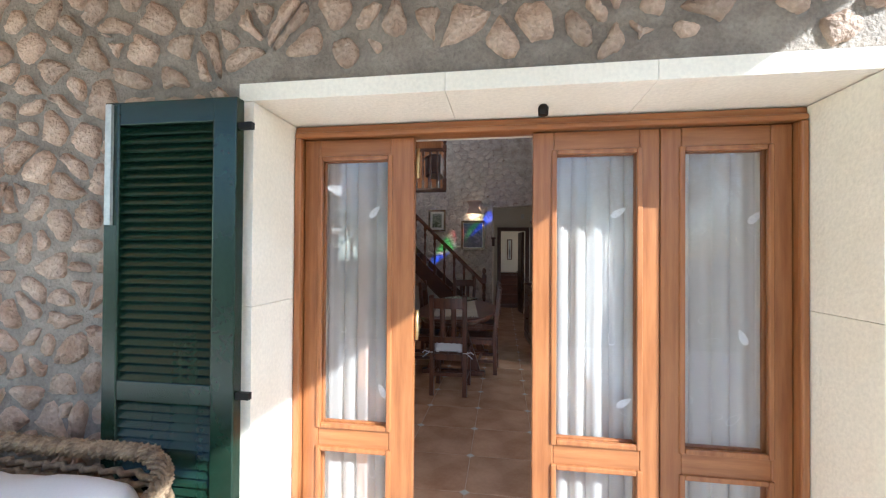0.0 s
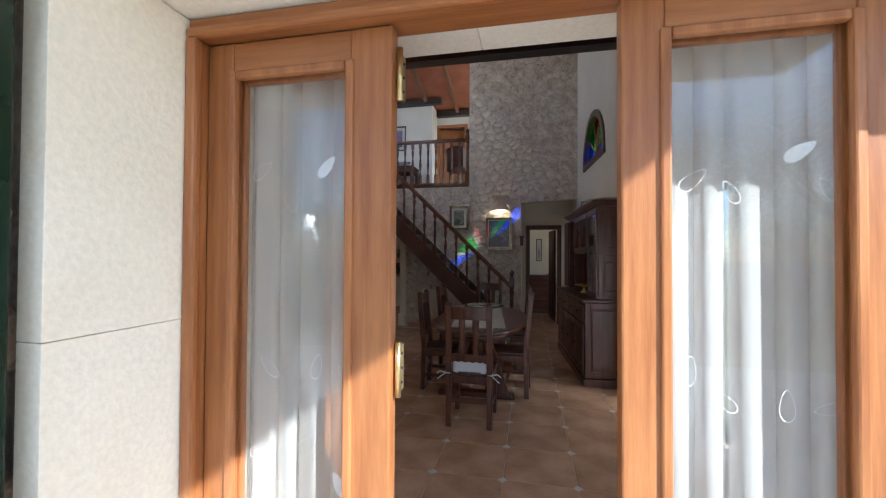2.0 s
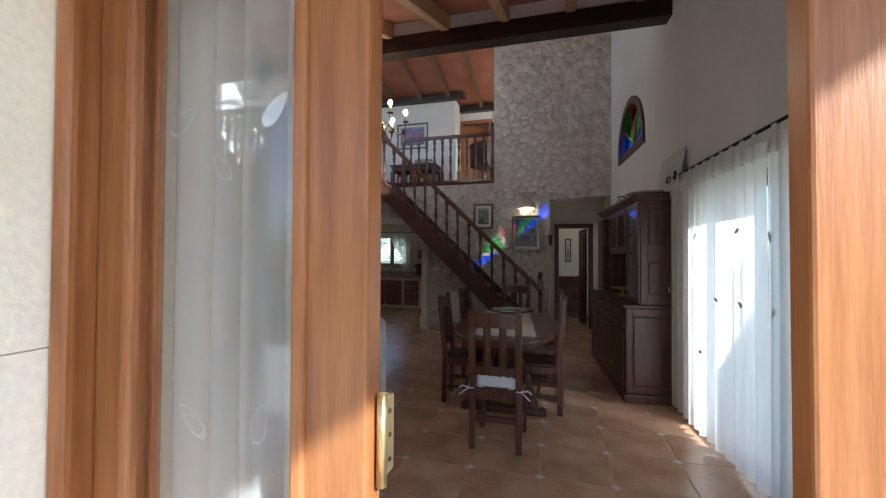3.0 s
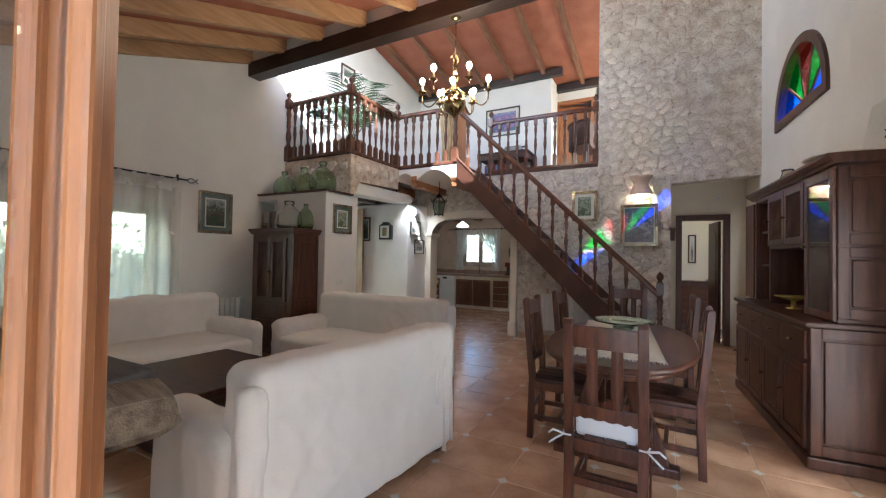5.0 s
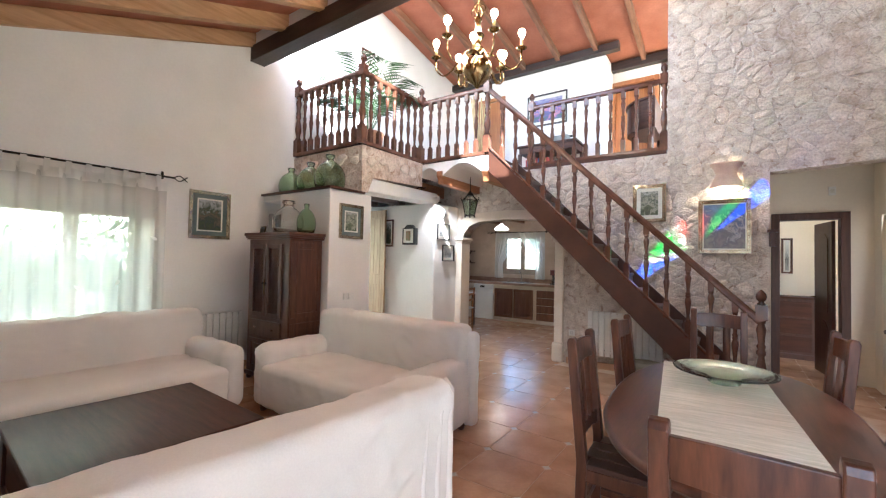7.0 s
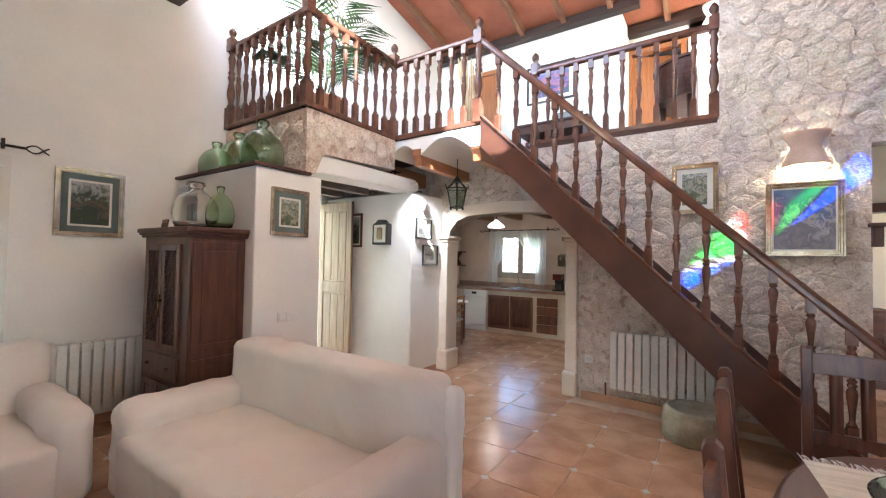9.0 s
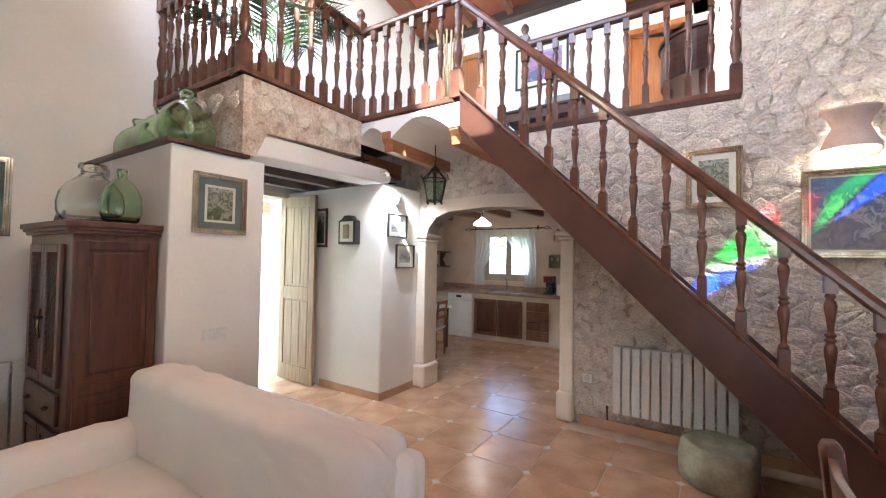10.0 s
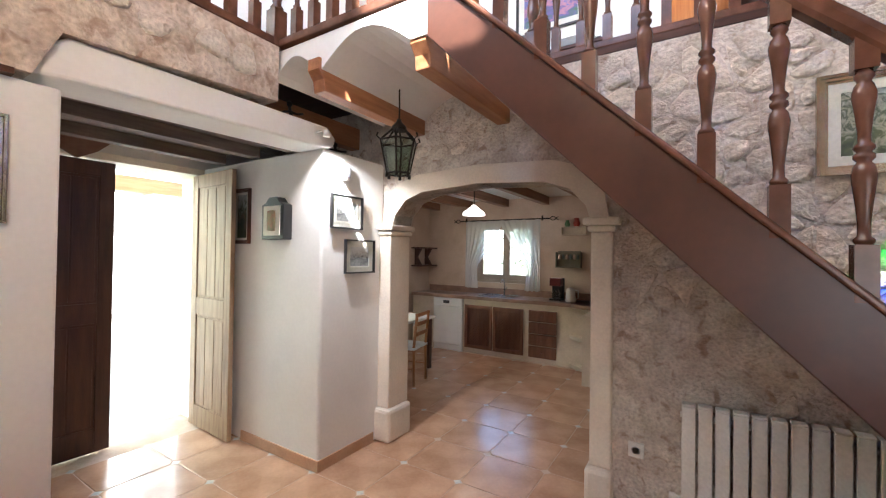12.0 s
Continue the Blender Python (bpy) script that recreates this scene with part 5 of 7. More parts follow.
def tab_curtain(m, w, z0, z1, folds, seed, label, cloth=curtain_sheer):
    c = thing("tab_curtain", label, "curtain", m, "sheer tab curtains")
    part("cloth", wavy(w, z0, z1, folds, 0.028, seed), cloth, c)
    rnd = random.Random(seed)
    n = int(w / 0.14)
    part("heading", wavy(w, z1 - 0.09, z1 + 0.004, folds, 0.028, seed), band_sheer, c, at=pose(0, -0.007, 0))
    for k in range(n):
        bm = bmesh.new()
        x = w * (k + 0.5) / n
        box(bm, x - 0.022, -0.014, z1 - 0.05, x + 0.022, -0.011, z1 + 0.075)
        box(bm, x - 0.022, 0.011, z1 - 0.05, x + 0.022, 0.014, z1 + 0.075)
        box(bm, x - 0.022, -0.014, z1 + 0.072, x + 0.022, 0.014, z1 + 0.075)
        part("tab", bm, band_sheer, c)
    bm = bmesh.new()
    for z in (1.15, 1.62, 0.75):
        for k in range(int(w / 0.3)):
            leaf_motif(bm, 0.15 + 0.3 * k + rnd.uniform(-0.06, 0.06), z + rnd.uniform(-0.03, 0.03), 0.035, rnd.uniform(0, 3), rnd.random() < 0.5)
    tagged(part("leaf_stitching", bm, leaf_thread, c, at=pose(0, -0.045, 0)), "stitched white leaves", kind="stuff")
    return c


tab_curtain(pose(-5.83, 3.30, 0, 0, 0, 90), 0.92, 0.06, 2.255, 6, 41, "sheer white tab curtain with stitched leaves")
tab_curtain(pose(-5.83, 4.22, 0, 0, 0, 90), 0.90, 0.06, 2.255, 6, 42, "sheer white tab curtain with stitched leaves")
wm = RIGHT @ pose(0.16, -0.25, 0, 0, 0, -90)
window(wm, 1.30, 0.10, 2.12, 2, "window_right", "wooden glazed door behind a sheer curtain")
a, b = RIGHT @ Vector((-0.13, -1.76, 2.25)), RIGHT @ Vector((-0.13, 0.27, 2.25))
rod(a, b)
tab_curtain(RIGHT @ pose(-0.13, 0.28, 0, 0, 0, -90), 1.57, 0.05, 2.17, 12, 43, "sheer white tab curtain beside the dresser", close_sheer)
tab_curtain(RIGHT @ pose(-0.13, -1.33, 0, 0, 0, -90), 0.40, 0.05, 2.17, 4, 44, "sheer white tab curtain beside the dresser", close_sheer)

# stained-glass fanlight
st = thing("stained_glass_window", "half-round stained-glass fanlight with blue, green and red panes", "window", RIGHT @ pose(0, 2.30, 3.08), kind="structure")
R_ = 0.62
n = 24
bm = bmesh.new()
rim = []
for k in range(n + 1):
    a = math.pi * k / n
    rim.append([(x, r * math.cos(a), r * math.sin(a) * 1.02) for x, r in ((-0.03, R_), (-0.03, R_ + 0.10), (0.12, R_ + 0.10), (0.12, R_))])
vv = [[bm.verts.new(p) for p in q] for q in rim]
for p, q in zip(vv, vv[1:]):
    for k in range(4):
        bm.faces.new((p[k], p[(k + 1) % 4], q[(k + 1) % 4], q[k]))
bm.faces.new(vv[0])
bm.faces.new(vv[-1])
box(bm, -0.03, -R_ - 0.10, -0.10, 0.12, R_ + 0.10, 0.0)
part("window_frame", bm, cabinet_wood, st, recalc=True, bevel=0.004)
for k in range(5):
    a0, a1 = math.pi * k / 5 + 0.035, math.pi * (k + 1) / 5 - 0.035
    col = ((0.03, 0.25, 0.95), (0.04, 0.55, 0.12), (0.45, 0.015, 0.02), (0.04, 0.55, 0.12), (0.03, 0.25, 0.95))[k]
    pts = [(0.07 * math.cos((a0 + a1) / 2), 0.07 * math.sin((a0 + a1) / 2))] + [((R_ + 0.01) * math.cos(a0 + (a1 - a0) * j / 6), (R_ + 0.01) * math.sin(a0 + (a1 - a0) * j / 6)) for j in range(7)]
    part("pane", prism(pts, "x", 0.05, 0.056), pane_mat("stained_pane", col, 0.1), st, ("blue", "green", "red", "green", "blue")[k] + " glass pane")
    if k:
        a = math.pi * k / 5
        part("glazing_bar", tube([(0.053, 0.03 * math.cos(a), 0.03 * math.sin(a)), (0.053, R_ * math.cos(a), R_ * math.sin(a))], 0.014, 6), cabinet_wood, st)
# Plaster round the arch; extra outer depth is added, unseen, to clip sunlight.
bm = bmesh.new()
for k in range(n):
    q = [((R_ + 0.08) * math.cos(math.pi * j / n), (R_ + 0.08) * 1.02 * math.sin(math.pi * j / n)) for j in (k, k + 1)]
    prism([q[0], q[1], (q[1][0], 1.23), (q[0][0], 1.23)], "x", 0.0, 0.55 if k < 15 else 0.26, bm)
box(bm, 0.0, 0.69, -0.1, 0.11, 0.78, 1.23)
box(bm, 0.0, -1.10, -0.1, 0.20, -0.69, 1.23)
part("spandrel", bm, plaster, st, "white plaster round the arch, deepened outside to clip the sun")
part("hub", lathe([(0.07, -0.02), (0.07, 0.02)], 16), cabinet_wood, st, at=pose(0.05, 0, 0.01, 0, 90, 0))

# ---- pictures ----
gilt = surface("worn_silver_gilt", (0.30, 0.25, 0.16), (0.52, 0.45, 0.33), 14, 70, 0.24, 0.15, metal=0.85)
card = surface("cream_mount", (0.62, 0.60, 0.52), (0.68, 0.66, 0.58), 5, 60, 0.9, 0.0)
card_green = surface("grey_green_mount", (0.10, 0.13, 0.12), (0.13, 0.16, 0.15), 5, 60, 0.9, 0.0)
black_frame = surface("black_frame", (0.012, 0.01, 0.01), (0.02, 0.018, 0.016), 8, 60, 0.35, 0.0)


def painted(name, stops, scale=5.0, lean=1.2):
    """Brushwork: noise of several colours that shifts from foot to head of the picture."""
    m, t, p = nodes(name)
    co, sx, nz, ad, rp = (t.nodes.new(k) for k in ("ShaderNodeTexCoord", "ShaderNodeSeparateXYZ", "ShaderNodeTexNoise", "ShaderNodeMath", "ShaderNodeValToRGB"))
    link(t, co.outputs["Generated"], sx.inputs[0])
    link(t, co.outputs["Generated"], nz.inputs["Vector"])
    nz.inputs["Scale"].default_value, nz.inputs["Detail"].default_value, nz.inputs["Distortion"].default_value = scale, 8, 1.2
    ad.operation = "MULTIPLY_ADD"
    ad.inputs[1].default_value = lean
    link(t, nz.outputs[0], ad.inputs[0])
    link(t, sx.outputs["Z"], ad.inputs[2])
    dv = t.nodes.new("ShaderNodeMath")
    dv.operation = "DIVIDE"
    dv.inputs[1].default_value = 1 + lean
    link(t, ad.outputs[0], dv.inputs[0])
    while len(rp.color_ramp.elements) < len(stops):
        rp.color_ramp.elements.new(0.5)
    for e, (q, c) in zip(rp.color_ramp.elements, stops):
        e.position, e.color = q, (*c, 1)
    link(t, dv.outputs[0], rp.inputs[0])
    link(t, rp.outputs[0], p.inputs["Base Color"])
    p.inputs["Roughness"].default_value = 0.6
    return m


landscape = painted("hill_landscape", [(0.28, (0.035, 0.05, 0.02)), (0.40, (0.02, 0.035, 0.03)), (0.50, (0.11, 0.08, 0.05)), (0.56, (0.025, 0.045, 0.02)), (0.66, (0.30, 0.31, 0.30)), (0.8, (0.42, 0.45, 0.45))])
flowers = painted("garden_painting", [(0.25, (0.035, 0.045, 0.025)), (0.42, (0.09, 0.11, 0.05)), (0.5, (0.33, 0.33, 0.25)), (0.58, (0.05, 0.07, 0.035)), (0.66, (0.42, 0.42, 0.37)), (0.8, (0.08, 0.11, 0.06))], 6, 2.0)
sea = painted("rocky_coast_painting", [(0.25, (0.24, 0.22, 0.22)), (0.42, (0.14, 0.14, 0.17)), (0.5, (0.34, 0.33, 0.34)), (0.58, (0.09, 0.12, 0.2)), (0.8, (0.14, 0.2, 0.32))], 6, 1.4)
violet = painted("violet_painting", [(0.25, (0.06, 0.14, 0.08)), (0.42, (0.12, 0.10, 0.28)), (0.5, (0.45, 0.20, 0.26)), (0.58, (0.12, 0.14, 0.36)), (0.8, (0.4, 0.38, 0.5))], 6, 1.8)
sketch = painted("pencil_view", [(0.3, (0.30, 0.30, 0.28)), (0.45, (0.12, 0.12, 0.12)), (0.52, (0.34, 0.34, 0.32)), (0.6, (0.5, 0.5, 0.48)), (0.8, (0.6, 0.6, 0.58))], 6, 0.8)


def picture(m, w, h, art, label, frame_mat=gilt, mount=card, fw=0.045, mw=0.05):
    """A framed picture; local x to the right, z up, faces local -y, back at y = 0."""
    p = thing("framed_picture", label, "picture", m)
    bm = bmesh.new()
    for prof in (((0, 0.025), (fw * 0.35, 0.03)), ((fw * 0.35, 0.018), (fw * 0.75, 0.024)), ((fw * 0.75, 0.014), (fw, 0.018))):
        i0, i1, d = prof[0][0], prof[1][0], prof[1][1]
        box(bm, i0, -d, i0, i1, 0, h - i0)
        box(bm, w - i1, -d, i0, w - i0, 0, h - i0)
        box(bm, i1, -d, i0, w - i1, 0, i1)
        box(bm, i1, -d, h - i1, w - i1, 0, h - i0)
    part("frame", bm, frame_mat, p, bevel=0.002)
    if mw:
        bm = boxes((fw, -0.010, fw, fw + mw, -0.002, h - fw), (w - fw - mw, -0.010, fw, w - fw, -0.002, h - fw), (fw + mw, -0.010, fw, w - fw - mw, -0.002, fw + mw), (fw + mw, -0.010, h - fw - mw, w - fw - mw, -0.002, h - fw))
        part("mount", bm, mount, p)
    if mw >= 0.03:
        a, b, c, d, k = fw + mw, w - fw - mw, fw + mw, h - fw - mw, 0.016
        part("liner", boxes((a, -0.012, c, a + k, -0.0062, d), (b - k, -0.012, c, b, -0.0062, d), (a + k, -0.012, c, b - k, -0.0062, c + k), (a + k, -0.012, d - k, b - k, -0.0062, d)), card, p, "pale inner border")
    part("canvas", boxes((fw + mw, -0.006, fw + mw, w - fw - mw, -0.001, h - fw - mw)), art, p, "painted scene")
    return p


picture(pose(-0.98, BACK - 0.055, 1.61), 0.52, 0.64, sea, "gilt-framed painting of a rocky coast on stone wall", mw=0.012)
picture(pose(-1.72, BACK - 0.055, 2.01), 0.39, 0.49, flowers, "garden painting in a gilt frame on the stone wall", mw=0.03)
picture(pose(LEFT + 0.002, 5.39, 1.66, 0, 0, 90), 0.48, 0.58, landscape, "hilltop landscape with grey-green mount in a silver frame", mount=card_green, fw=0.04)
picture(pose(-4.498, 6.465, 1.70, 0, 0, 90), 0.375, 0.42, flowers, "tree painting with grey-green mount in a silver frame", mount=card_green, fw=0.035, mw=0.045)
picture(pose(-4.546, 8.53, 1.79, 0, 0, 90), 0.33, 0.26, sketch, "small black-framed print on the spur wall", black_frame, card, 0.012, 0.03)
picture(pose(-4.546, 8.68, 1.44, 0, 0, 90), 0.33, 0.27, sketch, "small black-framed print on the spur wall", black_frame, card, 0.012, 0.03)
picture(pose(-5.66, 8.458, 1.67), 0.24, 0.47, landscape, "tall dark-framed print beside the open door", cabinet_wood, card, 0.03, 0.02)
picture(pose(-4.08, 10.995, 4.2), 0.82, 0.64, violet, "violet flower painting in a dark frame in the gallery", black_frame, card, 0.03, 0.05)
picture(pose(LEFT + 0.002, 8.05, 4.7, 0, 0, 90), 0.38, 0.42, landscape, "dark-framed picture on the gallery side wall", cabinet_wood, card, 0.03, 0.03)
picture(pose(0.82, 9.72, 1.45, 0, 0, -90), 0.36, 0.46, sketch, "small framed print on the hall wall", gilt, card, 0.03, 0.03)
hb = thing("key_box", "dark wooden key box with an arched top and a picture front", "box", pose(-5.15, 8.455, 1.70))
bm = prism([(0, 0), (0.27, 0), (0.27, 0.27), (0.22, 0.29), (0.18, 0.33), (0.09, 0.33), (0.05, 0.29), (0, 0.27)], "y", -0.08, 0)
part("case", bm, black_frame, hb, bevel=0.004)
part("front", boxes((0.035, -0.088, 0.03, 0.235, -0.081, 0.26)), card, hb, "cream front")
part("motif", soft(0.09, -0.093, 0.07, 0.18, -0.088, 0.22, 0.003, 2, 0.01, 6), surface("faded_motif", (0.30, 0.16, 0.10), (0.20, 0.22, 0.12), 30, 80, 0.8, 0.0), hb)

# ---- radiators, switches, sconce, detector ----


def radiator(m, n, h=0.60):
    r = thing("radiator", "white ribbed aluminium radiator fixed to the wall", "radiator", m, "radiators")
    rib = None
    for k in range(n):
        at = pose(0.04 + 0.078 * k, 0, 0)
        if rib is None:
            bm = boxes((-0.033, -0.045, 0.0, 0.033, -0.032, h), (-0.008, -0.032, 0.0, 0.008, 0.032, h), (-0.03, 0.02, 0.02, 0.03, 0.032, h - 0.02))
            box(bm, -0.033, -0.045, h, 0.033, 0.02, h + 0.012)
            rib = part("rib", bm, radiator_white, r, bevel=0.005, at=at)
        else:
            again(rib, at, r)
    for z in (0.06, h - 0.06):
        part("header_pipe", tube([(0.0, 0.0, z), (0.078 * n, 0.0, z)], 0.018, 8), radiator_white, r)
    part("valve", lathe([(0.012, 0), (0.012, 0.02), (0.02, 0.03), (0.018, 0.055)], 10), radiator_white, r, at=pose(0.0, 0, 0.06, 0, -90, 0))
    part("supply_pipe", tube([(-0.045, 0.0, 0.06), (-0.05, 0.01, 0.0), (-0.05, 0.03, -0.10), (-0.05, 0.07, -0.12)], 0.009, 8), brass, r, "thin supply pipe")
    return r


radiator(pose(-2.29, 9.085, 0.19), 12, 0.59)
radiator(pose(-5.825, 5.42, 0.15, 0, 0, 90), 8, 0.59)
plastic = surface("white_plastic", (0.70, 0.69, 0.65), (0.74, 0.73, 0.69), 5, 60, 0.4, 0.0)
for k in range(2):
    sw = thing("light_switch", "white light switch on the white block", "switch", pose(-4.498, 6.56 + 0.085 * k, 0.95, 0, 0, 90), "light switches")
    part("plate", boxes((0, -0.009, 0, 0.08, 0, 0.08)), plastic, sw, bevel=0.003)
    part("rocker", boxes((0.012, -0.013, 0.012, 0.068, -0.009, 0.068)), plastic, sw, bevel=0.002)
so = thing("wall_socket", "white wall socket on the stone wall", "socket", pose(-2.56, 9.10, 0.41))
part("plate", boxes((0, -0.012, 0, 0.085, 0.01, 0.085)), plastic, so, bevel=0.003)
part("cup", lathe([(0.024, 0), (0.021, 0.003), (0.019, -0.005), (0.002, -0.006)], 16), surface("grey_plastic", (0.45, 0.45, 0.43), (0.5, 0.5, 0.48), 5, 60, 0.5, 0.0), so, at=pose(0.0425, -0.012, 0.0425, 90))
dt = thing("motion_detector", "small white motion detector on the spur wall", "detector", pose(-4.547, 8.63, 2.16, 0, 0, 90))
part("case", soft(0, -0.05, 0, 0.07, 0.0, 0.13, 0.022, 1, 0.0, 8), plastic, dt)
part("lens", soft(0.015, -0.056, 0.02, 0.055, -0.045, 0.06, 0.005, 1, 0.0, 4), surface("dark_lens", (0.2, 0.2, 0.2), (0.25, 0.25, 0.25), 5, 50, 0.2, 0.0), dt)

sc = thing("wall_sconce", "flared clay wall sconce lit from below", "wall lamp", pose(-0.70, BACK - 0.02, 2.40))
clay = surface("pale_clay", (0.50, 0.36, 0.27), (0.60, 0.45, 0.35), 6, 60, 0.8, 0.1)
n = 18
bm = bmesh.new()
rings = []
for z, r in ((0.0, 0.17), (0.015, 0.165), (0.10, 0.13), (0.16, 0.105), (0.22, 0.125), (0.27, 0.165), (0.29, 0.17)):
    rings.append([bm.verts.new((r * math.cos(math.pi + math.pi * k / n), r * 0.75 * math.sin(math.pi + math.pi * k / n), z)) for k in range(n + 1)])
for p, q in zip(rings, rings[1:]):
    for k in range(n):
        bm.faces.new((p[k], p[k + 1], q[k + 1], q[k])).smooth = True
ob = part("shade", bm, clay, sc)
sol = ob.modifiers.new("wall", "SOLIDIFY")
sol.thickness = 0.008
bulb_mat = glow("lit_bulb", (1.0, 0.78, 0.48), 22)
part("bulb", lathe([(0.004, 0), (0.02, 0.012), (0.024, 0.03), (0.012, 0.055), (0.01, 0.07)], 12), bulb_mat, sc, "lit bulb", at=pose(0, -0.055, 0.04))
bulb("sconce_light", (-0.70, BACK - 0.09, 2.42), 0.8)

# ---- chandelier ----
cx, cy, cz = -2.43, 6.17, 2.99
cl = thing("chandelier", "brass chandelier with curved arms and lit candle bulbs", "chandelier", pose(cx, cy, cz))
part("body", lathe([(0.008, -0.06), (0.02, -0.05), (0.03, -0.03), (0.10, 0.02), (0.125, 0.08), (0.12, 0.14), (0.085, 0.19), (0.04, 0.215), (0.035, 0.24), (0.05, 0.26), (0.05, 0.29), (0.025, 0.31), (0.03, 0.36), (0.055, 0.40), (0.03, 0.43), (0.02, 0.5), (0.035, 0.53), (0.015, 0.56), (0.008, 0.6)], 24), brass, cl, "polished brass ball and stem")
for k in range(8):
    a = 6.2832 * k / 8
    bm = bmesh.new()
    tube([((0.02 + 0.05 * math.sin(j / 9 * 3.14)) * math.cos(a), (0.02 + 0.05 * math.sin(j / 9 * 3.14)) * math.sin(a), 0.56 + 0.11 * j / 9) for j in range(10)], 0.004, 5, bm)
    if k % 2 == 0:
        part("scroll", bm, brass, cl)
    else:
        bm.free()
candle = surface("ivory_candle_sleeve", (0.60, 0.44, 0.22), (0.68, 0.52, 0.28), 20, 60, 0.5, 0.0)
arms = [(6.2832 * k / 6 + 0.35, 0.37, 0.27) for k in range(6)] + [(6.2832 * k / 3 + 0.9, 0.215, 0.17) for k in range(3)]
for a, r, z in arms:
    c, s = math.cos(a), math.sin(a)
    pts = []
    for j in range(19):
        u = j / 18
        rr = 0.04 + (r - 0.04) * min(1, u * 1.12)
        zz = 0.25 + 0.06 * math.sin(u * 6.2) - 0.30 * u * (1 - u) * 1.6 + (z - 0.29) * u
        pts.append((rr * c, rr * s, zz))
    ar = part("arm", tube(pts, 0.007, 7), brass, cl)
    part("drip_pan", lathe([(0.006, 0), (0.02, 0.004), (0.042, 0.016), (0.044, 0.02), (0.03, 0.016), (0.012, 0.016)], 16), brass, ar, at=pose(r * c, r * s, z - 0.04))
    part("candle_sleeve", lathe([(0.012, 0), (0.012, 0.085)], 10), candle, ar, at=pose(r * c, r * s, z - 0.025))
    part("bulb", lathe([(0.010, 0), (0.014, 0.012), (0.027, 0.035), (0.029, 0.05), (0.022, 0.068), (0.006, 0.08)], 12), bulb_mat, ar, "lit bulb", at=pose(r * c, r * s, z + 0.06))
bm = bmesh.new()
z, k = 0.58, 0
while z < 1.06:
    ring = [(0.009 * math.cos(6.2832 * j / 8) * (1 if k % 2 else 0), 0.009 * math.cos(6.2832 * j / 8) * (0 if k % 2 else 1), z + 0.016 + 0.016 * math.sin(6.2832 * j / 8)) for j in range(9)]
    tube(ring, 0.0028, 4, bm)
    z, k = z + 0.024, k + 1
part("chain", bm, brass, cl)
part("ceiling_rose", lathe([(0.012, 0), (0.05, 0.02), (0.055, 0.03)], 16), brass, cl, at=pose(0, 0, 1.04))
bulb("chandelier_light", (cx, cy, cz + 0.55), 4.5, size=0.15)

# ---- bottles on wardrobe and ledge ----


def demijohn(at, r, h, mat_, label, neck=0.25):
    r *= 1.08
    bm = lathe([(r * 0.6, 0), (r * 0.84, h * 0.03), (r * 0.98, h * 0.18), (r, h * 0.34), (r * 0.94, h * 0.50), (r * 0.74, h * 0.66), (r * 0.45, h * 0.78), (r * neck, h * 0.83), (r * neck, h * 0.91), (r * neck * 1.25, h * 0.925), (r * neck * 1.25, h), (r * neck * 0.8, h),
                (r * neck * 0.75, h * 0.83), (r * 0.42, h * 0.77), (r * 0.71, h * 0.65), (r * 0.90, h * 0.50), (r * 0.96, h * 0.34), (r * 0.94, h * 0.19), (r * 0.8, h * 0.05), (r * 0.02, h * 0.04)], 32)
    return tagged(part("glass_demijohn", bm, mat_, None, at=pose(*at)), label, "bottle", "glass demijohns")


for x, r, h in ((-5.60, 0.155, 0.37), (-5.18, 0.165, 0.40), (-4.79, 0.18, 0.45)):
    demijohn((x, 6.55, 2.306), r, h, green_glass, "bulbous green glass demijohn on the ledge")
demijohn((-4.90, 6.05, 1.736), 0.16, 0.38, clear_glass, "clear glass demijohn on the wardrobe", 0.34)
demijohn((-4.665, 6.13, 1.736), 0.10, 0.34, green_glass, "small green glass bottle on the wardrobe", 0.24)
sp = surface("grey_speaker", (0.20, 0.20, 0.20), (0.26, 0.26, 0.26), 9, 90, 0.7, 0.1)
for x in (-5.82, -5.66):
    tagged(part("small_loudspeaker", boxes((0, 0, 0, 0.12, 0.12, 0.26)), sp, None, "", 0.012, pose(x, 6.36, 1.781)), "small grey loudspeaker in the wall niche", "loudspeaker", "loudspeakers")
fr_ = thing("photo_frame", "small standing photo frame on the wardrobe", "photo frame", pose(-5.38, 5.98, 1.736, -10))
part("frame", boxes((0, 0, 0, 0.11, 0.012, 0.09)), brass, fr_, bevel=0.002)
part("photo", boxes((0.012, -0.003, 0.012, 0.098, -0.0005, 0.078)), landscape, fr_)

# millstone by the stairs
mill = surface("grey_green_stone", (0.24, 0.22, 0.16), (0.36, 0.33, 0.25), 8, 50, 0.9, 0.5, spread=0.12)
bm = lathe([(0.225, 0), (0.245, 0.02), (0.25, 0.15), (0.245, 0.27), (0.23, 0.29), (0.20, 0.295), (0.19, 0.28), (0.02, 0.275)], 32)
for v in bm.verts:
    v.co += Vector((v.co.x, v.co.y, 0)) * 0.12 * noise.noise(v.co * 6)
tagged(part("stone_mortar", bm, mill, None, at=pose(-1.50, 8.62, 0) @ Matrix.Diagonal((0.98, 1.0, 0.94, 1))), "round grey-green stone mortar standing by the stairs", "stone")

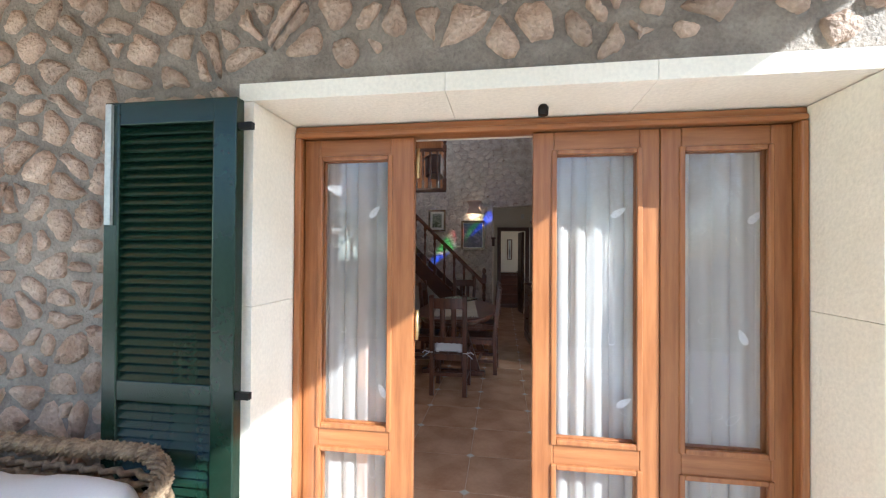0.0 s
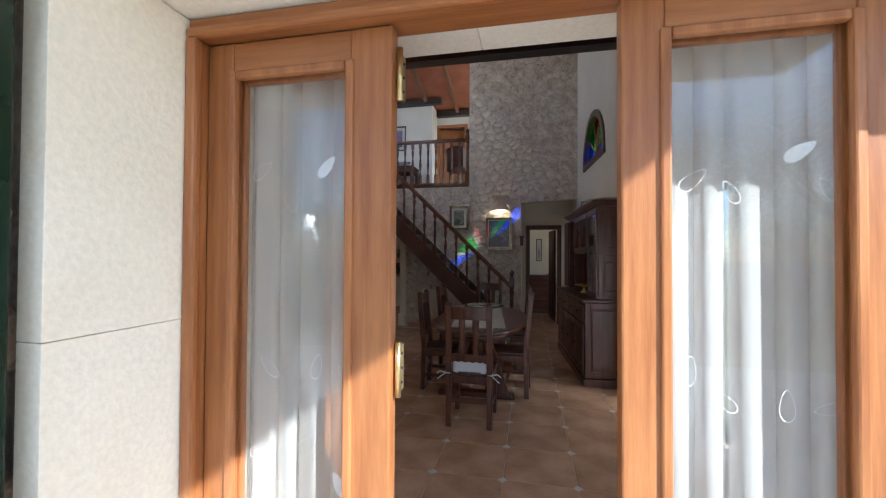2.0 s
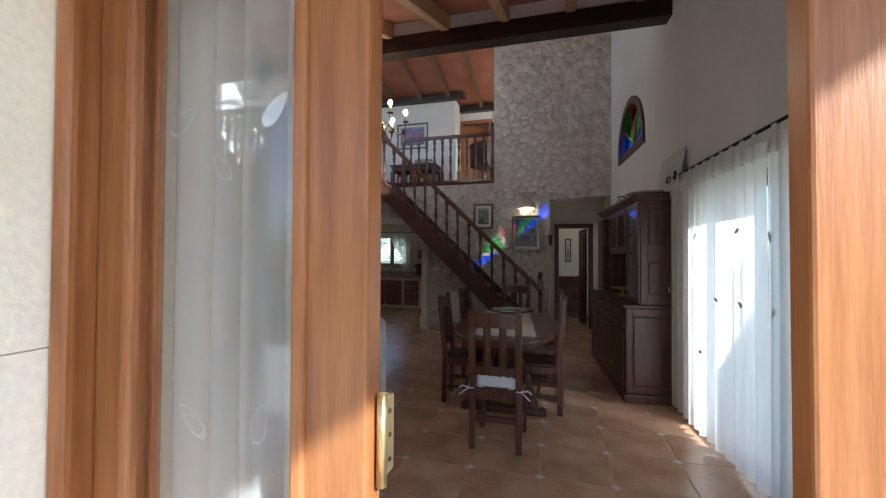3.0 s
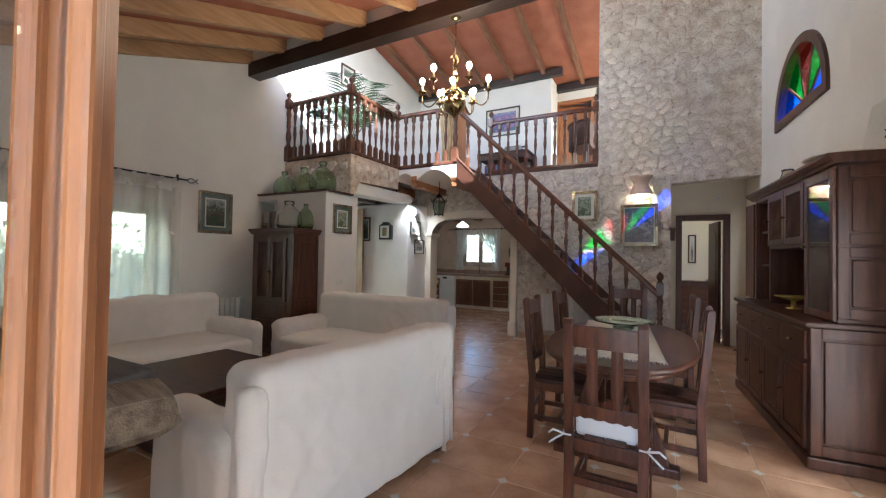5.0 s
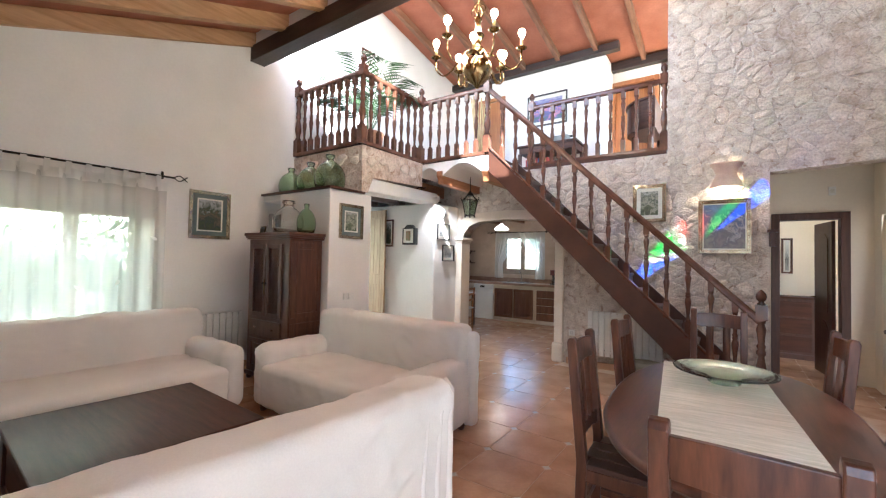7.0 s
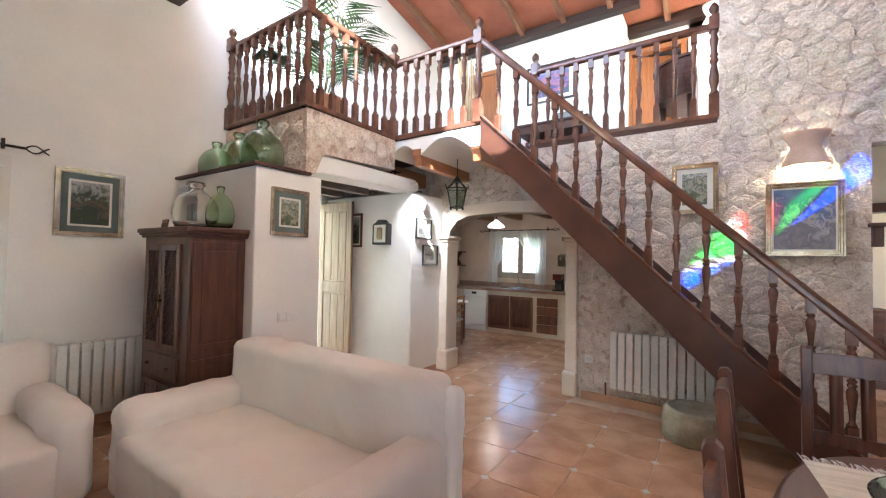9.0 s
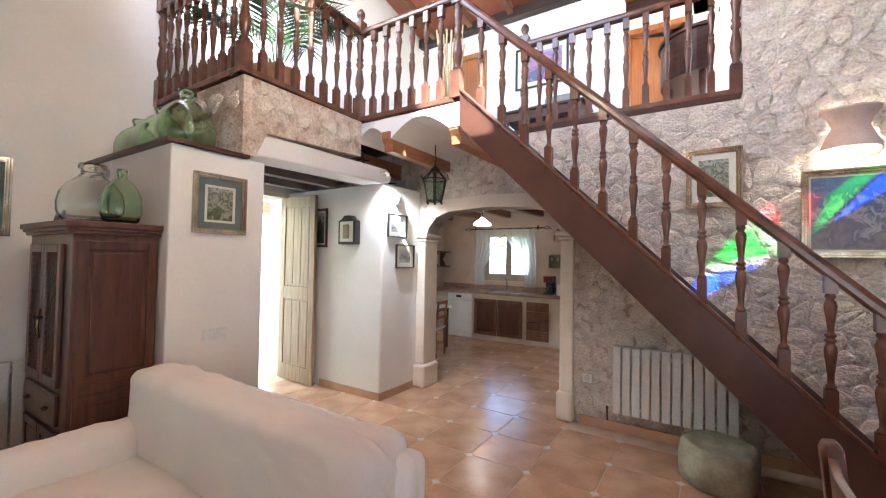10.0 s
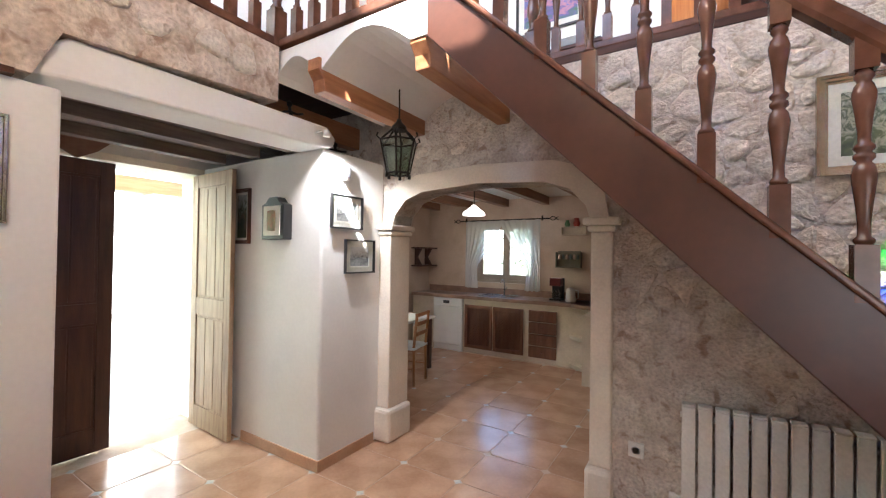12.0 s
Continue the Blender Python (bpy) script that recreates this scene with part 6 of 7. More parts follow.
# small spot lamp at the end of the passage lintel, lighting the spur wall
sl = thing("spot_lamp", "small white spot lamp at the lintel's end, lit", "spot lamp", pose(-4.453, 8.35, 2.43))
part("arm", tube([(-0.052, 0, 0.02), (0.03, 0.0, 0.025), (0.05, 0.01, 0.018)], 0.006, 6), plastic, sl)
part("hood", lathe([(0.020, -0.02), (0.023, -0.02), (0.020, 0.012), (0.010, 0.028)], 14), plastic, sl, at=pose(0.05, 0.01, 0))
spot = new("spur_spot", bpy.data.lights.new("spur_spot", "SPOT"))
spot.data.energy, spot.data.color, spot.data.spot_size, spot.data.spot_blend, spot.data.shadow_soft_size = 9.0, (1.0, 0.95, 0.88), radians(100), 0.7, 0.012
spot.matrix_world = look((-4.402, 8.362, 2.40), (-4.56, 8.90, 1.50))

# lantern below the landing
ln = thing("hanging_lantern", "black iron lantern with green glass panes", "lantern", pose(-4.02, 8.68, 2.14))
bm = bmesh.new()
bot, top, hat = [], [], []
for k in range(6):
    a = 6.2832 * k / 6
    bot.append(Vector((0.085 * math.cos(a), 0.085 * math.sin(a), 0.03)))
    top.append(Vector((0.135 * math.cos(a), 0.135 * math.sin(a), 0.26)))
    hat.append(Vector((0.035 * math.cos(a), 0.035 * math.sin(a), 0.36)))
for k in range(6):
    for p, q in ((bot[k], top[k]), (bot[k], bot[(k + 1) % 6]), (top[k], top[(k + 1) % 6]), (top[k], hat[k])):
        tube([p, q], 0.007, 5, bm)
    tube([bot[k], bot[k] - Vector((0, 0, 0.03))], 0.011, 6, bm)
    d = (top[k] - Vector((0, 0, 0.26))).normalized()
    tube([top[k], top[k] + d * 0.03 + Vector((0, 0, 0.02)), top[k] + d * 0.02 + Vector((0, 0, 0.045))], 0.006, 5, bm)
part("cage", bm, iron, ln)
lg_glass = pane_mat("green_lantern_glass", (0.82, 0.90, 0.83), 0.5)
for k in range(6):
    b2 = bmesh.new()
    c = (bot[k] + bot[(k + 1) % 6] + top[k] + top[(k + 1) % 6]) / 4
    nrm = Vector((c.x, c.y, 0)).normalized() * 0.002
    v0 = [b2.verts.new(p + nrm) for p in (bot[k], bot[(k + 1) % 6], top[(k + 1) % 6], top[k])]
    v1 = [b2.verts.new(v.co - nrm * 2) for v in v0]
    b2.faces.new(v0)
    b2.faces.new(v1[::-1])
    for j in range(4):
        b2.faces.new((v0[j], v1[j], v1[(j + 1) % 4], v0[(j + 1) % 4]))
    part("pane", b2, lg_glass, ln, "green glass pane", recalc=True)
part("cap", lathe([(0.06, 0.34), (0.05, 0.37), (0.02, 0.40), (0.015, 0.42)], 12), iron, ln)
part("chain", tube([(0, 0, 0.41), (0.003, 0, 0.5), (0, 0, 0.60), (0, 0, 0.66)], 0.006, 6), iron, ln)
part("rose", lathe([(0.01, 0), (0.045, 0.012), (0.05, 0.03)], 12), iron, ln, at=pose(0, 0, 0.65))

# ---- arch trim, skirting ----
arch_plaster = surface("cream_arch_plaster", (0.68, 0.59, 0.48), (0.76, 0.68, 0.57), 3, 60, 0.85, 0.2, spread=0.05)
trim = thing("arch_surround", "cream sandstone arch surround with moulded capitals", "arch", kind="structure")
cxm = -3.61
outer = [(cxm + (x - cxm) * 1.13, z + (0.14 if z > 1.85 else 0.0)) for x, z in ARCH[1:-1]]
inner = ARCH[1:-1]
segs = len(inner) - 1
for k in range(segs):
    q = [inner[k], inner[k + 1], outer[k + 1], outer[k]]
    part("voussoir", prism(q, "y", BACK - 0.035, BACK + 0.23), arch_plaster, trim)
for s, x0, x1 in ((-1, -4.62, -4.43), (1, -2.79, -2.66)):
    part("pilaster", boxes((x0, BACK - 0.045, 0.28, x1, BACK + 0.23, 1.76)), arch_plaster, trim, bevel=0.012)
    part("pilaster_base", boxes((x0 - 0.025, BACK - 0.08, 0, x1 + 0.035 if s < 0 else x1 + 0.01, BACK + 0.24, 0.28)), arch_plaster, trim, bevel=0.03)
    part("capital", boxes((x0 - 0.02, BACK - 0.065, 1.76, x1 + 0.02, BACK + 0.24, 1.80), (x0 - 0.045, BACK - 0.09, 1.80, x1 + 0.045, BACK + 0.25, 1.85)), arch_plaster, trim, bevel=0.014)
structure("skirting", boxes((-5.5, 8.448, 0, -4.548, 8.46, 0.085), (-4.55, 8.448, 0, -4.538, 9.05, 0.085), (-4.5, 6.34, 0, -4.488, 7.0, 0.085), (-2.6, 9.10, 0, -0.5, 9.125, 0.09)), surface("clay_skirting", (0.42, 0.24, 0.14), (0.52, 0.32, 0.2), 4, 50, 0.4, 0.05), "terracotta skirting", "skirting", 0.003)
structure("skirting_sides", boxes((-5.9, 5.0, 0, -5.888, 6.33, 0.085), (-5.9, 2.1, 0, -5.888, 3.2, 0.085)), surface("clay_skirting_side", (0.42, 0.24, 0.14), (0.52, 0.32, 0.2), 4, 50, 0.4, 0.05), "terracotta skirting", "skirting", 0.003)

# ---- passage: double door, iron figures, wall bracket ----
plank = surface("pale_weathered_door_wood", (0.25, 0.155, 0.085), (0.36, 0.24, 0.14), 5, 30, 0.6, 0.15, stretch=(6, 6, 0.5), spread=0.1)


def old_door(m, w, h, mat_, label, name):
    d = thing(name, label, "door", m, kind="structure")
    part("stile", boxes((0, -0.02, 0.01, 0.10, 0.02, h), (w - 0.10, -0.02, 0.01, w, 0.02, h)), mat_, d, bevel=0.004)
    part("rail", boxes((0.10, -0.02, h - 0.12, w - 0.10, 0.02, h), (0.10, -0.02, 1.02, w - 0.10, 0.02, 1.18), (0.10, -0.02, 0.01, w - 0.10, 0.02, 0.2)), mat_, d, bevel=0.004)
    for z0, z1 in ((0.2, 1.02), (1.18, h - 0.12)):
        part("panel", boxes((0.10, -0.008, z0, w - 0.10, 0.008, z1)), mat_, d)
        for k in range(3):
            x = 0.115 + (w - 0.23) * k / 3
            part("panel_board", boxes((x + 0.004, -0.013, z0 + 0.02, x + (w - 0.23) / 3 - 0.004, 0.013, z1 - 0.02)), mat_, d, bevel=0.003)
    return d


old_door(pose(-6.22, 8.40, 0, 0, 0, -3), 0.70, 2.30, plank, "pale weathered panelled door standing open", "door_open")
old_door(pose(-6.24, 7.08, 0, 0, 0, 90), 0.70, 2.30, dark_wood, "dark panelled door leaf standing shut", "door_shut")
structure("door_jamb", boxes((-6.56, 8.44, 0, -6.19, 8.52, 2.36), (-6.56, 7.0, 0, -6.19, 7.06, 2.36), (-6.56, 7.0, 2.31, -6.19, 8.52, 2.37)), sandstone, "cream stone jamb of the outer door", "jamb", 0.004)
# House shades the patio; its warm pale colour stands in for sunlight.
structure("patio", boxes((-14, 5.0, -0.2, -6.55, 12, -0.02)), surface("sun_toned_patio_stone", (0.66, 0.58, 0.46), (0.75, 0.68, 0.56), 2, 40, 0.8, 0.2), "pale patio outside the passage, with sunlight put into its colour", "pavement")
tagged(part("patio_pillar", boxes((-8.6, 8.9, -0.02, -8.3, 9.2, 2.35)), plaster), "white plastered patio pillar", "pillar")
tagged(part("patio_beam", boxes((-8.6, 4.5, 2.35, -8.35, 11, 2.55)), pine), "wooden patio beam on a pillar", "beam")
tagged(part("gas_bottle", lathe([(0.15, 0), (0.17, 0.05), (0.17, 0.5), (0.10, 0.62), (0.05, 0.66), (0.05, 0.75)], 18), surface("blue_enamel", (0.03, 0.16, 0.42), (0.05, 0.2, 0.5), 6, 60, 0.35, 0.0), None, at=pose(-11.2, 10.1, -0.02)), "blue bottle standing on the patio", "bottle")
for k, x in enumerate((-5.9, -5.4, -4.95)):
    structure("passage_beam", boxes((x, 7.0, 2.385, x + 0.09, 8.455, 2.472)), dull_boards, "dark beam under the passage ceiling", "beam", 0.004)
bm = prism([(0, 0), (0.10, -0.10), (0.22, -0.17), (0.34, -0.10), (0.44, 0), (0.22, 0.015)], "y", -0.03, 0.0)
tagged(part("carved_bracket", bm, surface("faded_red_wood", (0.24, 0.12, 0.08), (0.32, 0.17, 0.12), 6, 50, 0.7, 0.2), None, at=pose(-6.185, 7.30, 2.46, 0, 0, 90)), "carved faded red bracket above the outer door", "bracket")
for k, (y, h) in enumerate(((8.05, 0.20), (8.28, 0.17), (8.5, 0.12), (8.72, 0.1))):
    fg = bmesh.new()
    tube([(0, 0, 0), (0.01, 0.0, h * 0.4), (0, 0.01, h * 0.75)], 0.018, 7, fg, 0.6)
    lathe([(0.008, 0), (0.02, 0.015), (0.02, 0.03), (0.006, 0.045)], 8, fg, (0, 0.01, h * 0.75))
    tube([(-0.09, 0.02, h * 0.25), (-0.04, 0, h * 0.5), (0, 0.0, h * 0.55), (0.05, 0, h * 0.5), (0.10, 0.02, h * 0.6)], 0.009, 6, fg)
    box(fg, -0.05, -0.03, 0, 0.05, 0.05, 0.015)
    tagged(part("iron_figurine", fg, iron, None, at=pose(-4.70, y, (2.52 if y < 8.5 else 2.38), 0, 0, 70)), "small dark iron figure on the white ledge", "figurine", "iron figurines")

# ---- hall beyond the opening ----
hd = thing("hall_door", "dark panelled hall door standing open in a dark frame", "door", kind="structure")
part("door_frame", boxes((-0.20, 10.33, 0, -0.11, 10.52, 2.18), (0.49, 10.33, 0, 0.58, 10.52, 2.18), (-0.11, 10.33, 2.09, 0.49, 10.52, 2.18)), dark_wood, hd, bevel=0.005)
lf = part("leaf", boxes((0, 0, 0.01, 0.60, 0.04, 2.08)), dark_wood, hd, bevel=0.004, at=pose(0.47, 10.53, 0, 0, 0, 99))
for z0, z1 in ((0.15, 0.75), (0.85, 1.95)):
    bm = prism([(0.10, z0), (0.50, z0), (0.50, z1 - 0.1), (0.40, z1 - 0.02), (0.30, z1), (0.20, z1 - 0.02), (0.10, z1 - 0.1)], "y", 0.04, 0.052)
    part("panel", bm, dark_wood, lf, bevel=0.006)
part("door_handle", tube([(0.55, 0.045, 1.05), (0.55, 0.09, 1.05), (0.45, 0.09, 1.05)], 0.009, 6), brass, lf, "brass door handle")
hc = thing("hall_chest", "dark wooden chest of drawers in the hall", "chest", pose(-0.52, 11.78, 0))
part("body", boxes((0, 0, 0.08, 0.95, 0.45, 0.95)), dark_wood, hc, bevel=0.005)
part("top", boxes((-0.03, -0.03, 0.95, 0.98, 0.46, 0.985)), dark_wood_x, hc, bevel=0.006)
for z in (0.12, 0.40, 0.67):
    part("drawer", boxes((0.04, -0.015, z, 0.91, 0.0, z + 0.24)), dark_wood_x, hc, bevel=0.005)
part("plinth", boxes((-0.01, -0.01, 0, 0.96, 0.45, 0.08)), dark_wood, hc)
picture(pose(0.06, 12.295, 1.35), 0.15, 0.60, sketch, "tall narrow framed print above the hall chest", cabinet_wood, card, 0.03, 0.02)
structure("hall_side_frame", boxes((0.79, 9.70, 0, 0.83, 9.76, 2.12)), dark_wood, "dark door frame in the hall", "frame")
bulb("hall_light", (0.2, 11.2, 2.5), 1.2, (1, 0.9, 0.75), 0.1)
tagged(part("carved_shelf", boxes((-0.05, -0.10, 0, 0.05, 0.0, 0.03), (-0.03, -0.07, -0.16, 0.03, 0.0, 0.0)), dark_wood, None, "", 0.004, pose(-0.27, 9.14, 1.85)), "small dark carved shelf beside the hall opening", "shelf")
cd = thing("alarm_box", "small white box high on the hall wall", "box", pose(0.38, 10.385, 2.40))
part("case", boxes((0, -0.03, 0, 0.07, 0, 0.11)), plastic, cd, bevel=0.004)
part("grille", boxes((0.015, -0.033, 0.03, 0.055, -0.03, 0.08)), card, cd)

# ---- kitchen ----
KY = 12.30
kitchen_wood = surface("kitchen_red_brown_wood", (0.125, 0.048, 0.027), (0.20, 0.085, 0.048), 4, 26, 0.4, 0.08, stretch=(6, 6, 0.6), spread=0.1)
k_tile = surface("kitchen_clay_tile", (0.22, 0.125, 0.085), (0.33, 0.20, 0.14), 6, 50, 0.35, 0.08, vary=0.1)
k_plaster = surface("cream_render", (0.58, 0.48, 0.36), (0.66, 0.56, 0.44), 4, 50, 0.8, 0.1)
kc = thing("kitchen_counter", "masonry kitchen counter with clay-tiled top", "counter", kind="structure")
part("body", boxes((-6.55, KY + 0.03, 0, -3.4, 12.88, 0.87)), k_plaster, kc)
for i in range(22):
    x = -6.55 + 0.145 * i
    for j in range(4):
        part("top_tile", boxes((x, KY - 0.01 + 0.148 * j, 0.872, x + 0.141, KY + 0.134 + 0.148 * j, 0.925)), k_tile, kc, bevel=0)
part("upstand", boxes((-6.55, 12.86, 0.925, -3.4, 12.885, 1.03)), k_tile, kc)
for x0, x1 in ((-5.47, -4.98), (-4.96, -4.46)):
    d = part("lattice_cabinet_door", boxes((x0, KY, 0.08, x0 + 0.05, KY + 0.028, 0.78), (x1 - 0.05, KY, 0.08, x1, KY + 0.028, 0.78), (x0 + 0.05, KY, 0.08, x1 - 0.05, KY + 0.028, 0.14), (x0 + 0.05, KY, 0.72, x1 - 0.05, KY + 0.028, 0.78)), kitchen_wood, kc, bevel=0.003)
    bm = bmesh.new()
    for k in range(22):
        for up in (0, 1):
            a0, a1 = -0.58 + 0.045 * k, 0.045 * k
            b0, b1 = max(a0, 0), min(a1, x1 - x0 - 0.1)
            if b1 - b0 > 0.02:
                za, zb = b0 - a0, b1 - a0
                if up:
                    za, zb = 0.58 - za, 0.58 - zb
                tube([(x0 + 0.05 + b0, KY + 0.012 + 0.004 * up, 0.14 + za), (x0 + 0.05 + b1, KY + 0.012 + 0.004 * up, 0.14 + zb)], 0.006, 4, bm)
    part("lattice", bm, kitchen_wood, d)
    part("backing", boxes((x0 + 0.05, KY + 0.020, 0.14, x1 - 0.05, KY + 0.026, 0.72)), kitchen_wood, d)
for k in range(4):
    z = 0.08 + 0.178 * k
    d = part("drawer", boxes((-4.37, KY, z, -3.95, KY + 0.028, z + 0.168)), kitchen_wood, kc, bevel=0.005)
    part("knob", lathe([(0.006, 0), (0.013, 0.015), (0.004, 0.028)], 8), kitchen_wood, d, at=pose(-4.16, KY, z + 0.085, 90))
dwm = thing("dishwasher", "white dishwasher set into the counter", "dishwasher", pose(-6.06, KY - 0.04, 0))
part("door", boxes((0, 0, 0.10, 0.56, 0.06, 0.73)), radiator_white, dwm, bevel=0.006)
part("control_panel", boxes((0, -0.004, 0.735, 0.56, 0.06, 0.865)), radiator_white, dwm, bevel=0.006)
part("display", boxes((0.20, -0.008, 0.78, 0.32, -0.003, 0.83)), black_frame, dwm, "dark display")
part("kickplate", boxes((0.01, 0.02, 0.0, 0.55, 0.06, 0.09)), radiator_white, dwm)
for k, z in enumerate((0.02, 0.42, 0.87)):
    bm = bmesh.new()
    r = 0.52
    pts = [(-3.40, KY + 0.55)] + [(-3.40 - r * math.sin(a), KY + 0.55 - (r + 0.22) * math.cos(a)) for a in [math.pi / 2 * j / 10 for j in range(11)]]
    prism(pts, "z", z, z + 0.055, bm)
    part("round_shelf", bm, k_plaster if k < 2 else k_tile, kc, bevel=0.01)
structure("kitchen_pier", boxes((-3.42, 11.6, 0, -3.0, 12.9, 0.87)), k_plaster, "rendered end of the counter", "wall")
window(pose(-5.60, 12.98, 0), 1.12, 1.12, 2.16, 2, "window_kitchen", "grey-brown wooden kitchen window")
rod((-5.85, 12.80, 2.20), (-4.22, 12.80, 2.20))
for x, s, sd in ((-5.74, 1, 61), (-4.36, -1, 62)):
    bm = wavy(0.72, 1.02, 2.19, 7, 0.016, sd)
    for v in bm.verts:
        t_ = max(0.0, min(1.0, (2.19 - v.co.z) / 0.79))
        k = 1 - 0.68 * t_ ** 1.25 if v.co.z > 1.4 else 0.32 + 0.12 * (1.4 - v.co.z)
        v.co.x = v.co.x * k * s
    tagged(part("kitchen_curtain", bm, curtain_sheer, None, at=pose(x, 12.79, 0)), "tied-back sheer white kitchen curtain", "curtain", "kitchen curtains")
tagged(part("side_curtain", wavy(0.5, 1.0, 2.1, 5, 0.02, 63), curtain_sheer, None, at=pose(-6.52, 10.7, 0, 0, 0, 90)), "sheer white curtain at the kitchen side window", "curtain")
fc = thing("tap", "chrome mixer tap behind the sink", "tap", pose(-4.95, 12.72, 0.925))
chrome = surface("brushed_steel", (0.55, 0.55, 0.55), (0.62, 0.62, 0.62), 8, 80, 0.25, 0.0, metal=1.0)
part("spout", tube([(0, 0, 0), (0, 0, 0.20), (0, -0.03, 0.26), (0, -0.10, 0.27), (0, -0.15, 0.23)], 0.011, 8), chrome, fc)
part("lever", tube([(0, 0, 0.10), (0.05, 0, 0.14)], 0.008, 6), chrome, fc)
sk = thing("sink", "steel sink set into the tiled counter", "sink", pose(-5.28, 12.42, 0.926))
part("rim", boxes((0, 0, 0, 0.62, 0.02, 0.012), (0, 0.36, 0, 0.62, 0.38, 0.012), (0, 0.02, 0, 0.02, 0.36, 0.012), (0.60, 0.02, 0, 0.62, 0.36, 0.012)), chrome, sk, bevel=0.003)
part("basin", boxes((0.02, 0.02, 0.0, 0.60, 0.36, 0.004)), chrome, sk)
cm = thing("coffee_machine", "black filter coffee machine on the counter", "coffee machine", pose(-4.12, 12.50, 0.926))
part("base", boxes((0, 0, 0, 0.17, 0.22, 0.03)), black_frame, cm, bevel=0.006)
part("tower", boxes((0, 0.14, 0.03, 0.17, 0.22, 0.34)), black_frame, cm, bevel=0.006)
part("head", boxes((0, 0.0, 0.22, 0.17, 0.139, 0.34)), surface("dark_red_plastic", (0.10, 0.012, 0.01), (0.14, 0.02, 0.015), 5, 60, 0.3, 0.0), cm, "dark red filter head", 0.008)
part("jug", lathe([(0.05, 0), (0.065, 0.03), (0.065, 0.08), (0.045, 0.13), (0.05, 0.14)], 16), clear_glass, cm, "glass jug", at=pose(0.085, 0.07, 0.031))
kt = thing("kettle", "white electric kettle on the counter", "kettle", pose(-3.80, 12.5, 0.926))
part("jug", lathe([(0.07, 0), (0.075, 0.02), (0.06, 0.18), (0.05, 0.20), (0.01, 0.215)], 18), plastic, kt)
part("handle", tube([(0.055, 0, 0.18), (0.11, 0, 0.17), (0.11, 0, 0.06), (0.07, 0, 0.04)], 0.010, 6), plastic, kt)
for nm, z0, lab in (("spice_rack", 1.42, "grey-green spice rack with small jars on the kitchen wall"), ("carved_shelf", 1.93, "small white carved shelf on the kitchen wall")):
    sp_ = thing(nm, lab, "shelf", pose(-4.10 if nm == "spice_rack" else -4.02, 12.87, z0))
    mt = surface(nm + "_paint", (0.13, 0.12, 0.08), (0.19, 0.17, 0.12), 8, 60, 0.6, 0.1) if nm == "spice_rack" else k_plaster
    part("back", boxes((0, -0.012, 0, 0.36, 0, 0.26 if nm == "spice_rack" else 0.12)), mt, sp_, bevel=0.003)
    part("board", boxes((0, -0.10, 0.0, 0.36, -0.012, 0.015), (0, -0.10, 0.12, 0.36, -0.012, 0.13)), mt, sp_, bevel=0.002)
    part("side", boxes((-0.012, -0.10, 0, 0, 0, 0.24 if nm == "spice_rack" else 0.13), (0.36, -0.10, 0, 0.372, 0, 0.24 if nm == "spice_rack" else 0.13)), mt, sp_, bevel=0.002)
    if nm == "spice_rack":
        for k in range(6):
            tagged(part("spice_jar", lathe([(0.018, 0), (0.019, 0.05), (0.014, 0.06), (0.016, 0.075)], 10), card_green if k % 2 else clay, None, at=pose(-4.06 + 0.057 * k, 12.81, z0 + 0.131)), "small spice jar on the green rack", "jar", "spice jars")
    else:
        tagged(part("red_jug", lathe([(0.04, 0), (0.055, 0.05), (0.035, 0.10), (0.04, 0.13), (0.03, 0.13)], 14), surface("red_glaze", (0.30, 0.03, 0.02), (0.4, 0.05, 0.03), 6, 60, 0.3, 0.0), None, at=pose(-3.80, 12.81, z0 + 0.131)), "small red glazed jug on the shelf", "jug")
        tagged(part("green_jug", lathe([(0.03, 0), (0.045, 0.04), (0.025, 0.08), (0.03, 0.1)], 14), surface("green_glaze", (0.08, 0.18, 0.06), (0.12, 0.24, 0.09), 6, 60, 0.3, 0.0), None, at=pose(-3.94, 12.81, z0 + 0.131)), "small green glazed jug on the shelf", "jug")
hs = thing("corner_shelf", "dark wooden two-board wall shelf in the kitchen", "shelf", pose(-6.58, 12.3, 1.38))
part("board", boxes((0, 0, 0, 0.20, 0.55, 0.025)), dark_wood, hs)
part("board", boxes((0, 0, 0.32, 0.20, 0.55, 0.345)), dark_wood, hs)
part("bracket", prism([(0.0, 0.025), (0.15, 0.025), (0.06, 0.17), (0.15, 0.32), (0.0, 0.32)], "y", 0.10, 0.13), dark_wood, hs)
part("bracket", prism([(0.0, 0.025), (0.15, 0.025), (0.06, 0.17), (0.15, 0.32), (0.0, 0.32)], "y", 0.42, 0.45), dark_wood, hs)
pl = thing("pendant_lamp", "white glass kitchen pendant lamp, lit", "pendant lamp", pose(-4.95, 11.6, 2.17))
part("shade", lathe([(0.17, 0), (0.165, 0.035), (0.04, 0.13), (0.025, 0.15)], 8), glow("lit_white_glass", (1.0, 0.93, 0.8), 0.35), pl, "lit white glass shade")
part("rod", tube([(0, 0, 0.15), (0, 0, 0.40)], 0.008, 6), iron, pl)
bulb("kitchen_light", (-4.95, 11.6, 2.14), 1.3, (1, 0.84, 0.66), 0.08)
for k in range(7):
    x = -6.46 + 0.70 * k
    structure("kitchen_beam", boxes((x, 9.38, 2.43, x + 0.10, 12.9, 2.565)), brown_rafter, "wooden beam under the kitchen ceiling", "beam", 0.005)
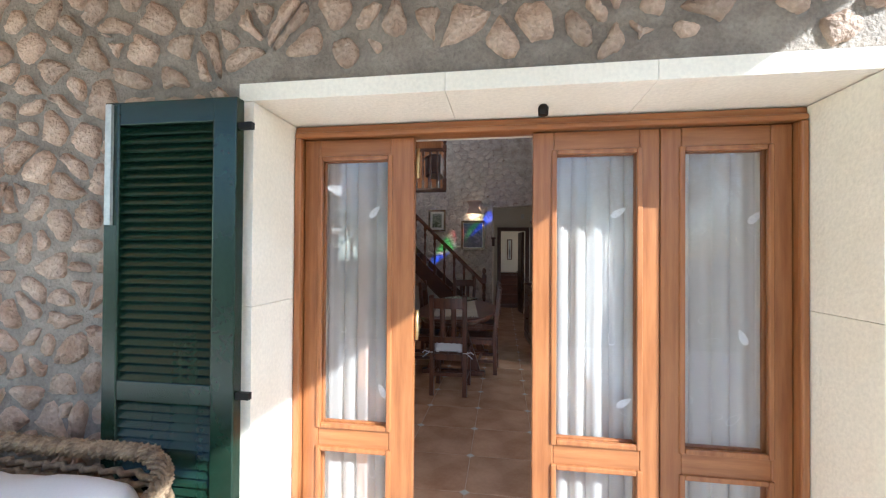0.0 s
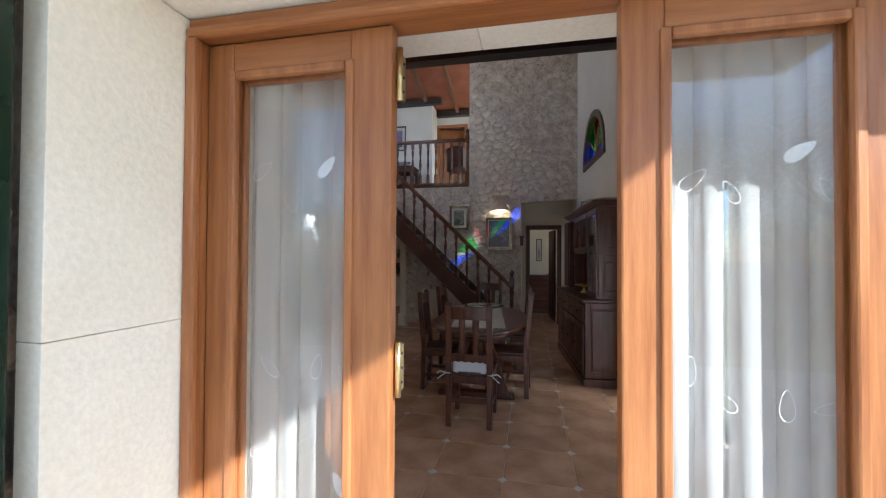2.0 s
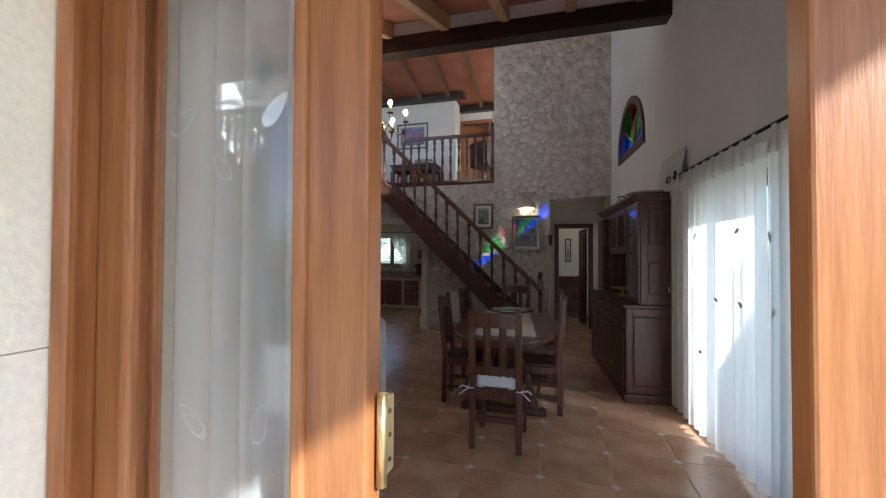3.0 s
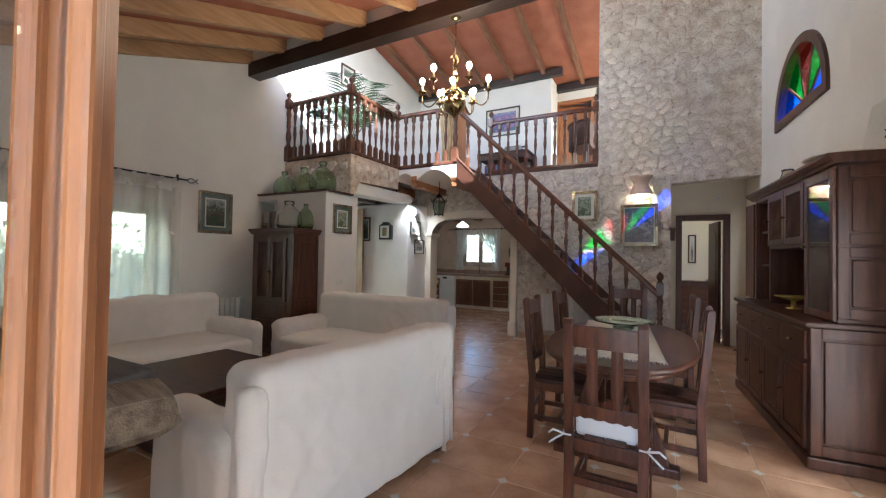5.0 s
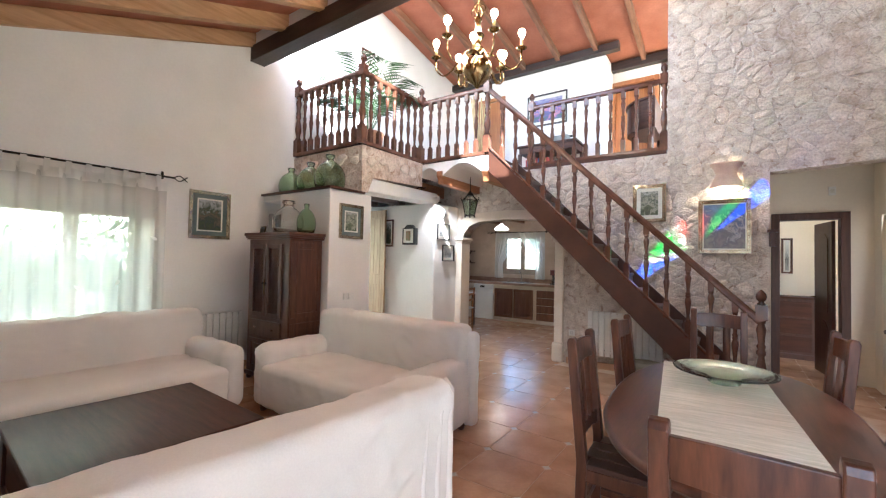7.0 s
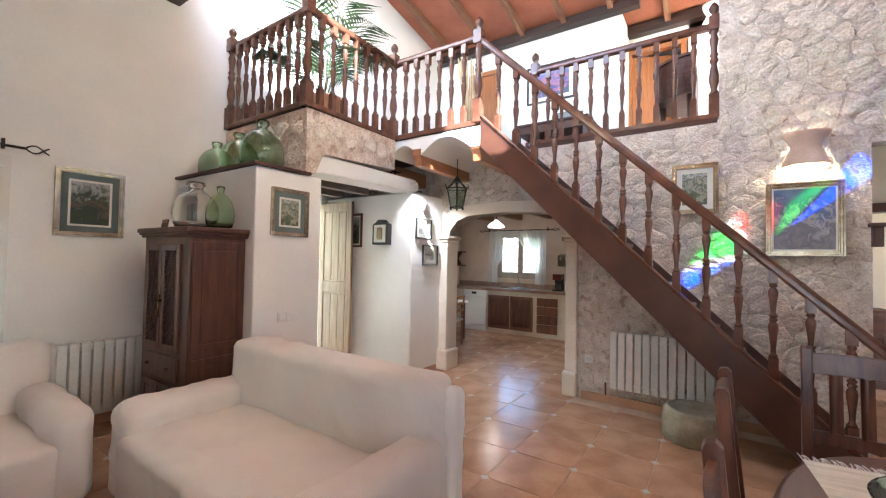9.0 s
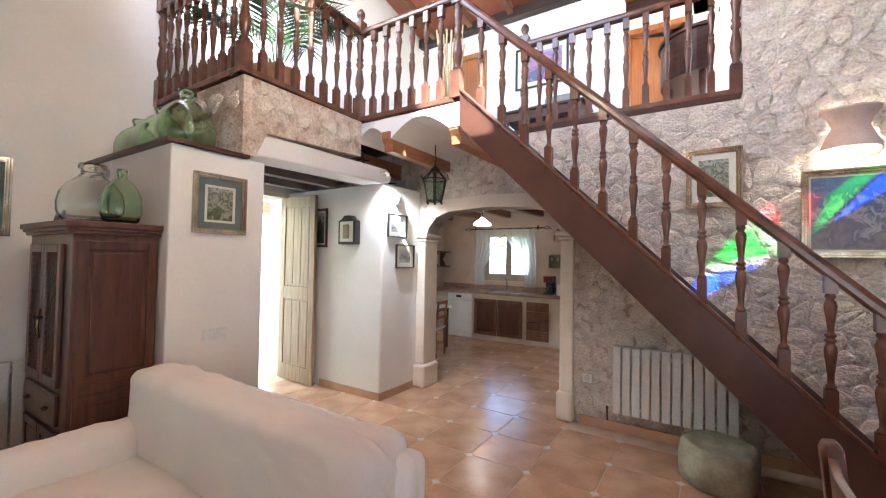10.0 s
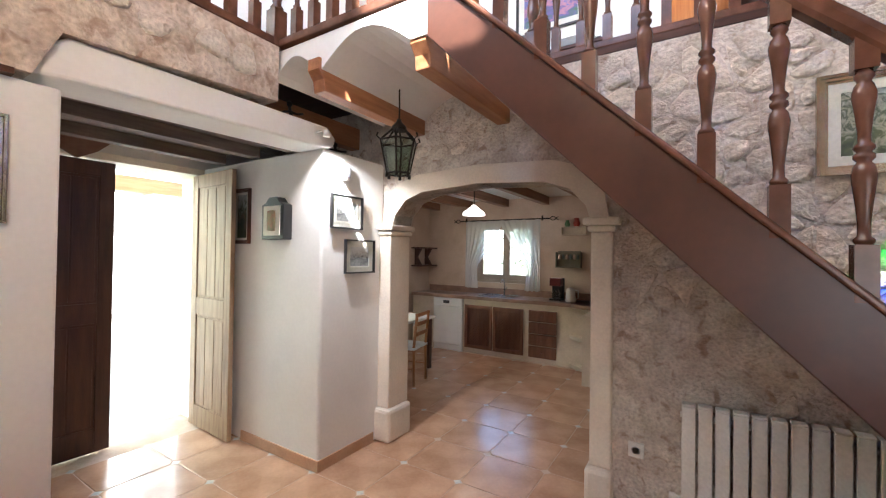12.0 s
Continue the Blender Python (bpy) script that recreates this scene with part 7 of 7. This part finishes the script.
kt_ = thing("kitchen_table", "small wooden kitchen table with a white cloth", "table", pose(-5.75, 10.75, 0))
part("top", boxes((-0.45, -0.5, 0.70, 0.40, 0.5, 0.735)), cush_white, kt_, "white tabletop", 0.006)
for x in (-0.38, 0.33):
    for y in (-0.43, 0.43):
        part("leg", boxes((x - 0.03, y - 0.03, 0, x + 0.03, y + 0.03, 0.70)), cabinet_wood, kt_, bevel=0.003)
kch = thing("kitchen_chair", "small rustic wooden kitchen chair with a white pad", "chair", pose(-5.32, 10.55, 0, 0, 0, 100))
for x in (-0.17, 0.17):
    part("back_post", tube([(x, -0.18, 0), (x, -0.17, 0.45), (x, -0.21, 0.88)], 0.018, 8), oak, kch)
    part("front_leg", tube([(x, 0.17, 0), (x, 0.17, 0.44)], 0.018, 8), oak, kch)
    part("side_rung", tube([(x, -0.17, 0.2), (x, 0.17, 0.2)], 0.010, 6), oak, kch)
for z in (0.6, 0.72, 0.83):
    part("ladder_rail", boxes((-0.17, -0.205, z, 0.17, -0.185, z + 0.045)), oak, kch, bevel=0.004)
part("seat", soft(-0.2, -0.19, 0.43, 0.2, 0.2, 0.47, 0.015, 3, 0.004, 8), cush_white, kch, "white seat pad")

# ---- gallery ----
pot = surface("terracotta_pot", (0.36, 0.17, 0.09), (0.44, 0.22, 0.13), 6, 50, 0.8, 0.15)
palm = thing("potted_palm", "tall potted palm with long fronds on the platform", "plant", pose(-5.05, 7.45, 2.95))
part("pot", lathe([(0.14, 0), (0.17, 0.02), (0.22, 0.33), (0.23, 0.36), (0.20, 0.36), (0.19, 0.30), (0.02, 0.29)], 20), pot, palm)
frond_green = surface("palm_green", (0.030, 0.065, 0.022), (0.07, 0.125, 0.045), 8, 60, 0.45, 0.05)
rnd = random.Random(12)
for k in range(16):
    a = 6.2832 * k / 16 + rnd.uniform(-0.2, 0.2)
    ln_, lift = rnd.uniform(0.8, 1.2), rnd.uniform(0.6, 1.6)
    spine = [Vector((ln_ * 0.72 * u * math.cos(a), ln_ * 0.72 * u * math.sin(a), 0.30 + lift * (u * 1.5 - u * u * 0.95))) for u in [j / 12 for j in range(13)]]
    bm = bmesh.new()
    tube(spine, 0.007, 5, bm, 0.3)
    for j in range(4, 13):
        d = (spine[j] - spine[j - 1]).normalized()
        side = d.cross(Vector((0, 0, 1))).normalized()
        for s in (-1, 1):
            for h_ in (0.0, 0.5):
                p0 = spine[j - 1].lerp(spine[j], h_)
                L2 = 0.36 * math.sin(math.pi * (0.25 + 0.7 * (j - 4) / 9)) + 0.05
                tip = p0 + (side * s * 0.8 + d * 0.65 - Vector((0, 0, 0.28))) * L2 * rnd.uniform(0.8, 1.15)
                mid = p0.lerp(tip, 0.45) + Vector((0, 0, 0.02))
                w_ = d * 0.014
                bm.faces.new([bm.verts.new(q) for q in (p0, mid - w_, tip, mid + w_)])
    part("frond", bm, frond_green, palm)
ol = bmesh.new()
for k in range(14):
    a = rnd.uniform(0, 6.28)
    tube([(0, 0, 0.35), (0, 0, 1.1), (0.06 * math.cos(a), 0.06 * math.sin(a), 1.38), (0.17 * math.cos(a), 0.17 * math.sin(a), 1.46 + rnd.uniform(-0.05, 0.08)), (0.22 * math.cos(a), 0.22 * math.sin(a), 1.33)], 0.012, 5, ol, 0.4)
part("dried_plume", ol, surface("dried_plume", (0.62, 0.52, 0.48), (0.72, 0.63, 0.58), 10, 60, 0.9, 0.0), palm, "pale dried plume")
bm = bmesh.new()
for k in range(22):
    x, y = rnd.uniform(-0.06, 0.06), rnd.uniform(-0.06, 0.06)
    tube([(x, y, 0), (x * 1.4 + 0.01, y * 1.3, 0.6), (x * 2.2 + rnd.uniform(-0.04, 0.04), y * 2 + rnd.uniform(-0.03, 0.03), rnd.uniform(1.0, 1.3))], 0.009, 5, bm)
tagged(part("cane_bundle", bm, surface("dry_cane", (0.50, 0.38, 0.18), (0.62, 0.50, 0.28), 9, 60, 0.7, 0.1), None, at=pose(-4.02, 8.95, 2.95)), "bundle of pale dry canes standing on the landing", "cane bundle", kind="stuff")
dk = thing("writing_desk", "dark wooden desk with a shelf of books in the gallery", "desk", pose(-4.05, 10.42, 2.95))
part("desktop", boxes((0, 0, 0.70, 1.15, 0.55, 0.735)), dark_wood_x, dk, bevel=0.006)
part("apron", boxes((0.04, 0.03, 0.58, 1.11, 0.52, 0.70)), dark_wood_x, dk, bevel=0.003)
for x in (0.05, 1.10):
    for y in (0.05, 0.50):
        part("leg", boxes((x - 0.03, y - 0.03, 0, x + 0.03, y + 0.03, 0.58)), dark_wood, dk, bevel=0.004)
part("shelf", boxes((0.05, 0.08, 0.28, 1.10, 0.50, 0.30)), dark_wood_x, dk)
cols = ((0.3, 0.04, 0.03), (0.05, 0.12, 0.3), (0.55, 0.5, 0.4), (0.06, 0.2, 0.1), (0.4, 0.25, 0.08))
bx = 0.12
for k in range(11):
    w_ = rnd.uniform(0.02, 0.045)
    c_ = cols[k % 5]
    tagged(part("book", boxes((0, 0, 0, w_, 0.15, rnd.uniform(0.17, 0.22))), surface("book_cloth", c_, tuple(v * 1.2 for v in c_), 8, 80, 0.7, 0.0), None, "", 0.003, pose(-4.05 + bx, 10.58, 3.251)), "upright book on the desk shelf", "book", "books on the desk shelf")
    bx += w_ + 0.003
tw = thing("typewriter", "old grey typewriter on the desk", "typewriter", pose(-3.25, 10.60, 3.686))
part("case", prism([(-0.17, 0), (0.17, 0), (0.17, 0.05), (0.02, 0.11), (-0.12, 0.11), (-0.17, 0.06)], "x", -0.17, 0.17), surface("grey_metal_paint", (0.16, 0.18, 0.17), (0.22, 0.24, 0.23), 8, 60, 0.4, 0.05), tw, bevel=0.008)
part("roller", tube([(-0.2, 0.09, 0.125), (0.2, 0.09, 0.125)], 0.022, 10), black_frame, tw)
bs = thing("curved_sideboard", "dark curved wooden sideboard at the end of the gallery", "sideboard", pose(-1.55, 10.15, 2.95))
bm = bmesh.new()
pts = [(0.45 * math.cos(math.pi * 0.5 + math.pi * k / 14), 0.45 * math.sin(math.pi * 0.5 + math.pi * k / 14)) for k in range(15)]
prism(pts, "z", 0.50, 0.92, bm)
part("curved_case", bm, dark_wood_x, bs)
bm = prism([(x * 1.06, y * 1.06) for x, y in pts], "z", 0.92, 0.955)
part("top", bm, dark_wood_x, bs, bevel=0.006)
for x, y in ((-0.36, 0.0), (-0.05, 0.38), (-0.05, -0.38)):
    part("leg", tube([(x, y, 0), (x, y, 0.5)], 0.025, 8, None, 1.3), dark_wood, bs)
bm = lathe([(0.06, 0), (0.09, 0.02), (0.16, 0.07), (0.165, 0.08), (0.15, 0.078), (0.02, 0.02)], 20)
tagged(part("metal_bowl", bm, chrome, None, at=pose(-1.78, 10.15, 3.906)), "metal bowl on the curved sideboard", "bowl")
for nm, x0, x1, y_, lab in (("gallery_door", -2.6, -1.74, 11.6, "brown wooden gallery door standing ajar"), ("gallery_door_far", -5.25, -4.60, 11.0, "brown wooden door in the gallery back wall")):
    gd = thing(nm, lab, "door", kind="structure")
    part("door_frame", boxes((x0, y_ - 0.03, 2.95, x0 + 0.08, y_ + 0.10, 5.0), (x1 - 0.08, y_ - 0.03, 2.95, x1, y_ + 0.10, 5.0), (x0 + 0.08, y_ - 0.03, 4.92, x1 - 0.08, y_ + 0.10, 5.0)), oak, gd, bevel=0.005)
    part("leaf", boxes((0, 0, 2.955, x1 - x0 - 0.17, 0.035, 4.91)), oak, gd, "brown panelled leaf", 0.004, pose(x0 + 0.085, y_ + (0.06 if x0 > -3 else -0.02), 0, 0, 0, 20 if x0 > -3 else 0))
structure("gallery_room", boxes((-2.8, 13.4, 2.95, -1.3, 13.5, 5.6), (-2.9, 11.75, 2.95, -2.8, 13.5, 5.6), (-1.3, 11.75, 2.95, -1.2, 13.5, 5.6), (-2.9, 11.7, 5.6, -1.2, 13.5, 5.7), (-2.9, 11.7, 2.9, -1.2, 13.5, 2.95)), plaster, "white room behind the gallery door", "wall")
ws = thing("gallery_wall_lamp", "white double-shaded wall lamp in the gallery", "wall lamp", pose(-1.42, 11.05, 4.95))
part("upper_shade", lathe([(0.05, 0), (0.10, 0.10), (0.11, 0.16)], 16), plaster, ws)
part("lower_shade", lathe([(0.11, -0.16), (0.10, -0.10), (0.05, 0.0)], 16), glow("lit_shade", (1.0, 0.75, 0.42), 2.5), ws, "lit lower shade")
part("arm", tube([(0, 0, 0), (0.0, 0.3, 0), (0, 0.54, 0)], 0.012, 6), iron, ws)

# ---- rubble stones ----


def cell(p, pts, lim):
    """The polygon of points nearer to p than to any other of pts."""
    poly = [(p[0] - lim, p[1] - lim), (p[0] + lim, p[1] - lim), (p[0] + lim, p[1] + lim), (p[0] - lim, p[1] + lim)]
    for q in pts:
        if q == p:
            continue
        mx, my, nx, ny = (p[0] + q[0]) / 2, (p[1] + q[1]) / 2, q[0] - p[0], q[1] - p[1]
        out = []
        for i in range(len(poly)):
            a, b = poly[i], poly[(i + 1) % len(poly)]
            da, db = (a[0] - mx) * nx + (a[1] - my) * ny, (b[0] - mx) * nx + (b[1] - my) * ny
            if da <= 0:
                out.append(a)
            if da * db < 0:
                t_ = da / (da - db)
                out.append((a[0] + (b[0] - a[0]) * t_, a[1] + (b[1] - a[1]) * t_))
        poly = out
        if len(poly) < 3:
            break
    return poly


def stone_layout(x0, x1, z0, z1, sx, sz, seed, free, gap, wild=0.42, smooth=1):
    """Rounded stone outlines (centre, outline) on a wall, where free(x, z) holds."""
    rnd = random.Random(seed)
    rows_ = []
    nz_, nx_ = int((z1 - z0) / sz) + 1, int((x1 - x0) / sx) + 1
    for j in range(-1, nz_ + 1):
        rows_.append([(x0 + sx * (i + 0.5 * (j % 2) + rnd.uniform(-wild, wild)), z0 + sz * (j + 0.5 + rnd.uniform(-wild, wild))) for i in range(-1, nx_ + 1)])
    out = []
    for j, row in enumerate(rows_):
        for i, p in enumerate(row):
            near = [q for jj in range(max(0, j - 2), min(len(rows_), j + 3)) for q in rows_[jj][max(0, i - 2):i + 3]]
            poly = cell(p, near, 1.4 * max(sx, sz))
            if len(poly) < 3:
                continue
            cx_, cz_ = sum(q[0] for q in poly) / len(poly), sum(q[1] for q in poly) / len(poly)
            g_ = gap * rnd.uniform(0.6, 1.6)
            for _ in range(smooth - 1):
                poly = [(b[0] * 0.75 + c[0] * 0.25, b[1] * 0.75 + c[1] * 0.25) for a, c in zip(poly, poly[1:] + poly[:1]) for b, c in ((a, c), (c, a))]
            fine = []
            for k in range(len(poly)):
                a, b, c = poly[k - 1], poly[k], poly[(k + 1) % len(poly)]
                for q in ((b[0] * 0.68 + a[0] * 0.32, b[1] * 0.68 + a[1] * 0.32), (b[0] * 0.68 + c[0] * 0.32, b[1] * 0.68 + c[1] * 0.32)):
                    dx, dz = q[0] - cx_, q[1] - cz_
                    l = math.hypot(dx, dz) or 1
                    f = max(0.25, (l - g_) / l) * rnd.uniform(0.93, 1.04)
                    fine.append((dx * f, dz * f))
            if all(free(cx_ + u, cz_ + v) for u, v in fine):
                out.append((cx_, cz_, fine))
    return out


def stone_bmesh(outline, depth, rnd, bm=None, at=(0, 0), y=0.0):
    """A stone with a domed uneven face towards -y."""
    bm = bm or bmesh.new()
    rings = []
    for k, d in ((1.0, 0.012), (0.97, -depth * 0.55), (0.80, -depth * 0.95)):
        rings.append([bm.verts.new((at[0] + u * k, y + d + rnd.uniform(-0.25, 0.25) * depth * (k < 0.99), at[1] + v * k)) for u, v in outline])
    n_ = len(outline)
    for lo, hi in zip(rings, rings[1:]):
        for i in range(n_):
            bm.faces.new((lo[i], lo[(i + 1) % n_], hi[(i + 1) % n_], hi[i])).smooth = True
    top_ = bm.verts.new((at[0], y - depth * rnd.uniform(0.9, 1.25), at[1]))
    for i in range(n_):
        bm.faces.new((rings[-1][i], rings[-1][(i + 1) % n_], top_)).smooth = True
    return bm


def lay_stones(wall, stones, depth, y, mat_, near, seed, m=None):
    """The nearest 300 as stones of their own, the rest joined."""
    rnd = random.Random(seed)
    stones = sorted(stones, key=lambda s: near(s[0], s[1]))
    joined = bmesh.new()
    for k, (x, z, o) in enumerate(stones):
        d = depth * rnd.uniform(0.5, 1.25)
        if k < 300:
            bm = stone_bmesh(o, d, rnd)
            bmesh.ops.recalc_face_normals(bm, faces=bm.faces)
            at = pose(x, y, z)
            part("stone", bm, mat_, wall, at=(m @ at) if m is not None else at)
        else:
            stone_bmesh(o, d, rnd, joined, (x, z), y)
    if len(stones) > 300:
        ob = part("rubble", joined, mat_, wall, recalc=False, at=m)
        tagged(ob, kind="stuff")
    else:
        joined.free()


def free_back(x, z):
    if x < -4.68 or x > 0.86 or z > 6.0 or z < 0.03:
        return False
    if z > 2.86 and x < -1.33:
        return False
    if -4.68 < x < -2.60 and z < (2.34 if -4.5 < x < -2.68 else 1.9):
        return False
    if x > -0.30 and z < 2.66:
        return False
    if x < -3.3 and 2.5 < z < 2.95:
        return False
    if x > -3.3 and z < TOPZ(x) - 0.35 and noise.noise(Vector((x * 4, 1.7, z * 4))) > -0.12:
        return False
    return True


back_ob = bpy.data.objects["wall_back"]
lay_stones(back_ob, stone_layout(-4.7, 0.9, 0.0, 6.0, 0.185, 0.118, 5, free_back, 0.007, 0.62), 0.017, BACK, rubble, lambda x, z: abs(x + 1.6) + abs(z - 2.2), 6)

front_ob = bpy.data.objects["wall_front"]


def free_front(x, z):
    if z < 0 or z > 3.2 or x < -2.6 or x > 2.0:
        return False
    return not (-1.03 < x < 1.16 and z < 2.17)


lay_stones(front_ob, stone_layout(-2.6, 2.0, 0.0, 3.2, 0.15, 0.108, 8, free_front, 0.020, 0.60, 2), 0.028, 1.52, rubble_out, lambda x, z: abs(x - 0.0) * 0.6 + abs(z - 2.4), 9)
plat_ob = bpy.data.objects["platform_wall"]
lay_stones(plat_ob, stone_layout(6.82, 8.0, 2.54, 2.9, 0.22, 0.14, 14, lambda x, z: 6.81 < x < 8.01 and 2.545 < z < 2.9, 0.014), 0.022, 0.0, rubble, lambda x, z: 0, 15, pose(-4.47, 0, 0, 0, 0, 90))
lay_stones(plat_ob, stone_layout(-5.9, -4.5, 2.54, 2.9, 0.22, 0.14, 16, lambda x, z: -5.88 < x < -4.5 and 2.545 < z < 2.9, 0.014), 0.022, 6.79, rubble, lambda x, z: 0, 17)

# ---- floor tiles ----
TP = 0.478
x_org, y_org = -0.292, 4.145


def tile_mesh(s, c):
    """A square tile with clipped corners and eased edges."""
    bm = bmesh.new()
    rings = []
    for k, z in ((0.0, -0.008), (0.0, -0.002), (0.004, 0.0)):
        h_ = s / 2 - k
        rings.append([bm.verts.new((x, y, z)) for x, y in ((-h_ + c, -h_), (h_ - c, -h_), (h_, -h_ + c), (h_, h_ - c), (h_ - c, h_), (-h_ + c, h_), (-h_, h_ - c), (-h_, -h_ + c))])
    for lo, hi in zip(rings, rings[1:]):
        for i in range(8):
            bm.faces.new((lo[i], lo[(i + 1) % 8], hi[(i + 1) % 8], hi[i]))
    bm.faces.new(rings[-1])
    return bm


spots = []
for i in range(-13, 4):
    for j in range(-4, 18):
        x, y = x_org + TP * (i + 0.5), y_org + TP * (j + 0.5)
        inside = (-5.9 < x < 1.1 and 2.15 < y < 9.0) or (-4.4 < x < -2.7 and 8.9 < y < 9.6) or (-6.5 < x < -2.1 and 9.5 < y < 12.4) or (-6.2 < x < -4.4 and 7.0 < y < 8.5) or (-0.4 < x < 1.0 and 9.0 <= y < 12.3)
        if inside:
            spots.append((x, y))
spots.sort(key=lambda p: abs(p[0] + 1.5) * 0.8 + abs(p[1] - 6.0))
first = None
rnd = random.Random(77)
rest = bmesh.new()
for k, (x, y) in enumerate(spots):
    at = pose(x, y, rnd.uniform(-0.0006, 0.0006), 0, 0, 90 * rnd.randrange(4))
    if k < 300:
        if first is None:
            first = part("floor_tile", tile_mesh(TP - 0.006, 0.035), terracotta, floor, at=at)
        else:
            again(first, at, floor)
    else:
        b_ = tile_mesh(TP - 0.006, 0.035)
        b_.transform(at)
        me = bpy.data.meshes.new("t")
        b_.to_mesh(me)
        b_.free()
        rest.from_mesh(me)
        bpy.data.meshes.remove(me)
tagged(part("far_tiles", rest, terracotta, floor), kind="stuff")
bm = bmesh.new()
for i in range(-13, 5):
    for j in range(-4, 19):
        x, y = x_org + TP * i, y_org + TP * j
        if not ((-5.8 < x < 1.1 and 2.15 < y < 9.1) or (-6.5 < x < -2.1 and 9.5 < y < 12.4) or (-6.2 < x < -4.4 and 7.0 < y < 8.5)):
            continue
        c = 0.030
        vs = [bm.verts.new((x + u, y + v, -0.0005)) for u, v in ((c, 0), (0, c), (-c, 0), (0, -c))]
        bm.faces.new(vs)
        bm.faces.new([bm.verts.new((x + u, y + v, 0.0008)) for u, v in ((0.012, 0), (0, 0.012), (-0.012, 0), (0, -0.012))])
tagged(part("tile_insets", bm, inset_mat, floor, "small pale glazed corner insets"), kind="stuff")
